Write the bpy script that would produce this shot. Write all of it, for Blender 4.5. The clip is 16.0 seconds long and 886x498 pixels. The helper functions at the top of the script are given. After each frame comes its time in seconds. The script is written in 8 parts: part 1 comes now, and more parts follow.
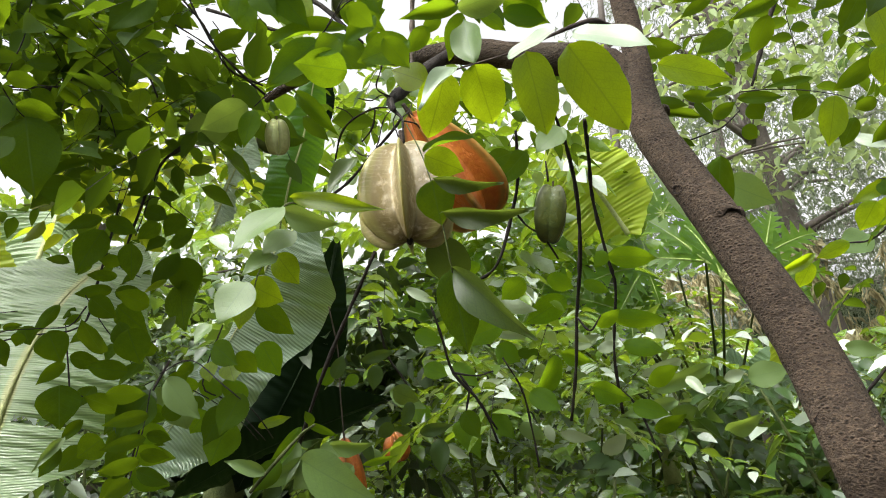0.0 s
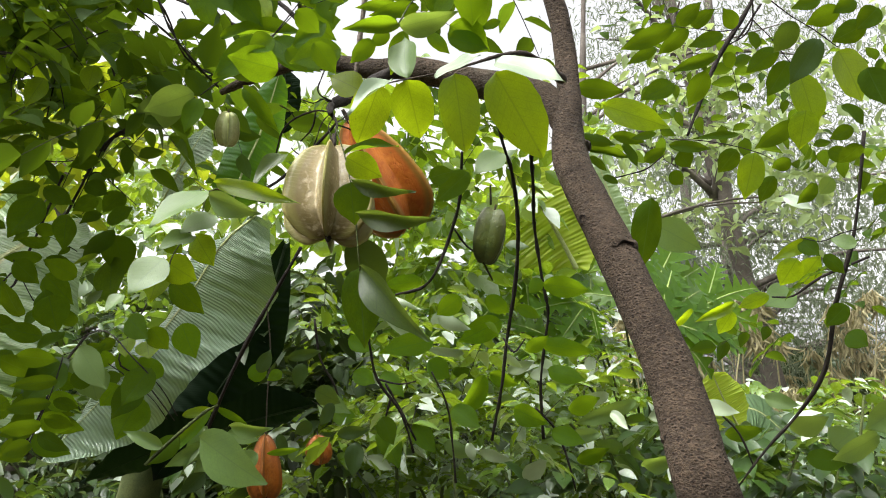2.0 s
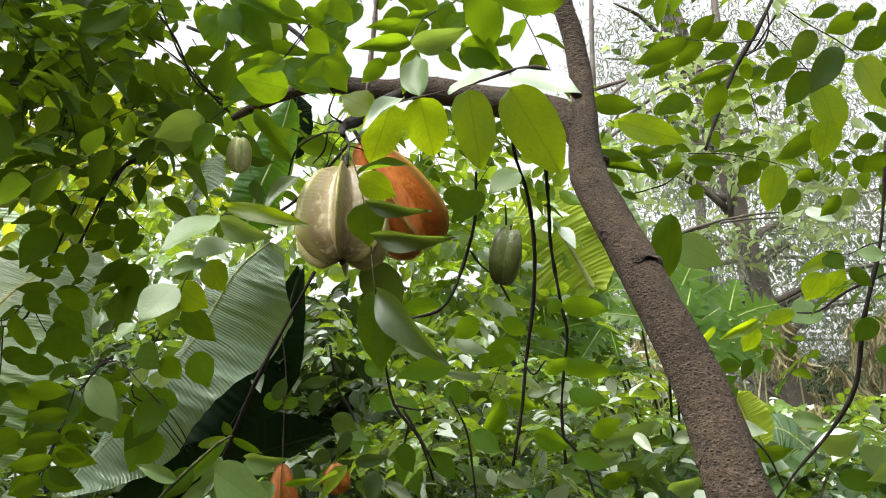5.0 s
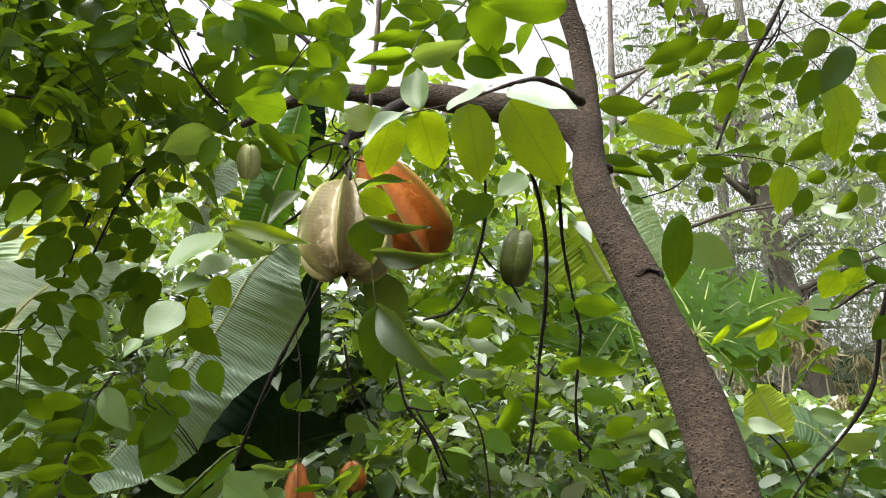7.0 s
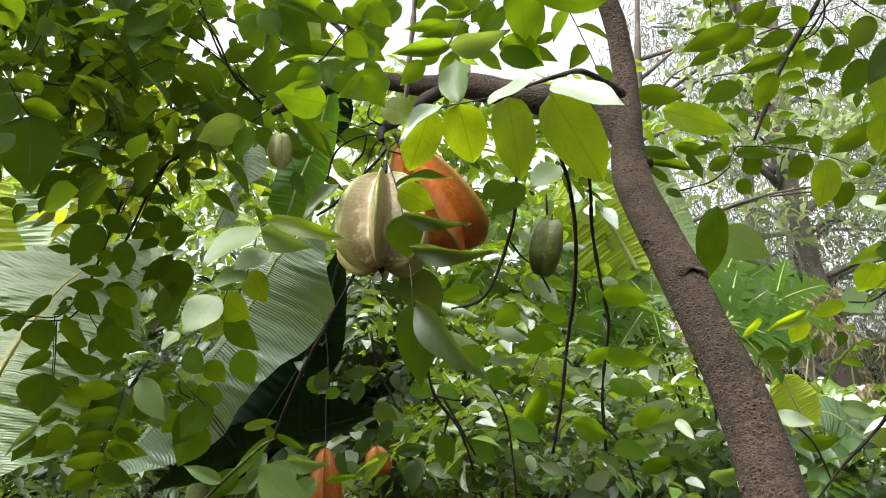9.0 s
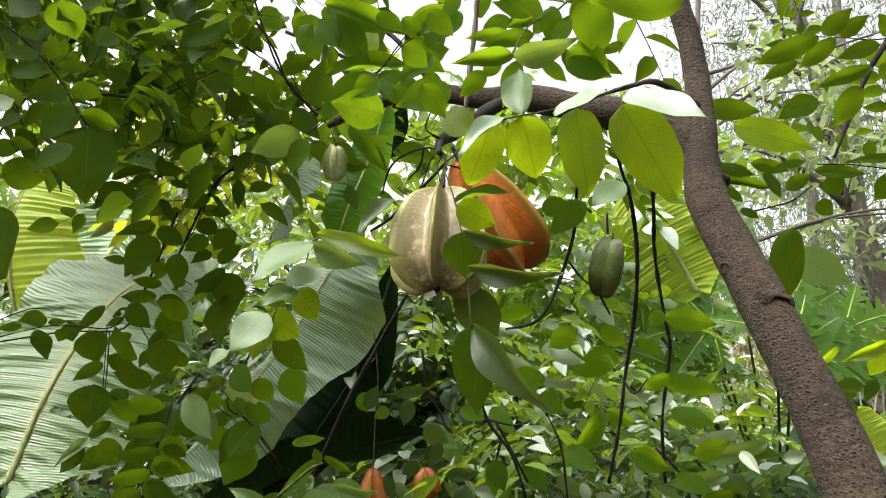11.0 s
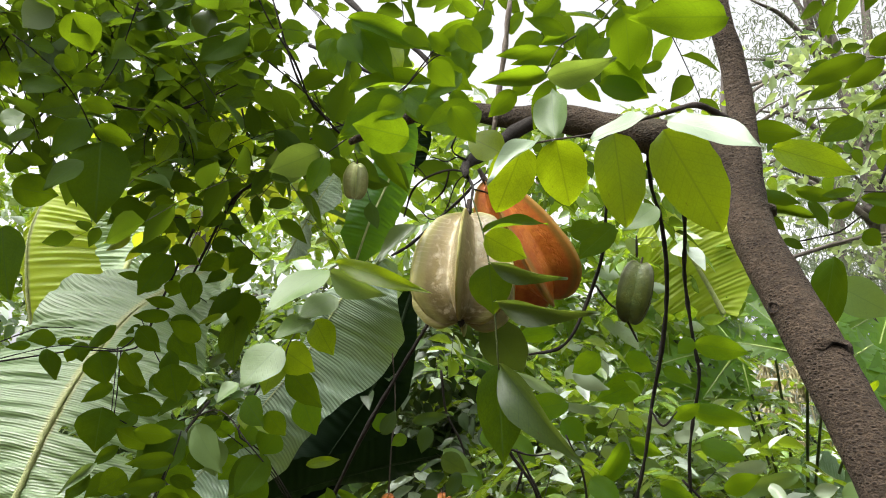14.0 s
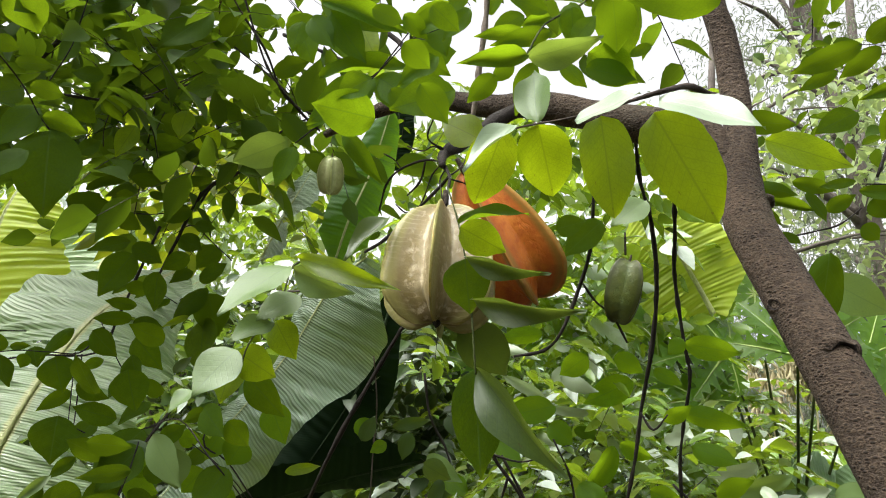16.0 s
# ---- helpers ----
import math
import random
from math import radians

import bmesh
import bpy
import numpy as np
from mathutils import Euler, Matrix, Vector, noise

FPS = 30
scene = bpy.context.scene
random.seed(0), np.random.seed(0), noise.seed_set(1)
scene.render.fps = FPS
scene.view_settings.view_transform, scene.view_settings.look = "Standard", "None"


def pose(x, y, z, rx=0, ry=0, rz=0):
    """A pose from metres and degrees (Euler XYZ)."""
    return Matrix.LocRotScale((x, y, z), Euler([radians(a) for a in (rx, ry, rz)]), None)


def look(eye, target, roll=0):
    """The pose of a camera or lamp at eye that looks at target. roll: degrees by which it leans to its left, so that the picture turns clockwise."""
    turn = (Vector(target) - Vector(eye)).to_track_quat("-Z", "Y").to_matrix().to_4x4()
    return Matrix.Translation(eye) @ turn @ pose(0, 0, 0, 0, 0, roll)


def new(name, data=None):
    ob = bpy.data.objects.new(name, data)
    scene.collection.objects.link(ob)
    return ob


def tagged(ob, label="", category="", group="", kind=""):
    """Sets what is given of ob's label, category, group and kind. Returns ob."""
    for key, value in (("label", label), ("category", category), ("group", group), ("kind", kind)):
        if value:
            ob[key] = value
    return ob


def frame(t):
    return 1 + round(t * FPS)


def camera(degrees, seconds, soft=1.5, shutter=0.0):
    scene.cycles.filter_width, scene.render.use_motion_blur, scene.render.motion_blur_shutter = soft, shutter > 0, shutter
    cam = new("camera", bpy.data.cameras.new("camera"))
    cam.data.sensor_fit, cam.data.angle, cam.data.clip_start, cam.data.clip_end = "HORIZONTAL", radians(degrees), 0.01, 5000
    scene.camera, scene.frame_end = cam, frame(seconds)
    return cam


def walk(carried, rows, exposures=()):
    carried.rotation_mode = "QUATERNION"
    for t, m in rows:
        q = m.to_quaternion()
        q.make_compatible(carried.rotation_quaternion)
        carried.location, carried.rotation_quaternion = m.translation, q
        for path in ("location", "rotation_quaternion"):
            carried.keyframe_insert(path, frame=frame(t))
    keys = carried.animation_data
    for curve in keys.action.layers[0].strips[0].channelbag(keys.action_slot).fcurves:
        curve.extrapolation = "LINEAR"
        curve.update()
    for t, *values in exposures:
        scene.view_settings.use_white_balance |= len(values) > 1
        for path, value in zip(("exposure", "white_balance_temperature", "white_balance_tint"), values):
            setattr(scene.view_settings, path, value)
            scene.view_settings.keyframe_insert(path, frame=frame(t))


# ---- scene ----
cam = camera(63.8, 16.0, 1.0)
ROWS = [
    (0.0, 0.0050, 0.0004, 0.0046, 90.19, 0.01, 0.01),
    (0.5, 0.0510, 0.0014, 0.0058, 92.35, -3.93, -2.84),
    (1.0, 0.0851, -0.0149, 0.0025, 93.12, -6.55, -3.67),
    (1.5, 0.0946, -0.0316, -0.0008, 92.17, -6.19, -4.84),
    (2.0, 0.0551, -0.0364, -0.0078, 92.00, -6.38, -2.84),
    (2.5, 0.0630, -0.0189, -0.0150, 92.52, -4.40, -1.18),
    (3.0, 0.0544, -0.0240, -0.0119, 93.79, -5.05, -1.11),
    (3.2, 0.0588, -0.0294, -0.0099, 93.41, -5.07, -1.67),
    (5.3, 0.0527, -0.0157, -0.0083, 93.78, -5.14, -1.65),
    (5.5, 0.0627, -0.0191, 0.0003, 93.53, -4.55, -2.10),
    (6.0, 0.1012, -0.0073, 0.0078, 93.34, -4.47, -2.86),
    (6.5, 0.0709, -0.0180, 0.0035, 93.02, -5.11, -1.18),
    (7.0, 0.0694, -0.0220, 0.0140, 92.75, -4.67, 0.06),
    (7.5, 0.0549, -0.0213, 0.0220, 92.16, -4.42, 1.35),
    (8.0, 0.0540, -0.0177, 0.0210, 92.23, -4.59, 1.87),
    (8.5, 0.0480, -0.0169, 0.0211, 92.03, -3.92, 0.10),
    (9.0, 0.0516, -0.0142, 0.0261, 91.11, -5.29, 1.64),
    (9.5, 0.0302, -0.0072, 0.0293, 90.98, -6.91, 3.60),
    (9.7, 0.0280, -0.0071, 0.0296, 90.68, -6.17, 4.67),
    (11.8, 0.0523, 0.0399, 0.0371, 93.07, -6.92, 6.17),
    (12.0, 0.0529, 0.0425, 0.0418, 93.19, -7.15, 6.16),
    (12.5, 0.0424, 0.0543, 0.0395, 93.15, -6.47, 6.60),
    (13.0, 0.0419, 0.0556, 0.0385, 92.87, -6.53, 7.13),
    (13.5, 0.0322, 0.0591, 0.0394, 92.58, -7.05, 7.25),
    (14.0, 0.0308, 0.0591, 0.0458, 92.69, -7.67, 7.23),
    (14.5, 0.0345, 0.0684, 0.0429, 92.26, -6.90, 7.97),
    (15.0, 0.0412, 0.0674, 0.0457, 92.66, -6.90, 7.28),
    (15.5, 0.0475, 0.0835, 0.0459, 92.85, -6.55, 7.07),
    (16.0, 0.0372, 0.1078, 0.0438, 92.94, -7.41, 6.34),
]
WORLDPOSE = pose(0, 0, 1.6, 12, 6, 0)
walk(cam, [(t, WORLDPOSE @ pose(x, y, z, rx, ry, rz)) for t, x, y, z, rx, ry, rz in ROWS], [(0.0, 1.42), (16.0, 1.42)])

# ---- world, sun ----
world = bpy.data.worlds.new("overcast_sky")
scene.world = world
world.use_nodes = True
wn, wl = world.node_tree.nodes, world.node_tree.links
wn.clear()
sky = wn.new("ShaderNodeTexSky")
sky.sky_type, sky.sun_disc = "NISHITA", False
sky.sun_elevation, sky.sun_rotation = radians(61), radians(233)
sky.air_density, sky.dust_density, sky.ozone_density = 1.0, 6.0, 0.5
hs = wn.new("ShaderNodeHueSaturation")
hs.inputs["Saturation"].default_value = 0.07
bg = wn.new("ShaderNodeBackground")
bg.inputs["Strength"].default_value = 0.15
wo = wn.new("ShaderNodeOutputWorld")
wl.new(sky.outputs[0], hs.inputs["Color"])
wl.new(hs.outputs[0], bg.inputs["Color"])
wl.new(bg.outputs[0], wo.inputs["Surface"])
sun = new("sun", bpy.data.lights.new("sun", "SUN"))
sun.data.energy, sun.data.angle, sun.data.color = 1.6, radians(60), (1.0, 0.97, 0.92)
sun.matrix_world = look((-4.0, -3.0, 9.0), (0, 0, 0))


# ---- materials ----
class Nodes:
    """Short forms for building a node material."""

    def __init__(self, name):
        self.mat = bpy.data.materials.new(name)
        self.mat.use_nodes = True
        self.tree = self.mat.node_tree
        self.tree.nodes.clear()
        self.out = self.add("ShaderNodeOutputMaterial")

    def add(self, kind, **sets):
        n = self.tree.nodes.new(kind)
        for k, v in sets.items():
            n.inputs[k.replace("_", " ")].default_value = v
        return n

    def link(self, a, b):
        self.tree.links.new(a, b)

    def math(self, op, a, b=0.0, clamp=False):
        n = self.add("ShaderNodeMath")
        n.operation, n.use_clamp = op, clamp
        for k, v in enumerate((a, b)):
            if isinstance(v, (int, float)):
                n.inputs[k].default_value = v
            else:
                self.link(v, n.inputs[k])
        return n.outputs[0]

    def mix(self, fac, a, b, blend="MIX"):
        n = self.add("ShaderNodeMix")
        n.data_type, n.blend_type = "RGBA", blend
        for sock, v in ((n.inputs[0], fac), (n.inputs[6], a), (n.inputs[7], b)):
            if isinstance(v, (int, float)):
                sock.default_value = v
            elif isinstance(v, tuple):
                sock.default_value = (*v, 1.0)
            else:
                self.link(v, sock)
        return n.outputs[2]

    def noise(self, vec, scale, detail=4.0, rough=0.55):
        n = self.add("ShaderNodeTexNoise", Scale=scale, Detail=detail, Roughness=rough)
        self.link(vec, n.inputs["Vector"])
        return n.outputs["Fac"]

    def ramp(self, fac, lo, hi):
        n = self.add("ShaderNodeMapRange")
        n.inputs["From Min"].default_value, n.inputs["From Max"].default_value = lo, hi
        self.link(fac, n.inputs["Value"])
        return n.outputs["Result"]

    def bump(self, height, strength, distance):
        n = self.add("ShaderNodeBump", Strength=strength, Distance=distance)
        self.link(height, n.inputs["Height"])
        return n.outputs["Normal"]


def leaf_material(name, dark, light, through_col, thin=0.35, rough=0.38, island=False, vein_gap=9.0, spots=0.0, vein_light=0.25, vary=0.5, gloss=0.35, pale=0.0):
    """A leaf: waxy upper face, light passing through the blade, midrib and side veins along the UV."""
    s = Nodes(name)
    uv = s.add("ShaderNodeUVMap").outputs[0]
    sep = s.add("ShaderNodeSeparateXYZ")
    s.link(uv, sep.inputs[0])
    u, v = sep.outputs[0], s.math("ABSOLUTE", s.math("SUBTRACT", sep.outputs[1], 0.5))
    if island:
        rnd = s.add("ShaderNodeNewGeometry").outputs["Random Per Island"]
    else:
        rnd = s.add("ShaderNodeObjectInfo").outputs["Random"]
    where = s.add("ShaderNodeTexCoord").outputs["Object" if island else "UV"]
    # side veins slant towards the tip
    ph = s.math("FRACT", s.math("MULTIPLY", s.math("SUBTRACT", u, s.math("MULTIPLY", v, 0.55)), vein_gap))
    side = s.ramp(s.math("ABSOLUTE", s.math("SUBTRACT", ph, 0.5)), 0.07, 0.0)
    mid = s.ramp(v, 0.022, 0.006)
    vein = s.math("MAXIMUM", s.math("MULTIPLY", side, 0.65), mid)
    blotch = s.noise(uv if not island else where, 4.0 if not island else 25.0)
    fac = s.math("ADD", s.math("MULTIPLY", rnd, vary), s.math("SUBTRACT", s.math("MULTIPLY", blotch, 0.5), 0.12), True)
    col = s.mix(fac, dark, light)
    col = s.mix(s.math("MULTIPLY", vein, vein_light), col, tuple(min(1, c * 1.8 + 0.03) for c in light))
    thr = s.mix(s.math("MULTIPLY", rnd, vary), tuple(c * 1.18 for c in through_col), tuple(c * 0.12 for c in through_col))
    thr = s.mix(s.math("MULTIPLY", s.ramp(blotch, 0.35, 0.7), 0.55), thr, tuple(c * 0.65 for c in through_col))
    thr = s.mix(s.math("MULTIPLY", vein, 0.55), thr, tuple(c * 0.35 for c in through_col))
    if not island:
        cells = s.add("ShaderNodeTexVoronoi", Scale=20.0)
        cells.feature = "DISTANCE_TO_EDGE"
        s.link(uv, cells.inputs["Vector"])
        net = s.math("MULTIPLY", s.ramp(cells.outputs["Distance"], 0.09, 0.0), 0.3)
        thr = s.mix(net, thr, tuple(c * 0.5 for c in through_col))
        grain = s.ramp(s.noise(uv, 30.0, 3.0), 0.35, 0.7)
        thr = s.mix(s.math("MULTIPLY", grain, 0.3), thr, tuple(c * 0.6 for c in through_col))
    if spots:
        sp = s.ramp(s.noise(uv, 13.0, 2.0), 0.70, 0.76)
        col = s.mix(s.math("MULTIPLY", sp, spots), col, (0.12, 0.07, 0.02))
        thr = s.mix(s.math("MULTIPLY", sp, spots), thr, (0.10, 0.05, 0.01))
    # sky glints painted in: a random share of the leaves turns whitish
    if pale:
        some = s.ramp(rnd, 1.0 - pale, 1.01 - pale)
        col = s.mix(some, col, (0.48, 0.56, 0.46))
    p = s.add("ShaderNodeBsdfPrincipled", Roughness=rough)
    p.inputs["Specular IOR Level"].default_value = gloss
    s.link(col, p.inputs["Base Color"])
    rg = s.math("ADD", s.math("MULTIPLY", blotch, 0.18), rough - 0.08)
    s.link(rg, p.inputs["Roughness"])
    s.link(s.bump(s.math("SUBTRACT", s.math("MULTIPLY", blotch, 0.8), s.math("MULTIPLY", vein, 0.15)), 0.4, 0.0015), p.inputs["Normal"])
    t = s.add("ShaderNodeBsdfTranslucent")
    s.link(thr, t.inputs["Color"])
    m = s.add("ShaderNodeMixShader", Fac=thin)
    s.link(p.outputs[0], m.inputs[1])
    s.link(t.outputs[0], m.inputs[2])
    s.link(m.outputs[0], s.out.inputs[0])
    return s.mat


def bark_material(name, dark, light, scale=1.0, lenticel=True):
    s = Nodes(name)
    co = s.add("ShaderNodeTexCoord").outputs["Object"]
    big, fine = s.noise(co, 14 * scale, 5.0), s.noise(co, 130 * scale, 6.0, 0.7)
    col = s.mix(s.ramp(big, 0.3, 0.75), dark, light)
    col = s.mix(s.math("MULTIPLY", s.ramp(fine, 0.42, 0.7), 0.55), col, tuple(c * 0.45 for c in dark))
    h = s.math("ADD", s.math("MULTIPLY", fine, 0.6), s.math("MULTIPLY", big, 0.5))
    if lenticel:
        stretch = s.add("ShaderNodeMapping")
        stretch.inputs["Scale"].default_value = (1.0, 1.0, 1.7)
        s.link(co, stretch.inputs["Vector"])
        dash = s.noise(stretch.outputs[0], 140 * scale, 5.0, 0.7)
        dark_dash = s.ramp(dash, 0.50, 0.40)
        col = s.mix(s.math("MULTIPLY", dark_dash, 0.35), col, tuple(c * 0.35 for c in dark))
        vor = s.add("ShaderNodeTexVoronoi", Scale=205 * scale)
        s.link(stretch.outputs[0], vor.inputs["Vector"])
        dots = s.math("MULTIPLY", s.ramp(vor.outputs["Distance"], 0.40, 0.15), s.ramp(s.noise(co, 45 * scale, 2.0), 0.40, 0.6))
        col = s.mix(s.math("MULTIPLY", s.ramp(vor.outputs["Distance"], 0.30, 0.16), 0.85), col, tuple(c * 0.32 for c in dark))
        rim = s.math("MULTIPLY", s.ramp(vor.outputs["Distance"], 0.34, 0.42), s.ramp(vor.outputs["Distance"], 0.54, 0.44))
        col = s.mix(s.math("MULTIPLY", rim, 0.35), col, tuple(min(1, c * 1.5) for c in light))
        h = s.math("ADD", s.math("MULTIPLY", h, 0.6), s.math("ADD", s.math("MULTIPLY", dots, 0.8), s.math("MULTIPLY", dash, 2.2)))
        moss = s.ramp(s.noise(co, 9.0, 3.0), 0.58, 0.75)
        col = s.mix(s.math("MULTIPLY", moss, 0.35), col, (0.16, 0.15, 0.10))
    p = s.add("ShaderNodeBsdfPrincipled", Roughness=0.82)
    p.inputs["Specular IOR Level"].default_value = 0.25
    s.link(col, p.inputs["Base Color"])
    s.link(s.bump(h, 1.0, 0.0045), p.inputs["Normal"])
    s.link(p.outputs[0], s.out.inputs[0])
    return s.mat


def banana_material(name, dark, light, through_col, thin=0.25, rough=0.4, ribs=125.0, amp=1.0, gloss=0.5, rib_col=(0.42, 0.45, 0.18), relief=0.3):
    """Banana blade: fine parallel veins from the midrib to the edge, pale midrib."""
    s = Nodes(name)
    uv = s.add("ShaderNodeUVMap").outputs[0]
    sep = s.add("ShaderNodeSeparateXYZ")
    s.link(uv, sep.inputs[0])
    u, v = sep.outputs[0], s.math("ABSOLUTE", s.math("SUBTRACT", sep.outputs[1], 0.5))
    ph = s.math("SUBTRACT", u, s.math("MULTIPLY", s.math("POWER", v, 1.6), 0.16))
    wob = s.math("MULTIPLY", s.noise(uv, 3.0, 1.0), 0.03)
    ph = s.math("ADD", ph, wob)
    line = s.math("SINE", s.math("MULTIPLY", ph, ribs * 6.283))
    fine = s.math("SINE", s.math("MULTIPLY", ph, ribs * 6.283 * 2.37))
    blotch = s.noise(uv, 6.0, 5.0)
    one = s.add("ShaderNodeCombineXYZ")
    s.link(s.math("MULTIPLY", ph, ribs * 0.8), one.inputs[0])
    each = s.math("SUBTRACT", s.noise(one.outputs[0], 1.0, 3.0), 0.5)
    f = s.math("ADD", s.math("ADD", s.math("MULTIPLY", s.math("ADD", line, s.math("MULTIPLY", fine, 0.4)), 0.15 * amp), s.math("MULTIPLY", each, 0.7 * amp)), s.math("ADD", s.math("MULTIPLY", blotch, 0.6), 0.1), True)
    col = s.mix(f, dark, light)
    rib = s.ramp(v, 0.03, 0.018)
    col = s.mix(rib, col, rib_col)
    p = s.add("ShaderNodeBsdfPrincipled", Roughness=rough)
    p.inputs["Specular IOR Level"].default_value = gloss
    s.link(col, p.inputs["Base Color"])
    s.link(s.math("ADD", s.math("MULTIPLY", blotch, 0.2), rough - 0.1), p.inputs["Roughness"])
    s.link(s.bump(s.math("ADD", s.math("ADD", line, s.math("MULTIPLY", fine, 0.3)), s.math("MULTIPLY", each, 4.0)), relief, 0.004), p.inputs["Normal"])
    t = s.add("ShaderNodeBsdfTranslucent")
    thr = s.mix(s.math("MULTIPLY", f, 0.6), tuple(c * 0.7 for c in through_col), through_col)
    thr = s.mix(rib, thr, tuple(c * 0.4 for c in through_col))
    s.link(thr, t.inputs["Color"])
    m = s.add("ShaderNodeMixShader", Fac=thin)
    s.link(p.outputs[0], m.inputs[1])
    s.link(t.outputs[0], m.inputs[2])
    s.link(m.outputs[0], s.out.inputs[0])
    return s.mat


def fruit_material(name, face_a, face_b, ridge, blush, groove, rough=0.35):
    """Star fruit skin: UV v is 1 on the five ridges and 0 in the grooves, u runs from stem to tip."""
    s = Nodes(name)
    uv = s.add("ShaderNodeUVMap").outputs[0]
    sep = s.add("ShaderNodeSeparateXYZ")
    s.link(uv, sep.inputs[0])
    u, v = sep.outputs[0], sep.outputs[1]
    co = s.add("ShaderNodeTexCoord").outputs["Object"]
    n1, n2 = s.noise(co, 34.0, 6.0, 0.65), s.noise(co, 210.0, 3.0)
    col = s.mix(s.ramp(n1, 0.3, 0.7), face_a, face_b)
    col = s.mix(s.math("MULTIPLY", s.ramp(s.noise(co, 60.0, 5.0, 0.65), 0.48, 0.62), 0.75), col, blush)
    col = s.mix(s.math("MULTIPLY", s.ramp(v, 0.25, 0.75), 0.7), col, tuple(c * 0.75 for c in face_a))
    crease = s.math("MULTIPLY", s.ramp(v, 0.55, 0.05), s.ramp(s.noise(co, 70.0, 3.0), 0.30, 0.6))
    col = s.mix(s.math("MULTIPLY", crease, 0.55), col, groove)
    col = s.mix(s.math("MULTIPLY", s.ramp(v, 0.92, 0.97), 0.9), col, ridge)
    col = s.mix(s.math("MULTIPLY", s.ramp(u, 0.72, 1.0), 0.6), col, tuple(c * 0.7 for c in face_a))
    mott = s.ramp(s.noise(co, 120.0, 6.0, 0.7), 0.42, 0.64)
    col = s.mix(s.math("MULTIPLY", mott, 0.5), col, tuple(c * 0.62 for c in face_a))
    cross = s.add("ShaderNodeCombineXYZ")
    s.link(s.math("MULTIPLY", u, 15.0), cross.inputs[0])
    s.link(s.math("MULTIPLY", v, 3.0), cross.inputs[1])
    s.link(s.math("MULTIPLY", n1, 2.0), cross.inputs[2])
    band = s.math("MULTIPLY", s.ramp(s.noise(cross.outputs[0], 1.0, 3.0), 0.52, 0.66), s.ramp(v, 0.8, 0.6))
    col = s.mix(s.math("MULTIPLY", band, 0.55), col, groove)
    beside = s.math("MULTIPLY", s.ramp(v, 0.76, 0.88), s.ramp(v, 0.96, 0.92))
    col = s.mix(s.math("MULTIPLY", beside, 0.75), col, tuple(c * 0.55 for c in ridge))
    wrinkle = s.add("ShaderNodeTexWave", Scale=70.0, Distortion=7.0, Detail=3.0)
    wrinkle.bands_direction = "Z"
    s.link(co, wrinkle.inputs["Vector"])
    wr = s.math("MULTIPLY", s.ramp(wrinkle.outputs["Fac"], 0.78, 0.95), s.ramp(s.noise(co, 40.0, 3.0), 0.45, 0.6))
    col = s.mix(s.math("MULTIPLY", wr, 0.14), col, groove)
    speck = s.ramp(n2, 0.66, 0.74)
    col = s.mix(s.math("MULTIPLY", speck, 0.45), col, tuple(c * 0.4 for c in ridge))
    # russet scuffs along the ridges
    scuff = s.math("MULTIPLY", s.ramp(s.noise(co, 90.0, 6.0), 0.55, 0.7), s.ramp(v, 0.86, 0.99))
    col = s.mix(s.math("MULTIPLY", scuff, 0.6), col, (0.10, 0.055, 0.02))
    p = s.add("ShaderNodeBsdfPrincipled", Roughness=rough)
    p.inputs["Specular IOR Level"].default_value = 0.28
    p.inputs["Subsurface Weight"].default_value = 0.12
    p.inputs["Subsurface Radius"].default_value = (0.012, 0.008, 0.003)
    p.inputs["Subsurface Scale"].default_value = 0.5
    s.link(col, p.inputs["Base Color"])
    s.link(s.math("ADD", s.math("MULTIPLY", n1, 0.25), rough - 0.1), p.inputs["Roughness"])
    s.link(s.bump(s.math("ADD", s.math("ADD", n1, s.math("MULTIPLY", band, 0.35)), s.math("MULTIPLY", n2, 0.2)), 0.35, 0.004), p.inputs["Normal"])
    s.link(p.outputs[0], s.out.inputs[0])
    return s.mat


def soil_material(name, dark, light):
    s = Nodes(name)
    co = s.add("ShaderNodeTexCoord").outputs["Object"]
    col = s.mix(s.ramp(s.noise(co, 1.3, 8.0, 0.7), 0.35, 0.65), dark, light)
    col = s.mix(s.math("MULTIPLY", s.ramp(s.noise(co, 22.0, 6.0), 0.5, 0.7), 0.6), col, (0.03, 0.05, 0.015))
    p = s.add("ShaderNodeBsdfPrincipled", Roughness=0.95)
    s.link(col, p.inputs["Base Color"])
    s.link(s.bump(s.noise(co, 40.0, 6.0), 0.8, 0.02), p.inputs["Normal"])
    s.link(p.outputs[0], s.out.inputs[0])
    return s.mat


# colour kept dark to stand for shade from leaves overhead
M_LEAF = leaf_material("starfruit_leaf", (0.010, 0.026, 0.002), (0.036, 0.074, 0.006), (0.28, 0.43, 0.010), 0.42, 0.5, gloss=0.02, spots=0.35, vein_light=0.4, vary=0.75)
# lit copy of starfruit_leaf: brighter light put into the same leaf colour
M_LEAF_LIT = leaf_material("starfruit_leaf_lit", (0.018, 0.048, 0.003), (0.052, 0.112, 0.008), (0.37, 0.58, 0.012), 0.50, 0.5, gloss=0.04, spots=0.35, vein_light=0.4)
# light from behind put into the colour: a yellower, brighter leaf copy
M_HERO = leaf_material("starfruit_leaf_backlit", (0.07, 0.12, 0.010), (0.12, 0.175, 0.016), (0.52, 0.70, 0.010), 0.58, gloss=0.25, spots=0.5, vary=0.3)
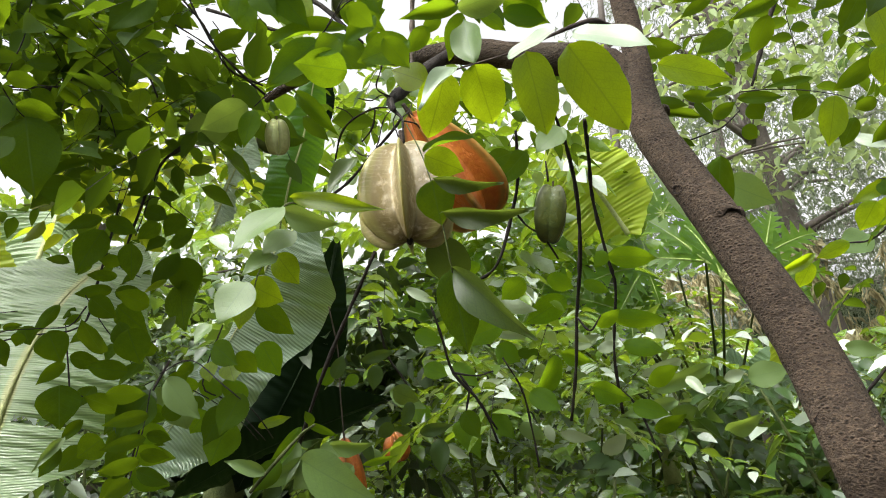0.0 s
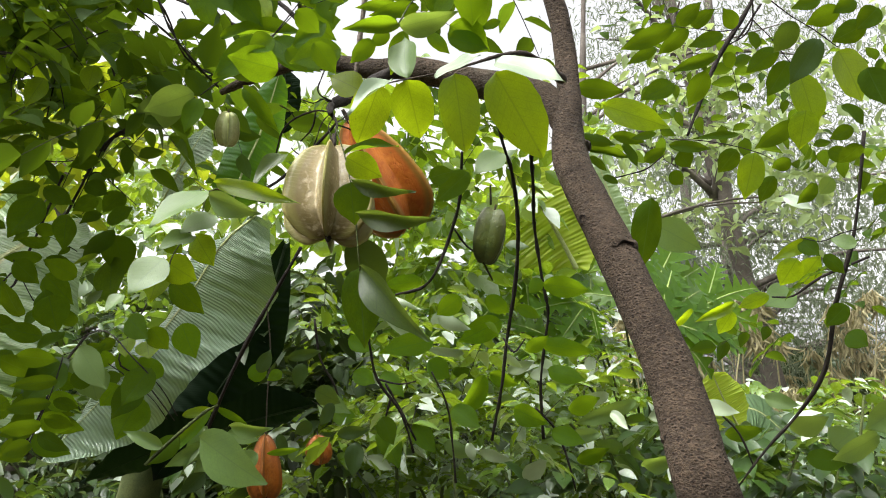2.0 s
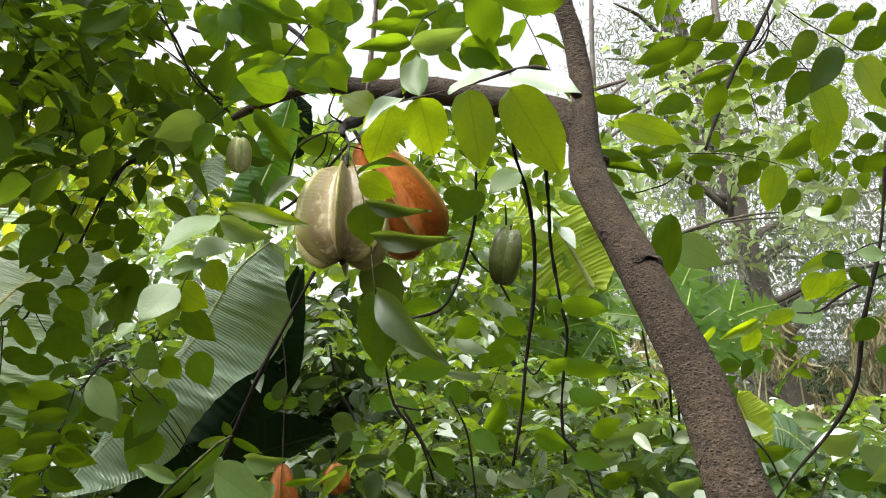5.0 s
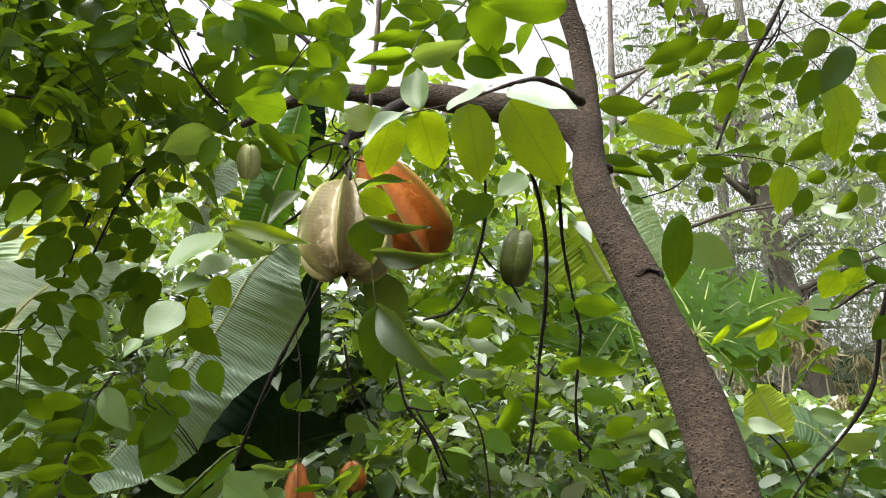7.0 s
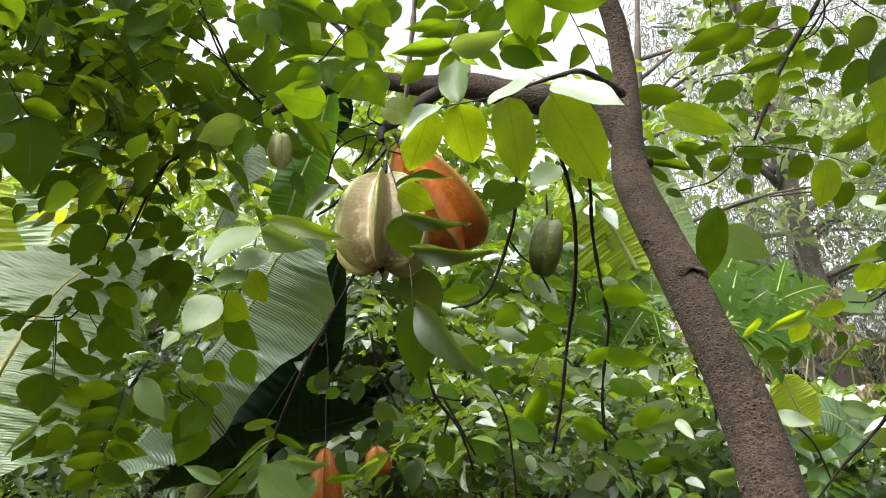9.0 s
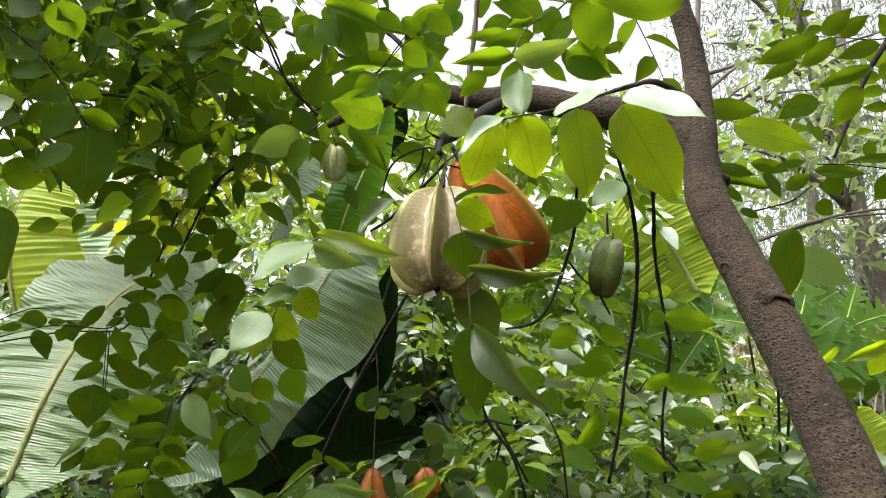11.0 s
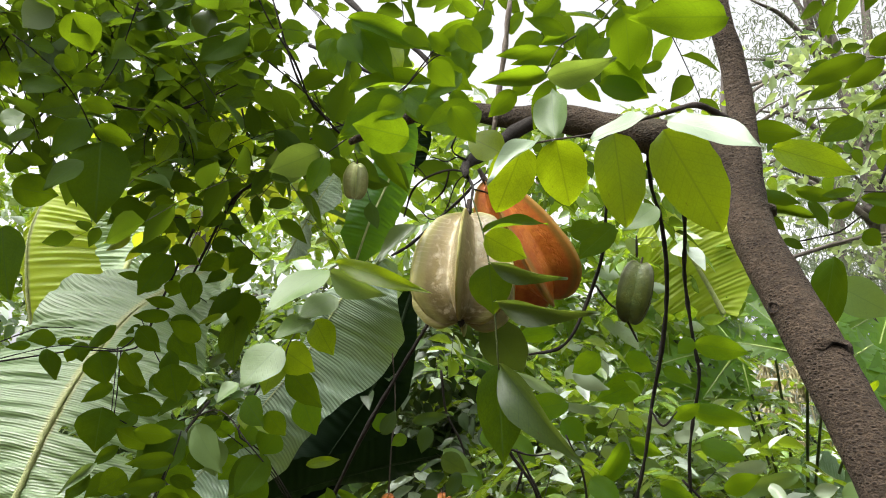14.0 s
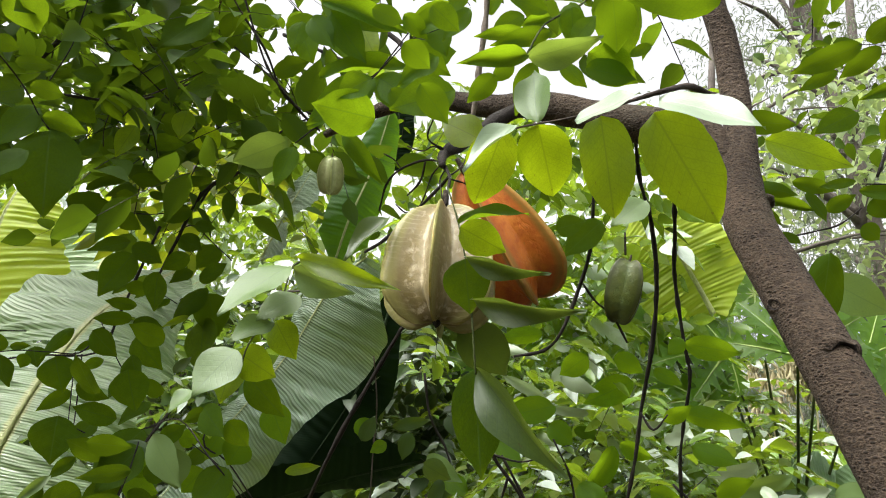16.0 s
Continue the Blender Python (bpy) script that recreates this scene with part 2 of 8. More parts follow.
M_PALE = leaf_material("starfruit_leaf_pale", (0.085, 0.15, 0.045), (0.155, 0.23, 0.085), (0.38, 0.54, 0.06), 0.28, 0.42, spots=0.3, vein_light=0.05, gloss=0.45)
# white sky sheen put into the colour of leaf faces turned upward
M_SHEEN = leaf_material("starfruit_leaf_sheen", (0.20, 0.27, 0.17), (0.30, 0.37, 0.25), (0.35, 0.48, 0.12), 0.15, 0.36, vein_light=0.05, gloss=0.6)
# sky glint put into the colour as a whitish leaf
M_GLINT = leaf_material("pale_glint_leaf", (0.27, 0.34, 0.21), (0.44, 0.51, 0.36), (0.40, 0.52, 0.20), 0.2, 0.35, vein_light=0.06, gloss=0.6)
M_SAGE = leaf_material("starfruit_leaf_sage", (0.026, 0.050, 0.010), (0.058, 0.090, 0.024), (0.33, 0.46, 0.04), 0.25, 0.4, spots=0.6, vein_light=0.06, gloss=0.4)
# shade put into the leaf colour, with less passing through than starfruit_leaf
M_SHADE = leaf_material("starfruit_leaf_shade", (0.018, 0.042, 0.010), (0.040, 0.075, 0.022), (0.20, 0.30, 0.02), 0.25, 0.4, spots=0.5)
M_FOL = leaf_material("starfruit_foliage", (0.009, 0.025, 0.003), (0.046, 0.092, 0.009), (0.21, 0.34, 0.012), 0.33, 0.5, gloss=0.08, vary=0.8, island=True)
# lit copy of starfruit_foliage, the light behind it put into its colour
M_BACKLIT = leaf_material("starfruit_foliage_backlit", (0.05, 0.09, 0.01), (0.10, 0.16, 0.025), (0.60, 0.72, 0.03), 0.6, 0.45, gloss=0.2, vary=0.5, island=True)
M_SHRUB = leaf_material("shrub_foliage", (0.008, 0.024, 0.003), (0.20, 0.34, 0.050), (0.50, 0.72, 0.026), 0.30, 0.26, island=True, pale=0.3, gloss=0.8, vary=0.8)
# shade of the gaps put into the leaf colour: a darkened foliage copy
M_DEEP_SHADE = leaf_material("foliage_deep_shade", (0.004, 0.011, 0.003), (0.034, 0.066, 0.014), (0.14, 0.22, 0.015), 0.14, 0.4, island=True, gloss=0.4, vary=0.8)
M_BLUISH = leaf_material("shrub_foliage_broad", (0.010, 0.030, 0.006), (0.060, 0.122, 0.026), (0.28, 0.44, 0.03), 0.25, 0.3, island=True, pale=0.12, gloss=0.5)
# light green made paler still, with haze put into the leaf colour
M_BRIGHT = leaf_material("tree_foliage_hazed", (0.17, 0.24, 0.09), (0.32, 0.40, 0.20), (0.50, 0.62, 0.20), 0.42, 0.45, island=True)
# needle colours lightened and evened out in place of haze
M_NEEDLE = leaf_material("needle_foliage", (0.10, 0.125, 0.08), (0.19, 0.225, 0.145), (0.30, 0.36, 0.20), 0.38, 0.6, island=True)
# distant haze painted straight into the grey-green leaf colour
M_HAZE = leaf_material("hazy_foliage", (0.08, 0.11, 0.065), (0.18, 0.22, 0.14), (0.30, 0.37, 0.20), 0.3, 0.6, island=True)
# soft backlight put into an olive copy of the foliage colour
M_OLIVE = leaf_material("starfruit_foliage_olive", (0.035, 0.055, 0.008), (0.08, 0.11, 0.014), (0.46, 0.54, 0.02), 0.5, 0.5, gloss=0.1, vary=0.7, island=True)
M_PAPAYA = leaf_material("lobed_leaf", (0.03, 0.080, 0.005), (0.075, 0.160, 0.012), (0.38, 0.60, 0.015), 0.42, 0.36, island=True, vein_light=0.0, gloss=0.3, vary=0.8)
M_STRAW = leaf_material("dry_reed", (0.26, 0.23, 0.12), (0.50, 0.45, 0.26), (0.5, 0.42, 0.15), 0.25, 0.7, island=True)
M_BANANA = banana_material("banana_blade_pale", (0.15, 0.245, 0.10), (0.35, 0.45, 0.26), (0.42, 0.62, 0.08), 0.24, 0.32, gloss=0.7)
M_BANANA_SILVER = banana_material("banana_blade_silver", (0.09, 0.155, 0.085), (0.31, 0.39, 0.29), (0.42, 0.60, 0.10), 0.2, 0.32, gloss=0.6, rib_col=(0.14, 0.20, 0.10), relief=0.5)
# backlight put into the base colour as a vivid yellow-green
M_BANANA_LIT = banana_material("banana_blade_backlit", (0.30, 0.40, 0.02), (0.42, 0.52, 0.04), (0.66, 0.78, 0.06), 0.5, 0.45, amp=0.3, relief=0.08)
M_BANANA_DULL = banana_material("banana_blade_dull", (0.05, 0.10, 0.04), (0.13, 0.20, 0.10), (0.30, 0.50, 0.06), 0.25, 0.5, amp=0.5, gloss=0.2)
# shade under and between the leaves put into a near-black blade colour
M_BANANA_SHADED = banana_material("banana_blade_shaded", (0.003, 0.009, 0.004), (0.008, 0.018, 0.007), (0.04, 0.09, 0.010), 0.06, 0.6, amp=0.1, gloss=0.05, rib_col=(0.008, 0.016, 0.007), relief=0.08)
M_BANANA_GREEN = banana_material("banana_blade_green", (0.014, 0.058, 0.006), (0.036, 0.110, 0.014), (0.23, 0.47, 0.02), 0.40, 0.42, gloss=0.15)
M_BARK = bark_material("bark_trunk", (0.040, 0.028, 0.018), (0.122, 0.087, 0.058))
M_KNOT = bark_material("bark_knot", (0.010, 0.007, 0.006), (0.04, 0.03, 0.024), 2.0, False)
M_TWIG = bark_material("bark_twig", (0.013, 0.010, 0.008), (0.040, 0.031, 0.026), 2.0, False)
M_TWIG_BROWN = bark_material("bark_twig_brown", (0.045, 0.034, 0.027), (0.11, 0.085, 0.068), 2.0, False)
M_TWIG_PALE = bark_material("bark_twig_pale", (0.17, 0.135, 0.115), (0.30, 0.25, 0.21), 2.0, False)
M_RACHIS = bark_material("green_stalk", (0.05, 0.07, 0.02), (0.11, 0.13, 0.04), 2.0, False)
M_PALE_RIB = bark_material("pale_leaf_rib", (0.22, 0.30, 0.07), (0.34, 0.42, 0.13), 2.0, False)
M_FARBARK = bark_material("bark_far_trunk", (0.09, 0.075, 0.065), (0.19, 0.165, 0.14), 0.3, False)
M_SOIL = soil_material("leafy_soil", (0.025, 0.018, 0.011), (0.08, 0.06, 0.035))
M_CREAM = fruit_material("fruit_skin_cream", (0.20, 0.155, 0.060), (0.31, 0.25, 0.115), (0.42, 0.40, 0.13), (0.46, 0.39, 0.23), (0.60, 0.52, 0.37))
M_ORANGE = fruit_material("fruit_skin_orange", (0.50, 0.13, 0.018), (0.56, 0.20, 0.03), (0.36, 0.25, 0.05), (0.42, 0.065, 0.015), (0.52, 0.15, 0.022))
M_AMBER = fruit_material("fruit_skin_amber", (0.38, 0.105, 0.012), (0.45, 0.15, 0.02), (0.26, 0.10, 0.02), (0.25, 0.06, 0.013), (0.40, 0.15, 0.03))
M_GREEN_PALE = fruit_material("fruit_skin_pale_green", (0.60, 0.66, 0.30), (0.72, 0.76, 0.42), (0.66, 0.72, 0.32), (0.55, 0.56, 0.28), (0.66, 0.66, 0.38))
M_GREEN = fruit_material("fruit_skin_green", (0.055, 0.070, 0.010), (0.090, 0.105, 0.018), (0.05, 0.06, 0.018), (0.08, 0.11, 0.035), (0.06, 0.09, 0.025))


# ---- building blocks ----
def mesh_from(name, verts, faces, mat, uvs=None, smooth=True):
    """One mesh from computed vertices and faces; uvs: one pair a vertex."""
    me = bpy.data.meshes.new(name)
    me.from_pydata(verts, [], faces)
    if uvs is not None:
        lay = me.uv_layers.new(name="UVMap")
        idx = np.empty(len(me.loops), dtype=np.int32)
        me.loops.foreach_get("vertex_index", idx)
        lay.data.foreach_set("uv", np.asarray(uvs, dtype=np.float32)[idx].ravel())
    me.materials.append(mat)
    if smooth:
        me.polygons.foreach_set("use_smooth", np.ones(len(me.polygons), dtype=bool))
    me.update()
    return me


def thing(name, label, category, group="", kind="", at=(0, 0, 0)):
    ob = tagged(new(name), label, category, group, kind)
    ob.location = at
    return ob


def piece(name, me, parent, label=""):
    """A mesh in world coordinates as a part under a thing or a part."""
    ob = new(name, me)
    ob.parent = parent
    if parent is not None:
        p, off = parent, Vector((0, 0, 0))
        while p is not None:
            off += p.location
            p = p.parent
        ob.location = -off
    return tagged(ob, label)


def smooth_path(pts, n):
    """n + 1 points on a smooth curve through pts (each x, y, z, radius)."""
    p = np.array(pts, float)
    p = np.vstack([2 * p[0] - p[1], p, 2 * p[-1] - p[-2]])
    out = []
    m = len(p) - 3
    for s in np.linspace(0, m, n + 1):
        i = min(int(s), m - 1)
        f = s - i
        a, b, c, d = p[i], p[i + 1], p[i + 2], p[i + 3]
        out.append(0.5 * (2 * b + (c - a) * f + (2 * a - 5 * b + 4 * c - d) * f * f + (3 * b - a - 3 * c + d) * f ** 3))
    return np.array(out)


def tube(name, pts, mat, seg=None, sides=7, rough=0.08, seed=0):
    """A tapered, slightly uneven round stem along pts (x, y, z, radius)."""
    seg = seg or 4 * (len(pts) - 1)
    path = smooth_path(pts, seg)
    rng = np.random.RandomState(seed + int(abs(path[0, 0]) * 1000) % 997)
    verts, faces = [], []
    up = np.array([0.31, 0.22, 0.92])
    for i, (x, y, z, r) in enumerate(path):
        a, b = path[max(i - 1, 0), :3], path[min(i + 1, seg), :3]
        d = (b - a) / (np.linalg.norm(b - a) + 1e-9)
        if abs(d @ up) > 0.97:
            up = np.array([0.9, 0.1, -0.2])
        e1 = np.cross(d, up)
        e1 /= np.linalg.norm(e1)
        e2 = np.cross(e1, d)
        swell = 1 + rough * rng.uniform(-1, 1)
        for k in range(sides):
            q = 2 * math.pi * k / sides
            rr = max(r, 0.0003) * swell * (1 + 0.5 * rough * rng.uniform(-1, 1))
            verts.append(tuple(np.array((x, y, z)) + rr * (math.cos(q) * e1 + math.sin(q) * e2)))
    for i in range(seg):
        for k in range(sides):
            faces.append((i * sides + k, i * sides + (k + 1) % sides, (i + 1) * sides + (k + 1) % sides, (i + 1) * sides + k))
    faces.append(tuple(range(sides - 1, -1, -1)))
    faces.append(tuple(seg * sides + k for k in range(sides)))
    return mesh_from(name, verts, faces, mat)


def leaf_template(nx=6, na=1, fold=0.16, droop=0.10, curl=0.0, tip=1.5, wave=0.0, seed=0, full=0.72, drip=0.4):
    """Unit blade along x from 0 to 1, half width 0.5, with 2 * na strips across. Returns vertices, faces and uvs."""
    rng = np.random.RandomState(seed)
    v, f, uv = [], [], []
    rows = 2 * na + 1
    for i in range(nx + 1):
        x = i / nx
        w = max(math.sin(math.pi * x ** 0.80), 0.0) ** full * (1 - 0.10 * x ** tip) * (1 - drip * min(1.0, max(0.0, (x - 0.72) / 0.22)))
        w = 0.012 if i in (0, nx) else w
        for k in range(rows):
            s = (k - na) / na
            y = 0.5 * w * s * (1 + 0.02 * rng.uniform(-1, 1))
            z = fold * 0.5 * w * abs(s) - droop * x * x + curl * (w * s) ** 2 + wave * math.sin(9 * x + 2 * s) * abs(s)
            v.append((x, y, z))
            uv.append((x, 0.5 + y))
    for i in range(nx):
        for k in range(rows - 1):
            a = i * rows + k
            f.append((a, a + rows, a + rows + 1, a + 1))
    return np.array(v), np.array(f), np.array(uv)


VARIANTS = [leaf_template(18, 2, fo, dr, cu, 1.5, wa, k, fu) for k, (fo, dr, cu, wa, fu) in enumerate(((0.15, 0.10, -0.04, 0.022, 0.70), (0.20, 0.16, 0.02, 0.032, 0.78), (0.08, 0.26, -0.10, 0.03, 0.64), (0.24, -0.05, -0.06, 0.026, 0.74)))]
VARIANTS.append(leaf_template(18, 2, 0.08, 0.06, 0.0, 1.5, 0.022, 9, 0.50, 0.22))
T_MID = leaf_template(5, 1, 0.2, 0.16)
T_FAR = leaf_template(3, 1, 0.25, 0.2)
T_NEEDLE = leaf_template(2, 1, 0.3, 0.25)
leaf_meshes = {}


def leaf(parent, base, tip, width, roll=0.0, mat=M_LEAF, variant=0, name="leaf", label="", facing=(0, -1, -0.12)):
    """One blade from base to tip, its face turned by roll degrees from the side it shows."""
    key = (mat.name, variant, name)
    if key not in leaf_meshes:
        v, f, uv = VARIANTS[variant]
        leaf_meshes[key] = mesh_from(name, v.tolist(), f.tolist(), mat, uv)
    b, t = Vector(base), Vector(tip)
    x = (t - b).normalized()
    n = Vector(facing)
    n = (n - n.dot(x) * x).normalized()
    n = Matrix.Rotation(radians(roll), 3, x) @ n
    y = n.cross(x)
    L = (t - b).length
    m = Matrix((x, y, n)).transposed().to_4x4()
    m = Matrix.Translation(b) @ m @ Matrix.Diagonal((L, width, L, 1))
    ob = new(name, leaf_meshes[key])
    ob.parent = parent
    off, p = Vector((0, 0, 0)), parent
    while p is not None:
        off += p.location
        p = p.parent
    ob.matrix_basis = Matrix.Translation(-off) @ m
    return tagged(ob, label)


def cloud(name, base, way, normal, length, width, mat, template=T_FAR):
    """Many blades in one mesh: arrays of base points, axes, face normals, lengths and widths."""
    tv, tf, tuv = template
    base, way, normal = (np.asarray(a, float) for a in (base, way, normal))
    n = len(base)
    x = way / np.linalg.norm(way, axis=1, keepdims=True)
    z = normal - (normal * x).sum(1, keepdims=True) * x
    z /= np.linalg.norm(z, axis=1, keepdims=True) + 1e-9
    y = np.cross(z, x)
    L, W = np.asarray(length, float)[:, None, None], np.asarray(width, float)[:, None, None]
    v = base[:, None] + x[:, None] * tv[None, :, 0:1] * L + y[:, None] * tv[None, :, 1:2] * W + z[:, None] * tv[None, :, 2:3] * L
    f = tf[None] + (np.arange(n) * len(tv))[:, None, None]
    me = bpy.data.meshes.new(name)
    nv, nf = n * len(tv), n * len(tf)
    me.vertices.add(nv)
    me.vertices.foreach_set("co", v.ravel())
    me.loops.add(nf * 4)
    me.loops.foreach_set("vertex_index", f.ravel().astype(np.int32))
    me.polygons.add(nf)
    me.polygons.foreach_set("loop_start", np.arange(0, nf * 4, 4, dtype=np.int32))
    me.polygons.foreach_set("use_smooth", np.ones(nf, dtype=bool))
    lay = me.uv_layers.new(name="UVMap")
    lay.data.foreach_set("uv", np.tile(tuv, (n, 1)).astype(np.float32)[f.ravel()].ravel())
    me.materials.append(mat)
    me.update(calc_edges=True)
    me.validate()
    return me


def spray_arrays(rng, start, way, length, n, size, droop=0.35, tilt=0.30, loose=0.42):
    """Leaflets of one feather-like leaf: alternate pairs in one plane along a drooping stalk, one at its end."""
    start, way = np.array(start, float), np.array(way, float)
    way /= np.linalg.norm(way)
    face = np.array((0, tilt, 0.9)) + rng.normal(0, loose, 3)
    face -= way * (face @ way)
    face /= np.linalg.norm(face)
    side = np.cross(way, face)
    B, D, N, L, W, path = [], [], [], [], [], []
    for k in range(n):
        s = (k + 0.6) / n
        p = start + way * length * s + np.array((0, 0, -droop * length * s * s))
        path.append(p)
        sg = 1 if k % 2 else -1
        d = side * sg * (1 if k < n - 1 else 0.1) + way * (0.5 if k < n - 1 else 1.0) + np.array((0, 0, -0.32)) + rng.normal(0, 0.13, 3)
        up = face + rng.normal(0, 0.24, 3)
        sz = size * (0.62 + 0.5 * s) * rng.uniform(0.85, 1.15)
        B.append(p), D.append(d), N.append(up), L.append(sz), W.append(sz * rng.uniform(0.46, 0.6))
    return B, D, N, L, W, path


def stalks(name, paths, mat, radius=0.0012):
    """Thin three-sided stalks, one along each path of points, in one mesh."""
    verts, faces = [], []
    for path in paths:
        q0 = len(verts)
        for k, p in enumerate(path):
            r = radius * (1.1 - 0.6 * k / len(path))
            verts += [(p[0] + r, p[1], p[2]), (p[0] - 0.5 * r, p[1] + 0.87 * r, p[2] + 0.3 * r), (p[0] - 0.5 * r, p[1] - 0.87 * r, p[2] - 0.3 * r)]
        for k in range(len(path) - 1):
            for j in range(3):
                a, b = q0 + 3 * k + j, q0 + 3 * k + (j + 1) % 3
                faces.append((a, b, b + 3, a + 3))
    return mesh_from(name, verts, faces, mat)


def wedge_sprays(seed, hub, corners, deep, count, size, n=(6, 11), length=(0.12, 0.24)):
    """Sprays scattered through a wedge that widens away from hub: its four near corners, and how many times as far its back lies."""
    rng = np.random.RandomState(seed)
    a, b, c, d = (np.array(p, float) for p in corners)
    hub = np.array(hub, float)
    all_ = [[], [], [], [], [], []]
    for _ in range(count):
        u, v = rng.uniform(0, 1, 2)
        p = (a * (1 - u) + b * u) * (1 - v) + (d * (1 - u) + c * u) * v
        p = hub + (p - hub) * rng.uniform(1.0, deep)
        way = rng.normal(0, 1, 3) * (1, 1, 0.4) + (0, -0.3, 0)
        got = spray_arrays(rng, p, way, rng.uniform(*length), rng.randint(*n), size * rng.uniform(0.75, 1.2))
        for x, g in zip(all_[:5], got):
            x.extend(g)
        all_[5].append([p, *got[5]])
    return all_


def trunk_mesh(pts):
    """The leaning trunk down to the soil, with an uneven round section."""
    base = [(0.376, 0.352, -0.05, 0.055), (0.370, 0.362, 0.35, 0.042), (0.354, 0.388, 0.75, 0.034), (0.335, 0.415, 1.05, 0.029), (0.317, 0.440, 1.25, 0.0255), (0.301, 0.457, 1.37, 0.0236), (0.291, 0.469, 1.45, 0.0222), (0.2815, 0.4765, 1.51, 0.0214)]
    pts = base + [p for p in pts if p[2] > 1.35]
    path = smooth_path(pts, 260)
    verts, faces, n = [], [], 36
    for i, (x, y, z, r) in enumerate(path):
        a, b = path[max(i - 1, 0), :3], path[min(i + 1, len(path) - 1), :3]
        d = Vector((b - a).tolist()).normalized()
        e1 = d.cross(Vector((0, 1, 0))).normalized()
        e2 = e1.cross(d)
        for k in range(n):
            q = 2 * math.pi * k / n
            v = Vector((x, y, z)) + float(r) * (math.cos(q) * e1 + math.sin(q) * e2)
            bumpy = 0.05 * noise.noise(v * 18) + 0.035 * noise.noise(v * 55)
            ring = 0.02 * max(0.0, math.sin(z * 75 + 2 * noise.noise(v * 9))) ** 8
            verts.append(tuple(v + (v - Vector((x, y, z))) * (bumpy + ring)))
    for i in range(len(path) - 1):
        for k in range(n):
            faces.append((i * n + k, i * n + (k + 1) % n, (i + 1) * n + (k + 1) % n, (i + 1) * n + k))
    faces.append(tuple((len(path) - 1) * n + k for k in range(n)))
    return mesh_from("trunk", verts, faces, M_BARK)


def knot(parent, at, out, size):
    """A healed branch stub: a raised lip of bark round a dark sunken hollow."""
    bm = bmesh.new()
    rings = ((-0.012, 0.0230), (-0.005, 0.0195), (-0.0010, 0.0160), (0.0016, 0.0130), (0.0026, 0.0108), (0.0018, 0.0090), (-0.0005, 0.0066), (-0.0022, 0.0036), (-0.0026, 0.0008))
    out = Vector(out).normalized()
    e1 = out.cross(Vector((0, 0, 1))).normalized()
    e2 = e1.cross(out)
    last = None
    for i, (h, r) in enumerate(rings):
        now = []
        for k in range(18):
            q = 2 * math.pi * k / 18
            w = r * (1 + 0.35 * noise.noise(Vector((1.3 * math.cos(q), 1.3 * math.sin(q), h * 60 + size * 7))))
            lift = h * (1 + 0.5 * noise.noise(Vector((2 * math.cos(q), 2 * math.sin(q), size * 9))))
            now.append(bm.verts.new(Vector(at) + size * (out * lift + w * (math.cos(q) * e1 * 1.3 + math.sin(q) * e2 * 0.8))))
        if last:
            for k in range(18):
                bm.faces.new((last[k], last[(k + 1) % 18], now[(k + 1) % 18], now[k])).material_index = 0 if i < 5 else 1
        last = now
    bm.faces.new(last).material_index = 1
    for face in bm.faces:
        face.smooth = True
    me = bpy.data.meshes.new("knot")
    bm.to_mesh(me)
    bm.free()
    me.materials.append(M_BARK)
    me.materials.append(M_KNOT)
    piece("knot", me, parent, "healed branch stub with a dark hollow")


LOBED = ((0.03, 0.05), (0.05, 0.28), (0.15, 0.62), (0.38, 0.90), (0.63, 1.0), (0.84, 0.94), (0.98, 0.68), (1.03, 0.38), (0.985, 0.06))
LOBED_GROOVE = ((0.05, 0.04), (0.09, 0.16), (0.20, 0.30), (0.42, 0.42), (0.63, 0.46), (0.78, 0.42), (0.89, 0.28), (0.95, 0.15), (0.965, 0.04))
SPINDLE = ((-0.01, 0.05), (0.03, 0.30), (0.14, 0.62), (0.34, 0.92), (0.55, 1.0), (0.76, 0.93), (0.92, 0.66), (1.0, 0.34), (1.01, 0.05))
SPINDLE_GROOVE = ((0.03, 0.04), (0.07, 0.18), (0.18, 0.40), (0.36, 0.58), (0.55, 0.63), (0.74, 0.58), (0.88, 0.38), (0.96, 0.18), (0.98, 0.04))
DROP = ((-0.01, 0.05), (0.03, 0.28), (0.16, 0.55), (0.40, 0.82), (0.66, 0.97), (0.86, 0.95), (0.99, 0.72), (1.04, 0.38), (1.0, 0.05))
DROP_GROOVE = ((0.03, 0.04), (0.07, 0.18), (0.20, 0.38), (0.42, 0.56), (0.64, 0.62), (0.80, 0.56), (0.91, 0.38), (0.97, 0.18), (0.98, 0.04))
BARREL = ((0.0, 0.10), (-0.01, 0.42), (0.08, 0.72), (0.28, 0.95), (0.52, 1.0), (0.74, 0.92), (0.92, 0.70), (1.0, 0.40), (1.0, 0.06))
BARREL_GROOVE = ((0.03, 0.08), (0.03, 0.30), (0.12, 0.50), (0.30, 0.66), (0.52, 0.70), (0.72, 0.64), (0.87, 0.46), (0.95, 0.24), (0.98, 0.05))


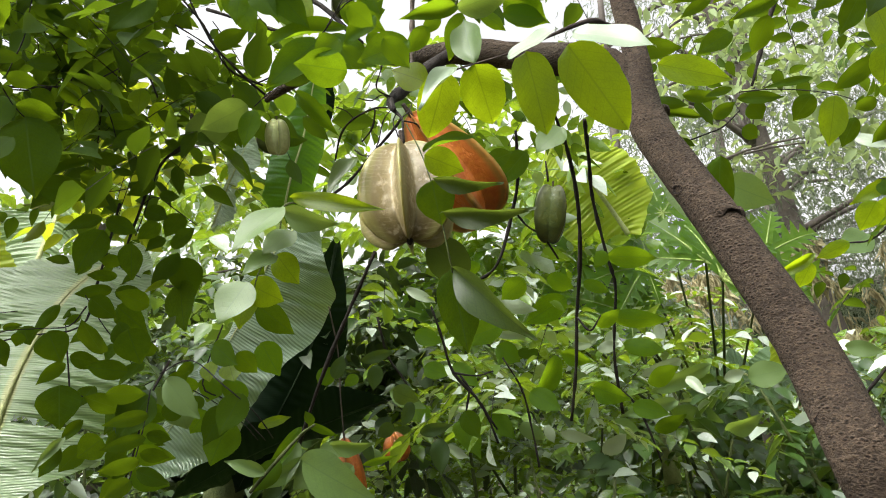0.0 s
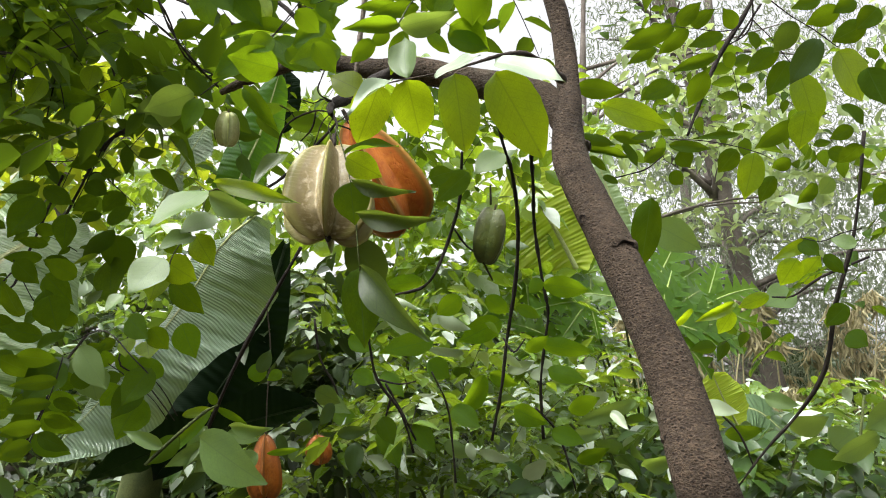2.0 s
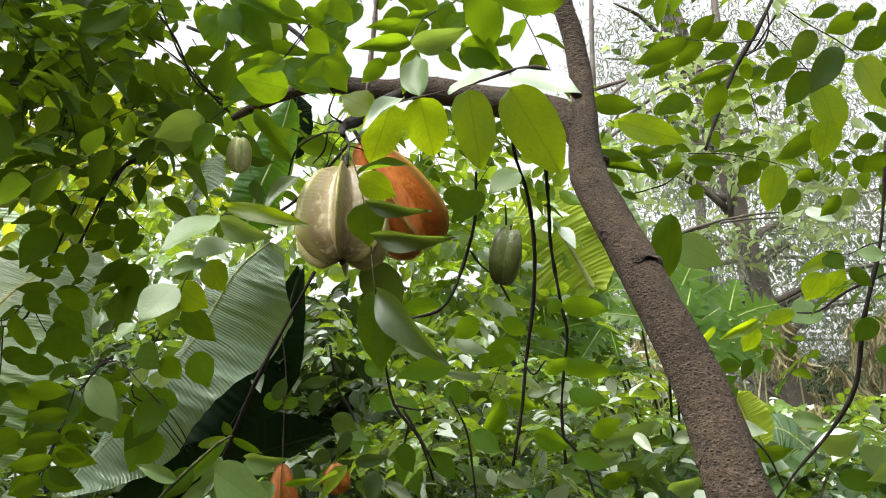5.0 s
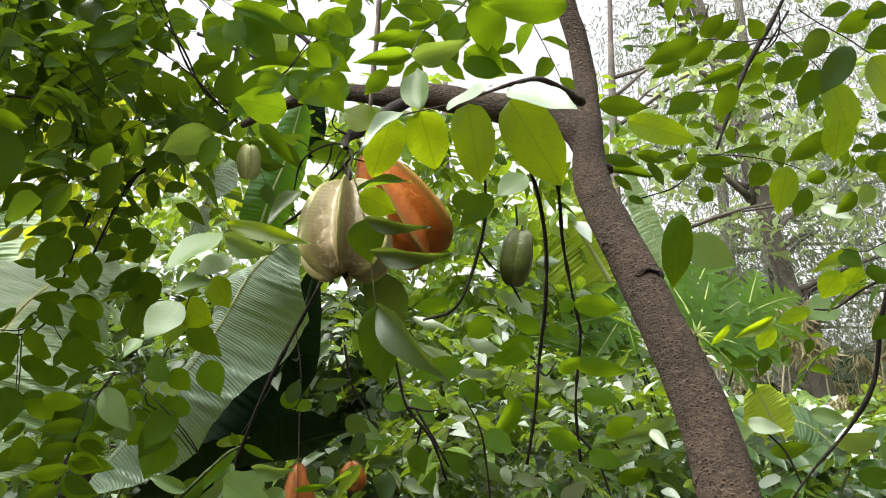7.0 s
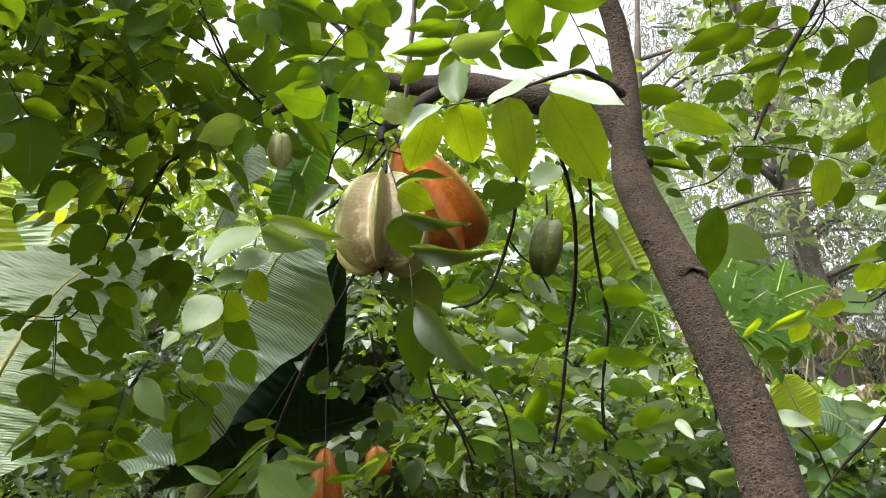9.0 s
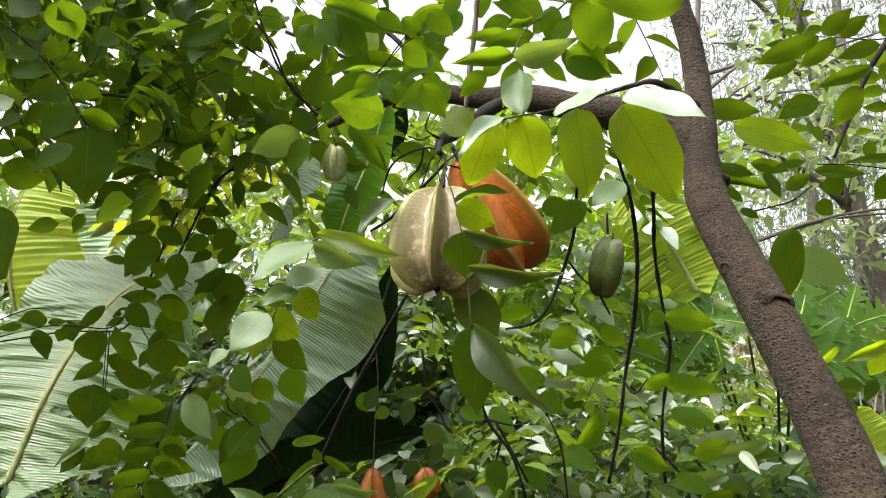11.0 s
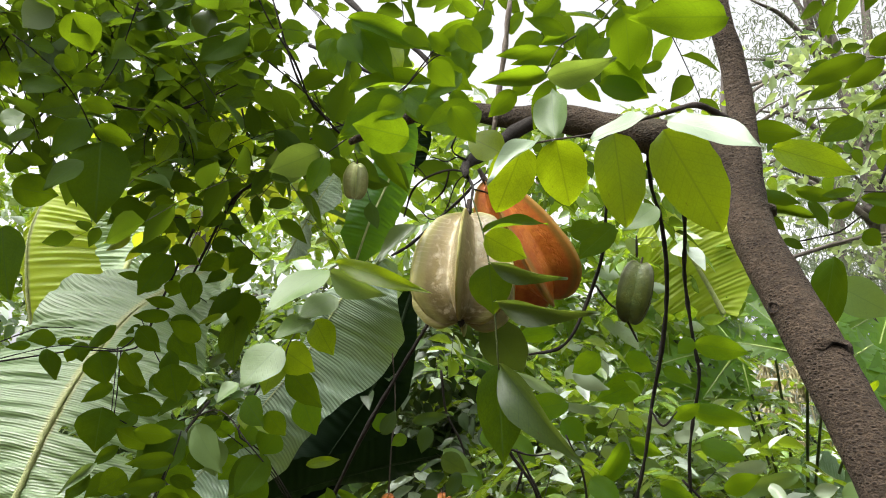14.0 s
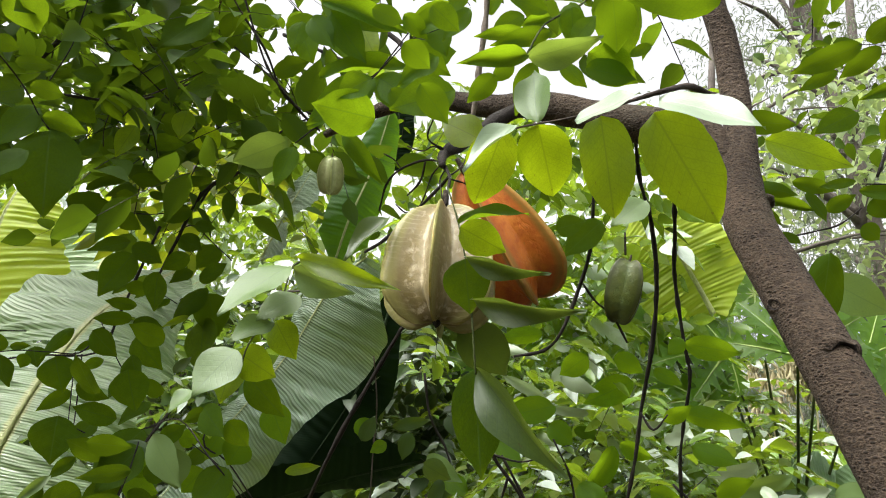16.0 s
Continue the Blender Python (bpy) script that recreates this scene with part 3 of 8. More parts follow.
def star_fruit(stem, tip, radius, mat, spin, label, ribs=5, ridge_line=SPINDLE, groove_line=SPINDLE_GROOVE):
    """Ridged fruit from stem end to tip, with thin raised ridges, its stalk and a dry flower scar."""
    a, b = Vector(stem), Vector(tip)
    axis = (b - a)
    length = axis.length
    d = axis.normalized()
    e1 = d.cross(Vector((0, 1, 0))).normalized()
    e2 = e1.cross(d)
    fruit = thing("star_fruit", label, "fruit", "star fruits on the tree", at=stem)
    nu, nv = 56, 168
    outer = smooth_path([(x, y, 0.0, 0.0) for x, y in ridge_line], nu)
    inner = smooth_path([(x, y, 0.0, 0.0) for x, y in groove_line], nu)
    # ridge angles round the axis: even, or given in degrees from the first
    turns = [360.0 * j / ribs for j in range(ribs)] if isinstance(ribs, int) else list(ribs)
    edges = [radians(a_) for a_ in turns] + [2 * math.pi]
    verts, faces, uvs = [], [], []
    for i in range(nu + 1):
        u = i / nu
        for k in range(nv):
            q = 2 * math.pi * k / nv
            k0 = max(j for j in range(len(edges) - 1) if edges[j] <= q)
            gap = edges[k0 + 1] - edges[k0]
            ridge = abs((q - edges[k0]) / gap - 0.5) * 2
            # flat faces that rise into a thin flange
            f = 0.80 * ridge ** 1.7 + 0.20 * max(0.0, (ridge - 0.78) / 0.22) ** 1.5
            f = f if gap < 1.35 else 0.9 * f + 0.1 * ridge
            f = 1 - (1 - f) * min(1.1, max(0.45, (gap / 0.98) ** 0.9))
            rr = radius * float(inner[i, 1] + (outer[i, 1] - inner[i, 1]) * f)
            along = length * float(inner[i, 0] + (outer[i, 0] - inner[i, 0]) * f)
            s = q + radians(spin) + 0.08 * (u - 0.5) + 0.035 * math.sin(5 * u + 2.3 * k0)
            p = d * along + rr * (math.cos(s) * e1 + math.sin(s) * e2)
            p += p.normalized() * (0.0016 * noise.noise((a + p) * 38) + 0.0007 * noise.noise((a + p) * 120))
            verts.append(tuple(a + p))
            uvs.append((u, ridge))
    for i in range(nu):
        for k in range(nv):
            faces.append((i * nv + k, i * nv + (k + 1) % nv, (i + 1) * nv + (k + 1) % nv, (i + 1) * nv + k))
    faces.append(tuple(range(nv - 1, -1, -1)))
    faces.append(tuple(nu * nv + k for k in range(nv)))
    piece("skin", mesh_from("skin", verts, faces, mat, uvs), fruit)
    s = radius * 0.06
    top = a - d * length * 0.10
    piece("stalk", tube("stalk", [(*(a + d * length * 0.06), s), (*(a - d * length * 0.04), s * 0.9), (*top, s * 0.8)], M_TWIG_BROWN, sides=8), fruit, "brown woody stalk")
    end = b + d * length * 0.0
    piece("flower_scar", tube("flower_scar", [(*(b - d * length * 0.03), s * 1.3), (*end, s * 0.8), (*(end + d * length * 0.02), s * 0.3)], M_TWIG, sides=8), fruit, "dry brown flower scar")
    return fruit


def banana_leaf(plant, mid, half, mat, left, right, facing, droop, tears, label, swell=4.5, wavy=0.15, waves=13.0, rib_size=0.05, narrow=0.0):
    """A broad blade on both sides of a midrib that follows mid; droop bends its edges down, tears split it to the rib."""
    n, m = 220, 10
    path = smooth_path([(*p, 0.0) for p in mid], n)[:, :3]
    rng = np.random.RandomState(int(abs(mid[0][0]) * 1000))
    gaps = [(rng.uniform(0.2, 0.8), rng.choice((-1, 1))) for _ in range(tears)]
    verts, faces, uvs = [], [], []
    prev = None
    for i in range(n + 1):
        u = i / n
        d = Vector((path[min(i + 1, n)] - path[max(i - 1, 0)]).tolist()).normalized()
        nn = Vector(facing)
        nn = (nn - nn.dot(d) * d).normalized()
        y = nn.cross(d).normalized()
        w = half * min(1.0, swell * u + 0.12)  * max(0.0, 1 - u ** 4.5) ** 0.5 * (1 - narrow * min(1.0, max(0.0, (u - 0.25) / 0.45)))
        for k in range(-m, m + 1):
            s = k / m
            side = left if s < 0 else right
            ww = w * side * (1 + 0.03 * math.sin(u * 17 + (3 if s < 0 else 0)) * abs(s) + 0.012 * math.sin(u * 43))
            off = y * float(ww * s) - nn * (droop * w * s * s) + nn * (0.0035 * math.sin(u * 75 + 5 * s) * abs(s) * half / 0.2)
            off += nn * (wavy * half * math.sin(u * waves + (1.5 if s < 0 else 4)) * abs(s) ** 2)
            off += nn * (half * (0.012 * math.sin(u * 118 + 3 * math.sin(u * 19)) + 0.008 * math.sin(u * 205)) * min(1.0, 4 * abs(s)))
            back = d * (-0.12 * half * abs(s) ** 1.6)
            for g, sg in gaps:
                if sg * s > 0 and u > g:
                    off -= nn * 0.10 * half * abs(s) * math.exp(-((u - g) / 0.12) ** 2)
            verts.append(tuple(Vector(path[i].tolist()) + off + back))
            uvs.append((u, 0.5 + 0.5 * s))
    row = 2 * m + 1
    for i in range(n):
        u = (i + 0.5) / n
        for k in range(row - 1):
            s = (k + 0.5 - m) / m
            if any(abs(u - g) < 0.012 and sg * s > 0.12 for g, sg in gaps):
                continue
            q = i * row + k
            faces.append((q, q + row, q + row + 1, q + 1))
    blade = piece("leaf", mesh_from("leaf", verts, faces, mat, uvs), plant, label)
    rib = [(*path[i], half * rib_size * (1.05 - i / n)) for i in range(0, n + 1, 20)]
    piece("midrib", tube("midrib", rib, M_STALK_SHADED if mat is M_BANANA_SHADED else M_RIB, sides=8, rough=0.02), blade, "midrib coloured for shade" if mat is M_BANANA_SHADED else "pale midrib")
    return blade


# midrib darkened to match the shade painted into its blade
M_STALK_SHADED = bark_material("banana_midrib_shaded", (0.010, 0.020, 0.008), (0.025, 0.045, 0.016), 1.0, False)
M_RIB = bark_material("banana_midrib", (0.36, 0.40, 0.16), (0.52, 0.55, 0.26), 1.0, False)

# ---- star fruit tree: trunk, limbs, twigs ----
tree = thing("star_fruit_tree", "star fruit tree with leaning brown trunk and feathery green leaves", "tree", at=(0.376, 0.352, 0.0))
trunk = piece("trunk", trunk_mesh([(0.2735, 0.4821, 1.5457, 0.0210), (0.2762, 0.5078, 1.5816, 0.0212), (0.2754, 0.5345, 1.6273, 0.0201), (0.2659, 0.5752, 1.6935, 0.0192), (0.2579, 0.6273, 1.7669, 0.0193), (0.2483, 0.6894, 1.8516, 0.0199), (0.2539, 0.7208, 1.9098, 0.0172), (0.2599, 0.7314, 1.9400, 0.0147), (0.2626, 0.7422, 1.9687, 0.0140), (0.2647, 0.7557, 2.0201, 0.0134), (0.2598, 0.7595, 2.0749, 0.0130), (0.2511, 0.7590, 2.1120, 0.0124), (0.2456, 0.7616, 2.1711, 0.0123)]), tree, "lumpy brown bark with raised dots")
knot(trunk, (0.2655, 0.5825, 1.734), (0.12, -1, -0.2), 0.55)
knot(trunk, (0.260, 0.487, 1.567), (-0.72, -0.68, 0.1), 0.55)
knot(trunk, (0.239, 0.624, 1.771), (-0.95, -0.3, 0), 0.5)
knot(trunk, (0.271, 0.695, 1.877), (0.9, -0.4, 0), 0.35)
limb = piece("limb", tube("limb", [(0.2574, 0.7282, 1.8992, 0.0141), (0.2439, 0.7376, 1.9361, 0.0151), (0.2283, 0.7611, 1.9688, 0.0184), (0.1537, 0.7911, 1.9981, 0.0184), (0.0763, 0.8206, 2.0298, 0.0160), (0.0232, 0.8537, 2.0458, 0.0140), (-0.0597, 0.9007, 2.0797, 0.0115), (-0.1143, 0.9363, 2.0861, 0.0098), (-0.1739, 0.9670, 2.0773, 0.0075), (-0.2117, 0.9959, 2.0736, 0.0052)], M_BARK, sides=12, rough=0.06, seg=40), tree)
piece("branch", tube("branch", [(0.1194, 0.8055, 2.0151, 0.0108), (0.0616, 0.8212, 2.0288, 0.0095), (0.0003, 0.7676, 1.9632, 0.0074), (-0.0169, 0.7135, 1.9253, 0.0055), (-0.0139, 0.6741, 1.8971, 0.0024)], M_TWIG, sides=9, rough=0.22), tree)
piece("branch", tube("branch", [(-0.0617, 0.9753, 2.1392, 0.0043), (-0.1216, 1.0074, 2.2281, 0.0043), (-0.2100, 1.0399, 2.3080, 0.0045), (-0.2795, 1.0866, 2.3911, 0.0046)], M_TWIG, sides=8, rough=0.22), tree)
piece("branch", tube("branch", [(-0.1864, 1.0177, 2.1943, 0.0029), (-0.2499, 1.0430, 2.2357, 0.0029), (-0.3188, 1.0742, 2.2823, 0.0027)], M_TWIG, sides=6, rough=0.22), tree)
piece("twig", tube("twig", [(0.0216, 0.6831, 2.0921, 0.0026), (0.0184, 0.6901, 2.0453, 0.0028), (0.0136, 0.6967, 1.9990, 0.0028), (0.0098, 0.7011, 1.9615, 0.0025), (0.0033, 0.7130, 1.9337, 0.0020)], M_TWIG_PALE, sides=8, rough=0.22), tree, "pale woody twig")
hero = piece("twig", tube("twig", [(0.2422, 0.6915, 1.9545, 0.0058), (0.2120, 0.6408, 1.9438, 0.0037), (0.1822, 0.6056, 1.9371, 0.0025), (0.1502, 0.5627, 1.9098, 0.0019), (0.1247, 0.5736, 1.9062, 0.0013), (0.0901, 0.5725, 1.8946, 0.0009), (0.0519, 0.6048, 1.9016, 0.0008), (0.0190, 0.6189, 1.8963, 0.0007)], M_TWIG_BROWN, sides=10, rough=0.16, seg=48), tree)
stalk = piece("twig", tube("twig", [(-0.0142, 0.7207, 1.9358, 0.0032), (-0.0173, 0.6977, 1.9125, 0.0022), (-0.0068, 0.6666, 1.8849, 0.0014), (-0.0062, 0.6516, 1.8669, 0.0011), (-0.0063, 0.6449, 1.8504, 0.0011)], M_TWIG, sides=8, rough=0.22), tree)
piece("twig", tube("twig", [(-0.0068, 0.6666, 1.8849, 0.0013), (-0.0180, 0.6805, 1.8773, 0.0015), (-0.0449, 0.7244, 1.8694, 0.0015), (-0.0727, 0.7469, 1.8505, 0.0016), (-0.0962, 0.7670, 1.8426, 0.0015)], M_TWIG, sides=7, rough=0.22), tree)
piece("twig", tube("twig", [(-0.0173, 0.7101, 1.9157, 0.0009), (-0.0354, 0.7217, 1.9223, 0.0011), (-0.0606, 0.7400, 1.9204, 0.0012), (-0.0789, 0.7655, 1.9143, 0.0011), (-0.0939, 0.8146, 1.9019, 0.0010)], M_TWIG, sides=7, rough=0.22), tree)
piece("twig", tube("twig", [(-0.0354, 0.7222, 1.9207, 0.0011), (-0.0408, 0.7358, 1.9064, 0.0011), (-0.0545, 0.7475, 1.8953, 0.0009)], M_TWIG, sides=6, rough=0.22), tree)
piece("twig", tube("twig", [(-0.0133, 0.7126, 1.9275, 0.0011), (-0.0300, 0.6913, 1.9304, 0.0009), (-0.0224, 0.6636, 1.9381, 0.0007), (-0.0124, 0.6573, 1.9664, 0.0007)], M_TWIG, sides=6, rough=0.22), tree)
piece("twig", tube("twig", [(-0.0052, 0.6675, 1.8820, 0.0008), (0.0070, 0.6819, 1.8835, 0.0008), (0.0112, 0.7079, 1.8873, 0.0009)], M_TWIG, sides=6, rough=0.22), tree)
fs = piece("twig", tube("twig", [(-0.0019, 0.5957, 1.8491, 0.0007), (0.0096, 0.5846, 1.8126, 0.0007), (0.0184, 0.5846, 1.7681, 0.0006), (0.0228, 0.5836, 1.7253, 0.0007), (0.0246, 0.5882, 1.7092, 0.0006)], M_RACHIS, sides=6, rough=0.22), tree)
piece("twig", tube("twig", [(-0.0133, 0.7133, 1.9248, 0.0009), (-0.0267, 0.7146, 1.9333, 0.0007), (-0.0384, 0.7192, 1.9304, 0.0007), (-0.0538, 0.7257, 1.9381, 0.0007)], M_TWIG, sides=6, rough=0.22), tree)
piece("twig", tube("twig", [(-0.0162, 0.6985, 1.9099, 0.0007), (-0.0270, 0.7122, 1.9035, 0.0007), (-0.0340, 0.7212, 1.8861, 0.0007), (-0.0388, 0.7279, 1.8783, 0.0007)], M_TWIG, sides=6, rough=0.22), tree)
piece("twig", tube("twig", [(-0.0068, 0.6666, 1.8849, 0.0007), (0.0006, 0.6778, 1.8959, 0.0007), (0.0050, 0.6882, 1.9086, 0.0007)], M_TWIG, sides=6, rough=0.22), tree)
piece("twig", tube("twig", [(-0.0606, 0.7400, 1.9204, 0.0007), (-0.0677, 0.7370, 1.9286, 0.0007), (-0.0790, 0.7389, 1.9357, 0.0007)], M_TWIG, sides=6, rough=0.22), tree)
piece("twig", tube("twig", [(-0.0449, 0.7244, 1.8694, 0.0007), (-0.0539, 0.7277, 1.8722, 0.0007), (-0.0620, 0.7299, 1.8800, 0.0007)], M_TWIG, sides=6, rough=0.22), tree)
piece("twig", tube("twig", [(-0.0119, 0.6884, 1.9001, 0.0008), (-0.0160, 0.6784, 1.8861, 0.0007), (-0.0127, 0.6636, 1.8685, 0.0007), (-0.0106, 0.6607, 1.8557, 0.0007)], M_TWIG, sides=6, rough=0.22), tree)
piece("branch", tube("branch", [(-0.0530, 0.7795, 1.7769, 0.0019), (-0.0867, 0.8054, 1.7234, 0.0022), (-0.1165, 0.8255, 1.6736, 0.0027), (-0.1446, 0.8629, 1.6281, 0.0023), (-0.1784, 0.9127, 1.5690, 0.0025)], M_TWIG, sides=8, rough=0.22), tree, "dark knobbly hanging branch")
piece("twig", tube("twig", [(-0.1165, 0.8255, 1.6736, 0.0018), (-0.1255, 0.8379, 1.6588, 0.0015), (-0.1385, 0.8603, 1.6405, 0.0013)], M_TWIG, sides=6, rough=0.22), tree)
hang = piece("branch", tube("branch", [(0.2190, 1.0335, 2.0967, 0.0027), (0.2434, 1.1331, 2.0653, 0.0033), (0.2786, 1.2346, 2.0333, 0.0037), (0.2994, 1.3049, 1.9525, 0.0036), (0.3039, 1.3778, 1.8543, 0.0041), (0.2955, 1.4512, 1.7481, 0.0039), (0.2875, 1.4962, 1.6454, 0.0036), (0.2720, 1.5506, 1.5389, 0.0030)], M_TWIG, sides=8, rough=0.3, seg=44), tree, "long black hanging branch")
hang2 = piece("branch", tube("branch", [(0.3061, 1.1848, 2.0656, 0.0034), (0.3288, 1.2876, 2.0300, 0.0039), (0.3514, 1.3971, 1.9752, 0.0039), (0.3773, 1.4566, 1.8679, 0.0040), (0.3945, 1.4932, 1.8079, 0.0034), (0.3913, 1.5429, 1.7244, 0.0030), (0.3900, 1.5814, 1.6489, 0.0034), (0.4026, 1.6308, 1.5389, 0.0031)], M_TWIG, sides=8, rough=0.3, seg=44), tree, "long black hanging branch")
piece("twig", tube("twig", [(0.1684, 1.0915, 2.0221, 0.0021), (0.1700, 1.1526, 1.9596, 0.0031), (0.1575, 1.2089, 1.9085, 0.0032), (0.1310, 1.2238, 1.8408, 0.0028), (0.1049, 1.2451, 1.8154, 0.0028), (0.0592, 1.2684, 1.8077, 0.0024)], M_TWIG, sides=6, rough=0.22), tree)
piece("twig", tube("twig", [(0.1647, 1.2073, 1.9176, 0.0018), (0.1872, 1.2337, 1.8954, 0.0019), (0.2165, 1.2513, 1.8757, 0.0019), (0.2433, 1.2826, 1.8386, 0.0019)], M_TWIG, sides=6, rough=0.22), tree)
piece("twig", tube("twig", [(0.2349, 1.2262, 2.0104, 0.0019), (0.2363, 1.2362, 1.9740, 0.0019)], M_TWIG, sides=6, rough=0.22), tree)
piece("twig", tube("twig", [(0.0424, 1.3546, 1.6506, 0.0022), (0.0725, 1.3720, 1.5994, 0.0026), (0.1026, 1.3907, 1.5435, 0.0022)], M_TWIG, sides=6, rough=0.22), tree)
piece("twig", tube("twig", [(0.0019, 1.2026, 1.7653, 0.0020), (0.0154, 1.2172, 1.7084, 0.0024), (0.0285, 1.2401, 1.6519, 0.0027), (0.0715, 1.2627, 1.5938, 0.0024), (0.0953, 1.3053, 1.5249, 0.0020)], M_TWIG, sides=6, rough=0.22), tree)
piece("twig", tube("twig", [(0.2554, 1.2492, 1.7254, 0.0020), (0.2724, 1.2389, 1.6994, 0.0020), (0.2914, 1.2241, 1.7221, 0.0015)], M_TWIG, sides=6, rough=0.22), tree)
piece("twig", tube("twig", [(-0.2738, 0.7907, 2.1737, 0.0011), (-0.2516, 0.8072, 2.1091, 0.0014), (-0.2319, 0.8180, 2.0659, 0.0014), (-0.1995, 0.8447, 2.0302, 0.0016), (-0.1858, 0.8734, 2.0229, 0.0014)], M_TWIG, sides=6, rough=0.22), tree)
piece("twig", tube("twig", [(-0.2952, 0.8244, 2.1159, 0.0009), (-0.2524, 0.8319, 2.0837, 0.0009), (-0.2155, 0.8393, 2.0523, 0.0009)], M_TWIG, sides=6, rough=0.22), tree)
piece("twig", tube("twig", [(-0.5238, 0.8690, 2.0685, 0.0019), (-0.4623, 0.8698, 2.0603, 0.0019), (-0.4084, 0.8681, 2.0620, 0.0017), (-0.3462, 0.8692, 2.0870, 0.0012)], M_TWIG, sides=6, rough=0.22), tree)
piece("twig", tube("twig", [(-0.3255, 1.0006, 2.0654, 0.0016), (-0.3287, 0.9954, 2.0167, 0.0019), (-0.3678, 1.0015, 1.9969, 0.0019), (-0.3855, 1.0083, 1.9723, 0.0014)], M_TWIG, sides=6, rough=0.22), tree)
piece("twig", tube("twig", [(-0.5075, 0.9846, 2.1418, 0.0014), (-0.4553, 0.9871, 2.1278, 0.0014), (-0.4067, 0.9786, 2.1562, 0.0011)], M_TWIG, sides=6, rough=0.22), tree)
piece("twig", tube("twig", [(-0.3811, 0.9870, 2.1218, 0.0016), (-0.3690, 0.9990, 2.0749, 0.0016), (-0.3713, 1.0068, 2.0454, 0.0011)], M_TWIG, sides=6, rough=0.22), tree)
piece("twig", tube("twig", [(-0.1207, 1.5810, 1.8053, 0.0025), (-0.1072, 1.6033, 1.7189, 0.0032), (-0.0729, 1.6189, 1.6566, 0.0025), (-0.0515, 1.6379, 1.5823, 0.0019)], M_TWIG, sides=6, rough=0.22), tree)
piece("twig", tube("twig", [(0.0285, 1.2401, 1.6519, 0.0020), (0.0676, 1.2415, 1.6433, 0.0015), (0.0971, 1.2395, 1.6483, 0.0015)], M_TWIG, sides=6, rough=0.22), tree)
piece("twig", tube("twig", [(0.0524, 1.2484, 1.6181, 0.0020), (0.0413, 1.2766, 1.5753, 0.0015)], M_TWIG, sides=6, rough=0.22), tree)
piece("twig", tube("twig", [(0.1397, 1.5136, 1.6832, 0.0018), (0.1742, 1.5313, 1.6128, 0.0024), (0.1869, 1.5524, 1.5312, 0.0024), (0.1949, 1.5736, 1.4498, 0.0024)], M_TWIG, sides=6, rough=0.22), tree)
piece("twig", tube("twig", [(0.3837, 1.6213, 1.6084, 0.0025), (0.4336, 1.6334, 1.5580, 0.0025), (0.4638, 1.6523, 1.4835, 0.0025), (0.4816, 1.6681, 1.4215, 0.0019)], M_TWIG, sides=6, rough=0.22), tree)
piece("twig", tube("twig", [(0.8623, 1.7168, 1.5975, 0.0027), (0.9153, 1.7297, 1.5439, 0.0027), (0.9541, 1.7496, 1.4645, 0.0020)], M_TWIG, sides=6, rough=0.22), tree)
# ---- near leaf sprays ----
leaf(hero, (0.150, 0.588, 1.906), (0.198, 0.604, 1.826), 0.053, 8, M_HERO, 4)
leaf(hero, (0.109, 0.574, 1.896), (0.120, 0.583, 1.822), 0.041, -6, M_HERO, 4)
leaf(hero, (0.065, 0.596, 1.900), (0.080, 0.632, 1.854), 0.043, 5, M_HERO, 4)
leaf(hero, (0.039, 0.604, 1.899), (0.017, 0.632, 1.847), 0.040, -8, M_HERO, 4)
leaf(hero, (0.021, 0.614, 1.895), (-0.011, 0.616, 1.914), 0.032, 10, M_HERO, 0)
leaf(hero, (0.141, 0.529, 1.886), (0.191, 0.486, 1.853), 0.031, -28, M_SHEEN, 0)
leaf(hero, (0.089, 0.550, 1.880), (0.128, 0.518, 1.883), 0.026, -45, M_SHEEN, 3)
leaf(hero, (0.051, 0.599, 1.901), (0.009, 0.572, 1.861), 0.021, 40, M_SHEEN, 1)
leaf(hero, (0.065, 0.600, 1.903), (0.059, 0.617, 1.965), 0.032, -20, M_PALE, 1)
up = piece("twig", tube("twig", [(0.1337, 0.6896, 2.0992, 0.0011), (0.1067, 0.6738, 2.0575, 0.0011), (0.0731, 0.6524, 2.0234, 0.0011), (0.0561, 0.6350, 1.9816, 0.0010), (0.0497, 0.6356, 1.9765, 0.0008)], M_RACHIS, sides=6, rough=0.22), tree)
leaf(up, (0.058, 0.615, 1.971), (0.006, 0.591, 1.951), 0.018, -20, M_LEAF_LIT, 1)
leaf(up, (0.057, 0.625, 1.974), (0.114, 0.599, 1.972), 0.027, 50, M_PALE, 1)
leaf(up, (0.079, 0.655, 2.017), (0.027, 0.641, 1.997), 0.018, -15, M_LEAF_LIT, 0)
leaf(up, (0.096, 0.672, 2.058), (0.100, 0.660, 2.006), 0.024, 10, M_LEAF_LIT, 0)
leaf(up, (0.134, 0.692, 2.091), (0.154, 0.710, 2.015), 0.047, 5, M_LEAF_LIT, 1)
leaf(up, (0.117, 0.711, 2.030), (0.166, 0.719, 2.003), 0.041, 15, M_LEAF_LIT, 1)
leaf(up, (0.229, 0.662, 2.058), (0.136, 0.630, 2.038), 0.044, -20, M_LEAF_LIT, 0)
leaf(up, (0.066, 0.660, 1.990), (0.046, 0.694, 1.955), 0.026, 20, M_LEAF_LIT, 0)
leaf(up, (0.081, 0.694, 2.059), (0.053, 0.684, 2.044), 0.015, -15, M_LEAF_LIT, 1)
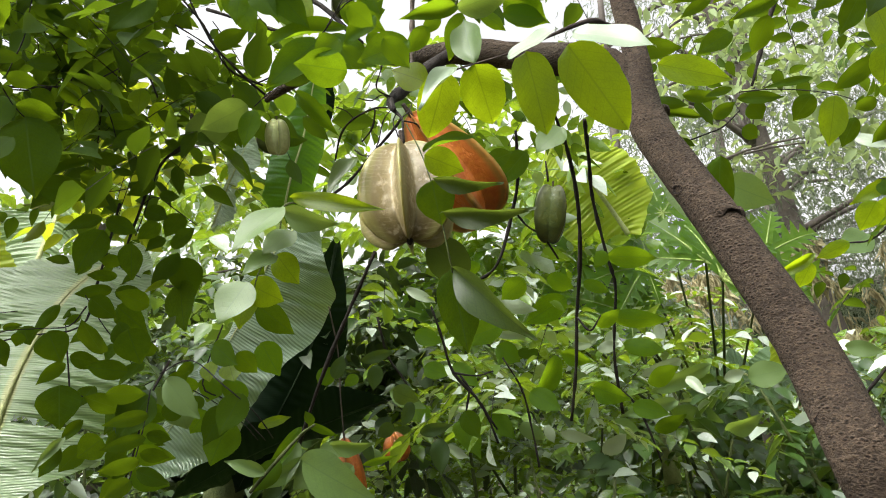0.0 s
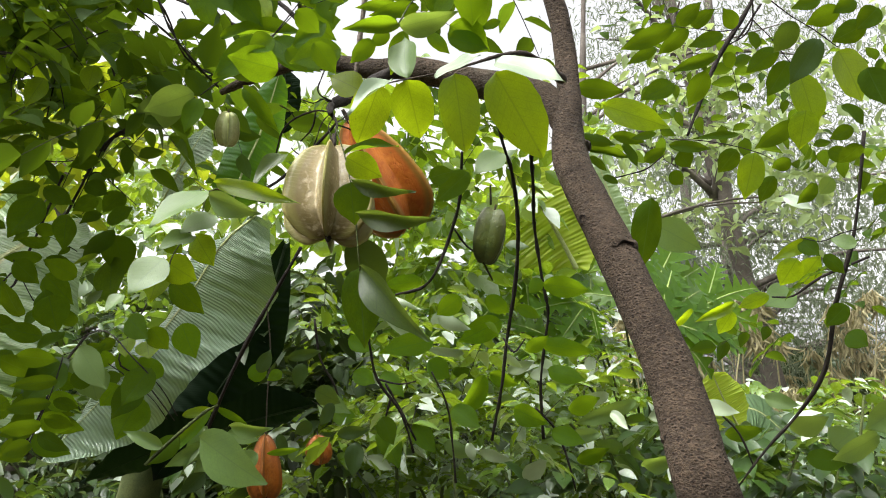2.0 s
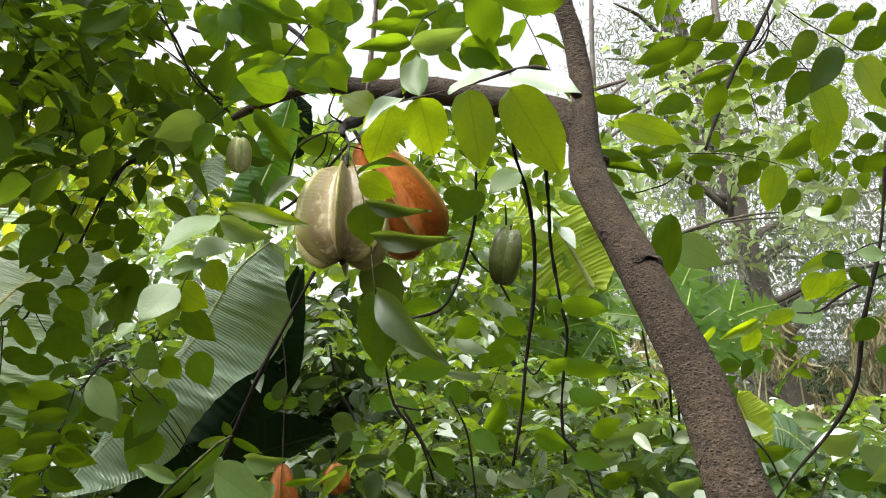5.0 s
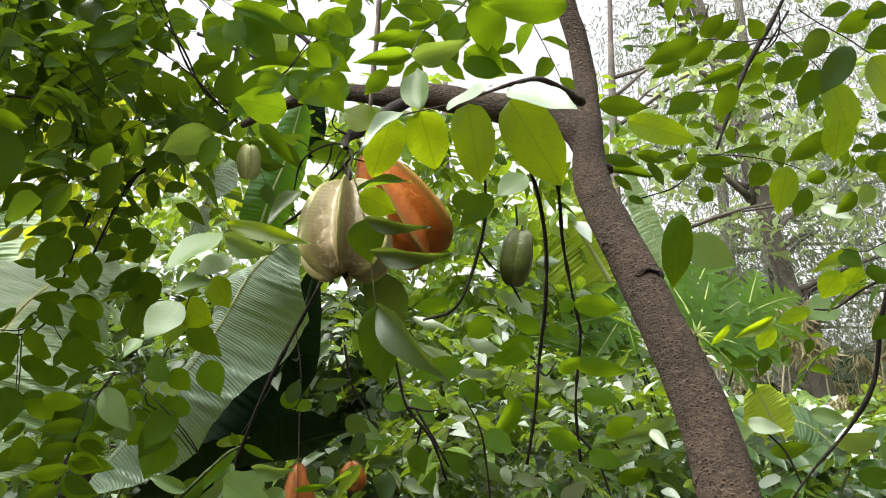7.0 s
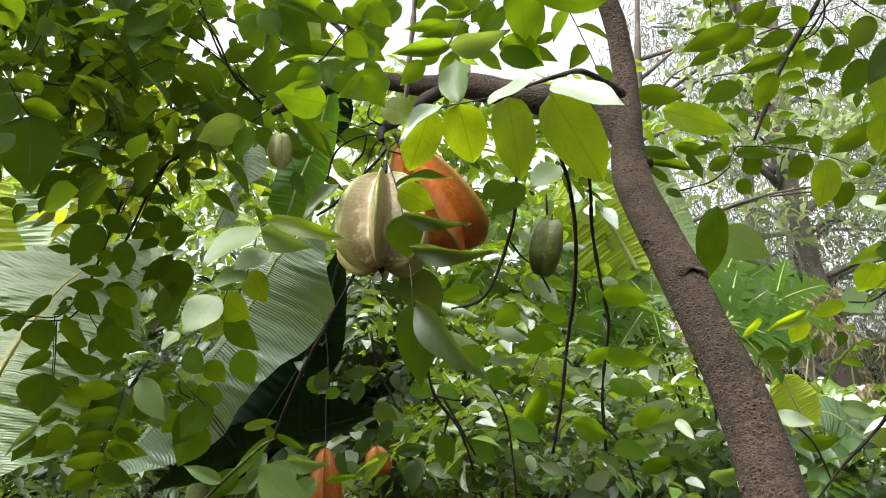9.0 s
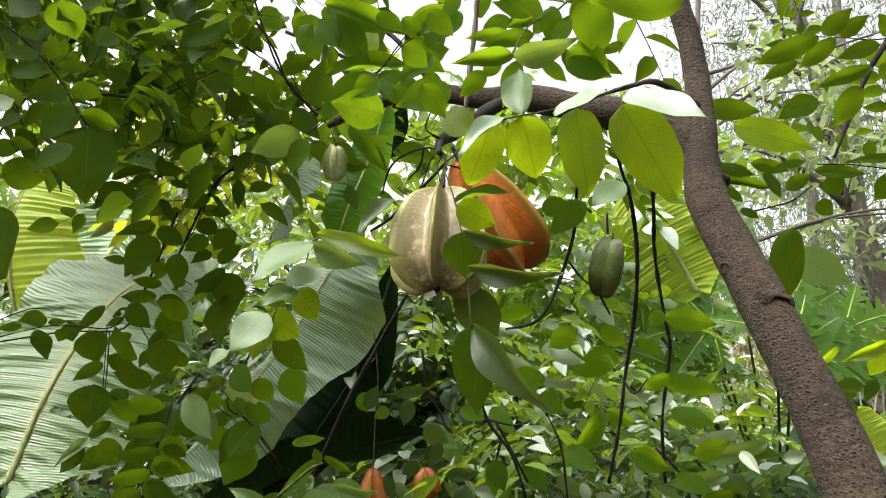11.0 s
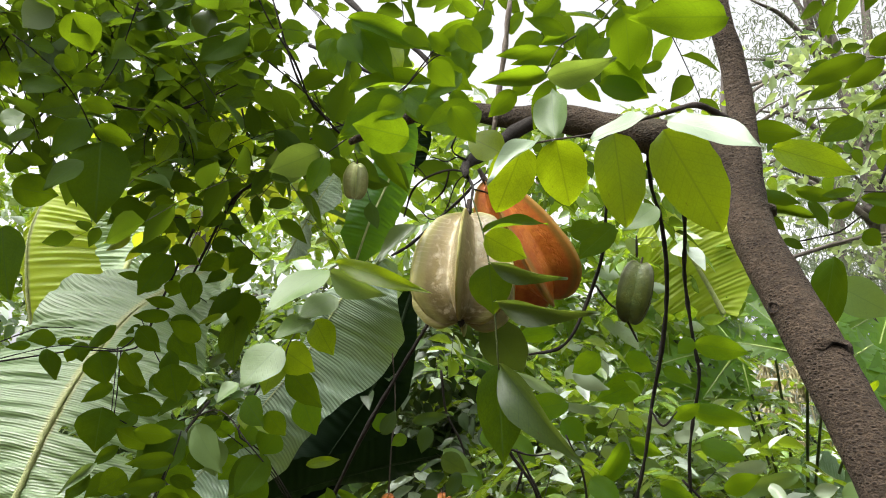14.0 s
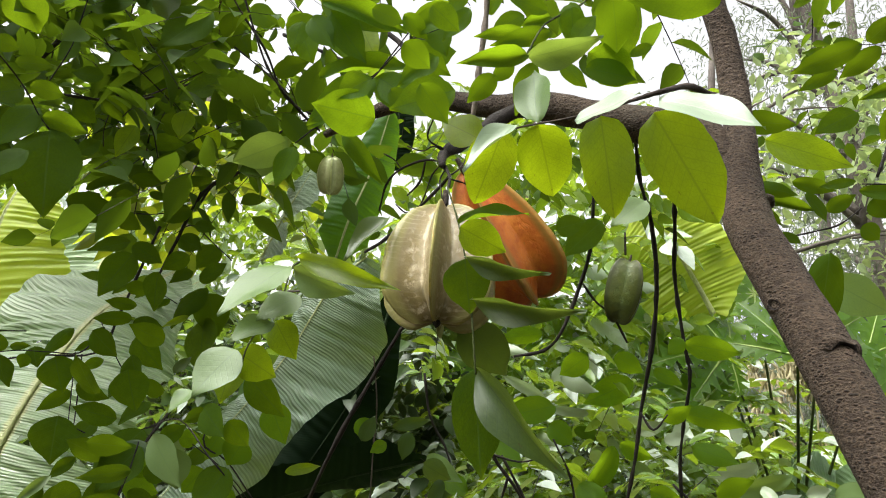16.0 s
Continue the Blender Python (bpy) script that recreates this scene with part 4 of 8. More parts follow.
ul = piece("twig", tube("twig", [(-0.0065, 0.7195, 2.1186, 0.0007), (-0.0168, 0.7159, 2.0689, 0.0007), (-0.0577, 0.7168, 2.0471, 0.0007), (-0.0925, 0.7221, 2.0114, 0.0007), (-0.1370, 0.7348, 2.0022, 0.0007)], M_TWIG, sides=6, rough=0.22), tree)
leaf(ul, (-0.042, 0.508, 1.861), (-0.079, 0.491, 1.863), 0.031, -18, M_LEAF_LIT, 0)
leaf(ul, (0.008, 0.516, 1.886), (-0.034, 0.513, 1.869), 0.029, 3, M_LEAF_LIT, 3)
leaf(ul, (-0.011, 0.484, 1.873), (0.006, 0.495, 1.851), 0.019, -3, M_LEAF_LIT, 3)
leaf(ul, (-0.045, 0.497, 1.883), (-0.065, 0.492, 1.869), 0.020, 3, M_LEAF_LIT, 1)
leaf(up, (0.134, 0.669, 2.067), (0.145, 0.697, 2.021), 0.047, -20, M_LEAF_LIT, 0)
leaf(up, (0.114, 0.708, 2.012), (0.164, 0.713, 2.005), 0.030, -9, M_LEAF_LIT, 0)
leaf(up, (0.097, 0.659, 2.045), (0.098, 0.662, 2.014), 0.023, 0, M_LEAF_LIT, 0)
leaf(up, (0.066, 0.675, 2.029), (0.034, 0.668, 2.014), 0.012, 4, M_LEAF_LIT, 0)
leaf(up, (0.075, 0.643, 2.029), (0.038, 0.633, 2.041), 0.017, -3, M_LEAF_LIT, 0)
leaf(up, (0.055, 0.657, 2.020), (0.012, 0.646, 2.008), 0.014, -21, M_LEAF_LIT, 0)
leaf(up, (0.069, 0.641, 2.064), (0.043, 0.642, 2.040), 0.022, -4, M_LEAF_LIT, 3)
leaf(up, (0.006, 0.637, 2.049), (-0.016, 0.651, 2.035), 0.019, 7, M_LEAF_LIT, 0)
leaf(up, (-0.033, 0.646, 2.069), (-0.006, 0.661, 2.060), 0.017, 2, M_LEAF_LIT, 0)
leaf(up, (0.176, 0.705, 2.034), (0.153, 0.711, 2.026), 0.012, 2, M_LEAF_LIT, 0)
leaf(up, (-0.061, 0.695, 2.063), (-0.037, 0.705, 2.042), 0.020, 4, M_LEAF_LIT, 1)
leaf(up, (0.021, 0.691, 2.060), (0.035, 0.668, 2.071), 0.018, -23, M_LEAF_LIT, 0)
leaf(up, (0.092, 0.725, 2.027), (0.115, 0.718, 2.001), 0.017, 9, M_LEAF_LIT, 2)
leaf(up, (0.046, 0.726, 2.028), (0.025, 0.730, 2.010), 0.018, -15, M_LEAF_LIT, 0)
leaf(ul, (-0.022, 0.603, 2.010), (0.001, 0.607, 1.988), 0.022, 8, M_LEAF_LIT, 0)
leaf(ul, (0.004, 0.684, 2.061), (-0.021, 0.687, 2.027), 0.021, 3, M_LEAF_LIT, 3)
leaf(ul, (0.055, 0.678, 2.050), (0.024, 0.678, 2.032), 0.021, 1, M_LEAF_LIT, 0)
leaf(ul, (-0.047, 0.625, 1.989), (-0.025, 0.635, 1.969), 0.024, 22, M_LEAF_LIT, 0)
leaf(ul, (-0.074, 0.614, 2.014), (-0.047, 0.623, 2.007), 0.020, -7, M_LEAF_LIT, 0)
leaf(ul, (0.097, 0.642, 2.000), (0.114, 0.631, 2.019), 0.021, -17, M_LEAF_LIT, 0)
leaf(ul, (0.080, 0.703, 2.059), (0.055, 0.684, 2.065), 0.019, -2, M_LEAF_LIT, 2)
leaf(ul, (0.030, 0.680, 1.989), (0.005, 0.683, 1.963), 0.021, -18, M_LEAF_LIT, 0)
leaf(ul, (-0.035, 0.706, 2.003), (-0.017, 0.714, 1.980), 0.020, 3, M_LEAF_LIT, 3)
leaf(ul, (-0.056, 0.625, 1.945), (-0.035, 0.633, 1.924), 0.019, -3, M_LEAF_LIT, 3)
leaf(ul, (-0.163, 0.749, 2.117), (-0.068, 0.734, 2.071), 0.033, 25, M_LEAF_LIT, 1)
leaf(ul, (-0.149, 0.754, 2.102), (-0.109, 0.738, 2.037), 0.041, 5, M_LEAF_LIT, 0)
leaf(ul, (-0.091, 0.723, 2.009), (-0.151, 0.710, 1.953), 0.039, 8, M_LEAF_LIT, 0)
leaf(ul, (-0.090, 0.723, 2.010), (-0.040, 0.728, 1.975), 0.037, -8, M_LEAF_LIT, 0)
leaf(ul, (-0.149, 0.730, 2.015), (-0.051, 0.726, 2.037), 0.029, -30, M_LEAF_LIT, 1)
leaf(ul, (-0.064, 0.721, 2.047), (-0.016, 0.730, 2.017), 0.030, 10, M_LEAF_LIT, 0)
leaf(ul, (-0.058, 0.734, 2.075), (-0.003, 0.726, 2.095), 0.031, 10, M_LEAF_LIT, 1)
leaf(ul, (-0.059, 0.775, 2.064), (-0.015, 0.778, 2.075), 0.038, 0, M_LEAF_LIT, 0)
leaf(ul, (-0.227, 0.830, 2.139), (-0.172, 0.822, 2.124), 0.039, 10, M_LEAF_LIT, 0)
leaf(ul, (-0.269, 0.820, 2.157), (-0.231, 0.813, 2.128), 0.029, 10, M_LEAF_LIT, 0)
leaf(ul, (-0.193, 0.795, 2.108), (-0.181, 0.787, 2.070), 0.031, 10, M_LEAF_LIT, 2)
leaf(fs, (0.010, 0.560, 1.809), (0.055, 0.543, 1.817), 0.014, -50, M_LEAF, 1)
leaf(fs, (0.011, 0.567, 1.808), (0.043, 0.569, 1.791), 0.026, 10, M_HERO, 0)
leaf(fs, (0.015, 0.566, 1.787), (0.069, 0.552, 1.767), 0.015, 45, M_SAGE, 1)
leaf(fs, (0.015, 0.573, 1.787), (0.019, 0.577, 1.749), 0.034, 8, M_LEAF, 0)
leaf(fs, (0.020, 0.574, 1.759), (0.089, 0.541, 1.739), 0.019, 42, M_SAGE, 1)
leaf(fs, (0.025, 0.587, 1.714), (0.075, 0.555, 1.643), 0.028, 30, M_SAGE, 1)
leaf(fs, (0.023, 0.593, 1.713), (0.031, 0.581, 1.642), 0.036, -8, M_LEAF, 0)
leaf(fs, (0.009, 0.688, 1.762), (0.048, 0.731, 1.720), 0.043, 5, M_SHADE, 0)
leaf(fs, (-0.051, 0.637, 1.837), (-0.082, 0.610, 1.799), 0.019, 30, M_SAGE, 1)
lp = piece("twig", tube("twig", [(-0.0905, 0.7429, 1.8185, 0.0011), (-0.1122, 0.6865, 1.8124, 0.0011), (-0.1196, 0.6191, 1.7914, 0.0009), (-0.1226, 0.6047, 1.7606, 0.0007), (-0.1412, 0.6002, 1.7276, 0.0007), (-0.1476, 0.6053, 1.7058, 0.0007)], M_RACHIS, sides=6, rough=0.22), tree)
leaf(lp, (-0.105, 0.578, 1.786), (-0.029, 0.532, 1.756), 0.016, 4, M_HERO, 0)
leaf(lp, (-0.117, 0.599, 1.785), (-0.152, 0.557, 1.745), 0.033, 35, M_PALE, 0)
leaf(lp, (-0.121, 0.620, 1.788), (-0.074, 0.610, 1.764), 0.025, 35, M_PALE, 1)
leaf(lp, (-0.109, 0.606, 1.764), (-0.134, 0.586, 1.744), 0.027, 30, M_PALE, 0)
leaf(lp, (-0.124, 0.598, 1.742), (-0.148, 0.575, 1.728), 0.022, 35, M_PALE, 1)
leaf(lp, (-0.126, 0.608, 1.745), (-0.109, 0.607, 1.717), 0.026, 5, M_HERO, 0)
leaf(lp, (-0.150, 0.601, 1.722), (-0.173, 0.583, 1.689), 0.037, 20, M_PALE, 0)
leaf(lp, (-0.151, 0.606, 1.721), (-0.123, 0.609, 1.703), 0.029, 8, M_HERO, 0)
leaf(lp, (-0.154, 0.612, 1.720), (-0.163, 0.609, 1.684), 0.027, 5, M_HERO, 0)
leaf(lp, (-0.150, 0.627, 1.706), (-0.120, 0.628, 1.676), 0.025, 5, M_LEAF, 0)
leaf(lp, (-0.194, 0.714, 1.674), (-0.177, 0.722, 1.652), 0.024, 5, M_LEAF, 0)
leaf(lp, (-0.193, 0.725, 1.634), (-0.212, 0.705, 1.598), 0.031, 0, M_LEAF, 0)
leaf(lp, (-0.281, 0.757, 1.659), (-0.248, 0.750, 1.614), 0.034, 10, M_PALE, 0)
leaf(lp, (-0.190, 0.626, 1.693), (-0.205, 0.617, 1.678), 0.018, 40, M_PALE, 1)
leaf(lp, (-0.152, 0.606, 1.742), (-0.138, 0.611, 1.729), 0.018, 0, M_LEAF, 0)
leaf(lp, (-0.215, 0.709, 1.684), (-0.190, 0.691, 1.661), 0.026, 0, M_LEAF, 0)
piece("twig", tube("twig", [(-0.2866, 0.7551, 1.6645, 0.0007), (-0.2464, 0.7340, 1.6733, 0.0007), (-0.2093, 0.7201, 1.6432, 0.0007), (-0.1828, 0.7312, 1.6138, 0.0007), (-0.1747, 0.7660, 1.5867, 0.0007)], M_TWIG, sides=6, rough=0.22), tree)
sv = piece("twig", tube("twig", [(-0.2050, 0.9444, 2.0720, 0.0010), (-0.2390, 0.8928, 2.0765, 0.0014), (-0.2569, 0.8506, 2.1193, 0.0014), (-0.2900, 0.8337, 2.1670, 0.0011), (-0.3085, 0.8223, 2.2013, 0.0009)], M_TWIG, sides=6, rough=0.22), tree)
sv2 = piece("branch", tube("branch", [(-0.1896, 0.9430, 2.0840, 0.0012), (-0.2466, 0.9275, 2.0502, 0.0014), (-0.3072, 0.9344, 1.9970, 0.0019), (-0.3595, 0.9538, 1.9669, 0.0022), (-0.4162, 1.0079, 1.9037, 0.0023), (-0.4439, 1.0197, 1.8472, 0.0015)], M_TWIG, sides=7, rough=0.22), tree)
leaf(sv2, (-0.309, 0.935, 1.995), (-0.223, 0.883, 2.015), 0.049, 35, M_PALE, 0)
leaf(sv2, (-0.244, 0.923, 2.033), (-0.236, 0.921, 1.974), 0.031, 10, M_LEAF, 0)
leaf(sv2, (-0.297, 0.839, 2.146), (-0.269, 0.834, 2.106), 0.029, 10, M_LEAF, 0)
leaf(sv2, (-0.254, 0.883, 2.105), (-0.203, 0.859, 2.111), 0.027, 10, M_LEAF, 0)
tl = piece("twig", tube("twig", [(-0.0533, 0.7078, 2.0570, 0.0007), (-0.0784, 0.7092, 2.0184, 0.0008), (-0.0898, 0.7053, 1.9986, 0.0008), (-0.1288, 0.7148, 1.9656, 0.0008), (-0.1697, 0.7395, 1.9463, 0.0007)], M_TWIG, sides=6, rough=0.22), tree)
leaf(tl, (-0.087, 0.705, 2.000), (-0.146, 0.692, 1.948), 0.039, 0, M_LEAF_LIT, 0)
leaf(tl, (-0.082, 0.705, 2.000), (-0.030, 0.687, 1.956), 0.034, 0, M_LEAF_LIT, 0)
leaf(tl, (-0.175, 0.731, 1.945), (-0.223, 0.720, 1.916), 0.036, -35, M_PALE, 0)
leaf(tl, (-0.141, 0.721, 2.084), (-0.101, 0.717, 2.026), 0.034, 0, M_LEAF_LIT, 0)
leaf(tl, (-0.152, 0.718, 2.097), (-0.057, 0.700, 2.052), 0.025, 0, M_LEAF_LIT, 1)
leaf(tl, (-0.168, 0.732, 1.939), (-0.181, 0.725, 1.896), 0.024, 0, M_LEAF_LIT, 0)
leaf(tl, (-0.053, 0.709, 2.054), (0.001, 0.685, 2.067), 0.028, 0, M_LEAF_LIT, 1)
leaf(tl, (-0.162, 0.723, 2.079), (-0.134, 0.714, 2.041), 0.028, 0, M_LEAF_LIT, 0)
leaf(tl, (-0.185, 0.763, 2.101), (-0.191, 0.754, 2.065), 0.024, 0, M_LEAF_LIT, 2)
leaf(tl, (-0.025, 0.690, 2.014), (-0.060, 0.681, 1.982), 0.025, 0, M_LEAF_LIT, 1)
leaf(tl, (-0.128, 0.801, 2.120), (-0.107, 0.795, 2.075), 0.029, 0, M_HERO, 0)
leaf(tl, (-0.125, 0.752, 1.965), (-0.082, 0.747, 1.909), 0.020, 0, M_LEAF_LIT, 1)
leaf(tl, (-0.036, 0.721, 2.076), (-0.020, 0.714, 2.031), 0.029, 0, M_LEAF_LIT, 0)
piece("branch", tube("branch", [(-0.6340, 1.0815, 2.3608, 0.0043), (-0.6921, 1.0904, 2.3010, 0.0040), (-0.7502, 1.0994, 2.2413, 0.0030)], M_TWIG, sides=8, rough=0.22), tree)
piece("branch", tube("branch", [(-0.6298, 1.1517, 2.4439, 0.0030), (-0.7082, 1.1229, 2.3443, 0.0029), (-0.7598, 1.1035, 2.2219, 0.0022), (-0.8562, 1.1261, 2.0937, 0.0019)], M_TWIG, sides=7, rough=0.22), tree)
lt = piece("branch", tube("branch", [(-0.4329, 0.9976, 1.9346, 0.0020), (-0.4443, 0.9864, 1.8727, 0.0020), (-0.4626, 0.9841, 1.8073, 0.0019), (-0.4801, 0.9777, 1.7574, 0.0017), (-0.5398, 0.9445, 1.7476, 0.0012), (-0.5878, 0.9140, 1.7329, 0.0011), (-0.6388, 0.8927, 1.7183, 0.0009)], M_TWIG, sides=7, rough=0.22), tree)
dk = piece("twig", tube("twig", [(-0.4370, 0.5920, 2.0000, 0.0007), (-0.4240, 0.6080, 1.9920, 0.0007), (-0.4090, 0.6290, 1.9770, 0.0007), (-0.4020, 0.6560, 1.9610, 0.0007), (-0.4000, 0.6770, 1.9460, 0.0007), (-0.3920, 0.6890, 1.9330, 0.0007)], M_TWIG, sides=6, rough=0.22), tree)
leaf(dk, (-0.413, 0.602, 2.038), (-0.436, 0.600, 2.013), 0.033, -20, M_SHEEN, 0)
leaf(dk, (-0.398, 0.615, 2.039), (-0.394, 0.646, 2.011), 0.041, -9, M_LEAF, 0)
leaf(dk, (-0.405, 0.607, 1.996), (-0.414, 0.589, 1.987), 0.021, 0, M_LEAF, 0)
leaf(dk, (-0.410, 0.615, 1.981), (-0.425, 0.592, 1.964), 0.024, 4, M_LEAF, 0)
leaf(dk, (-0.395, 0.599, 1.978), (-0.379, 0.610, 1.975), 0.017, -3, M_LEAF, 0)
leaf(dk, (-0.422, 0.600, 1.951), (-0.386, 0.605, 1.956), 0.024, -21, M_LEAF, 0)
leaf(dk, (-0.389, 0.637, 1.951), (-0.409, 0.610, 1.929), 0.032, -4, M_LEAF, 3)
leaf(dk, (-0.379, 0.631, 1.951), (-0.359, 0.653, 1.953), 0.018, 7, M_LEAF, 0)
leaf(dk, (-0.397, 0.630, 1.974), (-0.374, 0.651, 1.983), 0.016, 2, M_LEAF, 0)
leaf(dk, (-0.402, 0.680, 1.954), (-0.434, 0.668, 1.912), 0.036, 2, M_LEAF, 0)
leaf(dk, (-0.401, 0.684, 1.947), (-0.364, 0.701, 1.938), 0.024, 4, M_LEAF, 1)
leaf(dk, (-0.391, 0.685, 1.934), (-0.376, 0.675, 1.847), 0.063, -23, M_LEAF, 0)
leaf(dk, (-0.465, 0.668, 1.877), (-0.423, 0.672, 1.870), 0.035, 9, M_LEAF, 2)
leaf(dk, (-0.435, 0.632, 1.825), (-0.417, 0.629, 1.757), 0.052, 8, M_LEAF, 0)
leaf(dk, (-0.471, 0.659, 1.900), (-0.447, 0.666, 1.897), 0.020, 3, M_LEAF, 3)
leaf(dk, (-0.455, 0.658, 1.906), (-0.433, 0.667, 1.901), 0.014, 1, M_LEAF, 0)
leaf(dk, (-0.384, 0.653, 1.899), (-0.410, 0.637, 1.866), 0.035, 22, M_LEAF, 0)
leaf(dk, (-0.441, 0.608, 1.919), (-0.425, 0.615, 1.931), 0.023, -7, M_PALE, 0)
leaf(dk, (-0.439, 0.620, 1.904), (-0.422, 0.627, 1.922), 0.018, -17, M_LEAF, 0)
leaf(dk, (-0.472, 0.626, 1.990), (-0.458, 0.632, 1.969), 0.024, -2, M_LEAF, 2)
dk2 = piece("twig", tube("twig", [(-0.3980, 0.7140, 2.1170, 0.0010), (-0.4120, 0.7260, 2.0850, 0.0008), (-0.4240, 0.7360, 2.0550, 0.0007), (-0.4470, 0.7430, 2.0150, 0.0007)], M_TWIG, sides=6, rough=0.22), tree)
piece("twig", tube("twig", [(-0.4450, 0.7790, 2.0230, 0.0007), (-0.4210, 0.7950, 2.0230, 0.0007), (-0.3810, 0.8120, 2.0350, 0.0008), (-0.3490, 0.8190, 2.0540, 0.0009), (-0.3140, 0.8150, 2.0690, 0.0009)], M_TWIG, sides=6, rough=0.22), tree)
piece("twig", tube("twig", [(-0.3860, 0.8060, 2.0410, 0.0007), (-0.3830, 0.8290, 2.0220, 0.0007), (-0.3760, 0.8420, 2.0010, 0.0007), (-0.3770, 0.8640, 1.9750, 0.0007)], M_TWIG, sides=6, rough=0.22), tree)
piece("twig", tube("twig", [(-0.4300, 0.8330, 1.9810, 0.0007), (-0.4280, 0.8250, 2.0040, 0.0007), (-0.4050, 0.8070, 2.0410, 0.0007)], M_TWIG, sides=6, rough=0.22), tree)
leaf(dk2, (-0.422, 0.746, 2.112), (-0.374, 0.752, 2.123), 0.039, -18, M_LEAF, 0)
leaf(dk2, (-0.423, 0.776, 2.114), (-0.363, 0.802, 2.097), 0.028, 3, M_LEAF, 3)
leaf(dk2, (-0.288, 0.765, 2.116), (-0.339, 0.757, 2.063), 0.046, -3, M_LEAF, 3)
leaf(dk2, (-0.345, 0.772, 2.146), (-0.347, 0.775, 2.106), 0.034, 3, M_SAGE, 1)
leaf(dk2, (-0.313, 0.802, 2.093), (-0.359, 0.760, 2.046), 0.027, 7, M_LEAF, 1)
leaf(dk2, (-0.406, 0.821, 2.072), (-0.360, 0.849, 2.055), 0.036, -23, M_LEAF, 1)
leaf(dk2, (-0.309, 0.864, 2.087), (-0.365, 0.854, 2.054), 0.034, 11, M_LEAF, 0)
leaf(dk2, (-0.411, 0.795, 2.028), (-0.402, 0.819, 2.003), 0.024, -9, M_LEAF, 2)
leaf(dk2, (-0.434, 0.768, 2.138), (-0.456, 0.772, 2.102), 0.027, 21, M_LEAF, 0)
leaf(dk2, (-0.323, 0.810, 2.017), (-0.329, 0.810, 1.983), 0.029, 2, M_HERO, 0)
leaf(dk2, (-0.327, 0.863, 2.022), (-0.314, 0.881, 1.991), 0.036, 9, M_HERO, 3)
leaf(dk2, (-0.370, 0.841, 2.020), (-0.340, 0.861, 2.017), 0.029, 18, M_LEAF, 3)
leaf(dk2, (-0.401, 0.827, 2.024), (-0.398, 0.843, 2.005), 0.029, 16, M_HERO, 2)
leaf(dk2, (-0.389, 0.858, 2.000), (-0.349, 0.868, 2.001), 0.023, 8, M_LEAF, 0)
leaf(dk2, (-0.441, 0.806, 1.962), (-0.420, 0.814, 1.980), 0.021, 8, M_LEAF, 3)
leaf(dk2, (-0.426, 0.750, 2.070), (-0.452, 0.752, 2.049), 0.029, 8, M_LEAF, 0)
leaf(dk2, (-0.414, 0.803, 2.086), (-0.392, 0.822, 2.073), 0.027, 23, M_LEAF, 2)
leaf(dk2, (-0.434, 0.710, 2.089), (-0.418, 0.716, 2.108), 0.025, -20, M_LEAF, 1)
leaf(dk2, (-0.434, 0.771, 2.008), (-0.412, 0.777, 1.986), 0.024, 4, M_LEAF, 2)
leaf(dk2, (-0.282, 0.802, 2.139), (-0.287, 0.828, 2.107), 0.036, 15, M_LEAF, 3)
leaf(dk2, (-0.271, 0.833, 2.051), (-0.249, 0.853, 2.042), 0.024, -4, M_LEAF, 1)
leaf(dk2, (-0.311, 0.851, 2.048), (-0.273, 0.857, 2.028), 0.023, -15, M_LEAF, 0)
leaf(dk2, (-0.418, 0.790, 2.125), (-0.453, 0.794, 2.100), 0.030, -1, M_LEAF, 0)
leaf(dk2, (-0.399, 0.763, 2.033), (-0.431, 0.751, 2.034), 0.020, 5, M_LEAF, 0)
leaf(dk2, (-0.385, 0.817, 2.001), (-0.401, 0.811, 1.961), 0.026, -14, M_HERO, 0)
leaf(dk2, (-0.351, 0.870, 1.986), (-0.381, 0.852, 1.963), 0.023, 10, M_LEAF, 0)
leaf(lt, (-0.536, 0.874, 1.741), (-0.534, 0.884, 1.702), 0.044, 23, M_LEAF, 2)
leaf(lt, (-0.518, 0.861, 1.753), (-0.532, 0.831, 1.747), 0.025, 23, M_LEAF, 0)
leaf(lt, (-0.555, 0.870, 1.744), (-0.579, 0.856, 1.740), 0.012, 10, M_LEAF, 2)
leaf(lt, (-0.518, 0.865, 1.748), (-0.497, 0.870, 1.751), 0.010, -4, M_LEAF, 1)
leaf(lt, (-0.499, 0.870, 1.741), (-0.506, 0.872, 1.725), 0.017, -15, M_LEAF, 0)
leaf(lt, (-0.510, 0.896, 1.753), (-0.507, 0.896, 1.729), 0.035, 15, M_LEAF, 2)
leaf(lt, (-0.467, 0.873, 1.740), (-0.453, 0.874, 1.700), 0.042, -12, M_LEAF, 1)
leaf(lt, (-0.474, 0.927, 1.705), (-0.496, 0.901, 1.680), 0.019, -14, M_LEAF, 0)
leaf(lt, (-0.461, 0.913, 1.711), (-0.423, 0.920, 1.696), 0.024, 10, M_LEAF, 0)
leaf(lt, (-0.446, 0.937, 1.745), (-0.463, 0.918, 1.730), 0.015, 3, M_LEAF, 0)
leaf(lt, (-0.394, 0.892, 1.719), (-0.404, 0.886, 1.697), 0.016, 6, M_LEAF, 0)
leaf(lt, (-0.415, 0.932, 1.796), (-0.458, 0.915, 1.790), 0.019, -12, M_LEAF, 2)
leaf(lt, (-0.392, 0.896, 1.805), (-0.427, 0.884, 1.808), 0.016, -6, M_LEAF, 0)
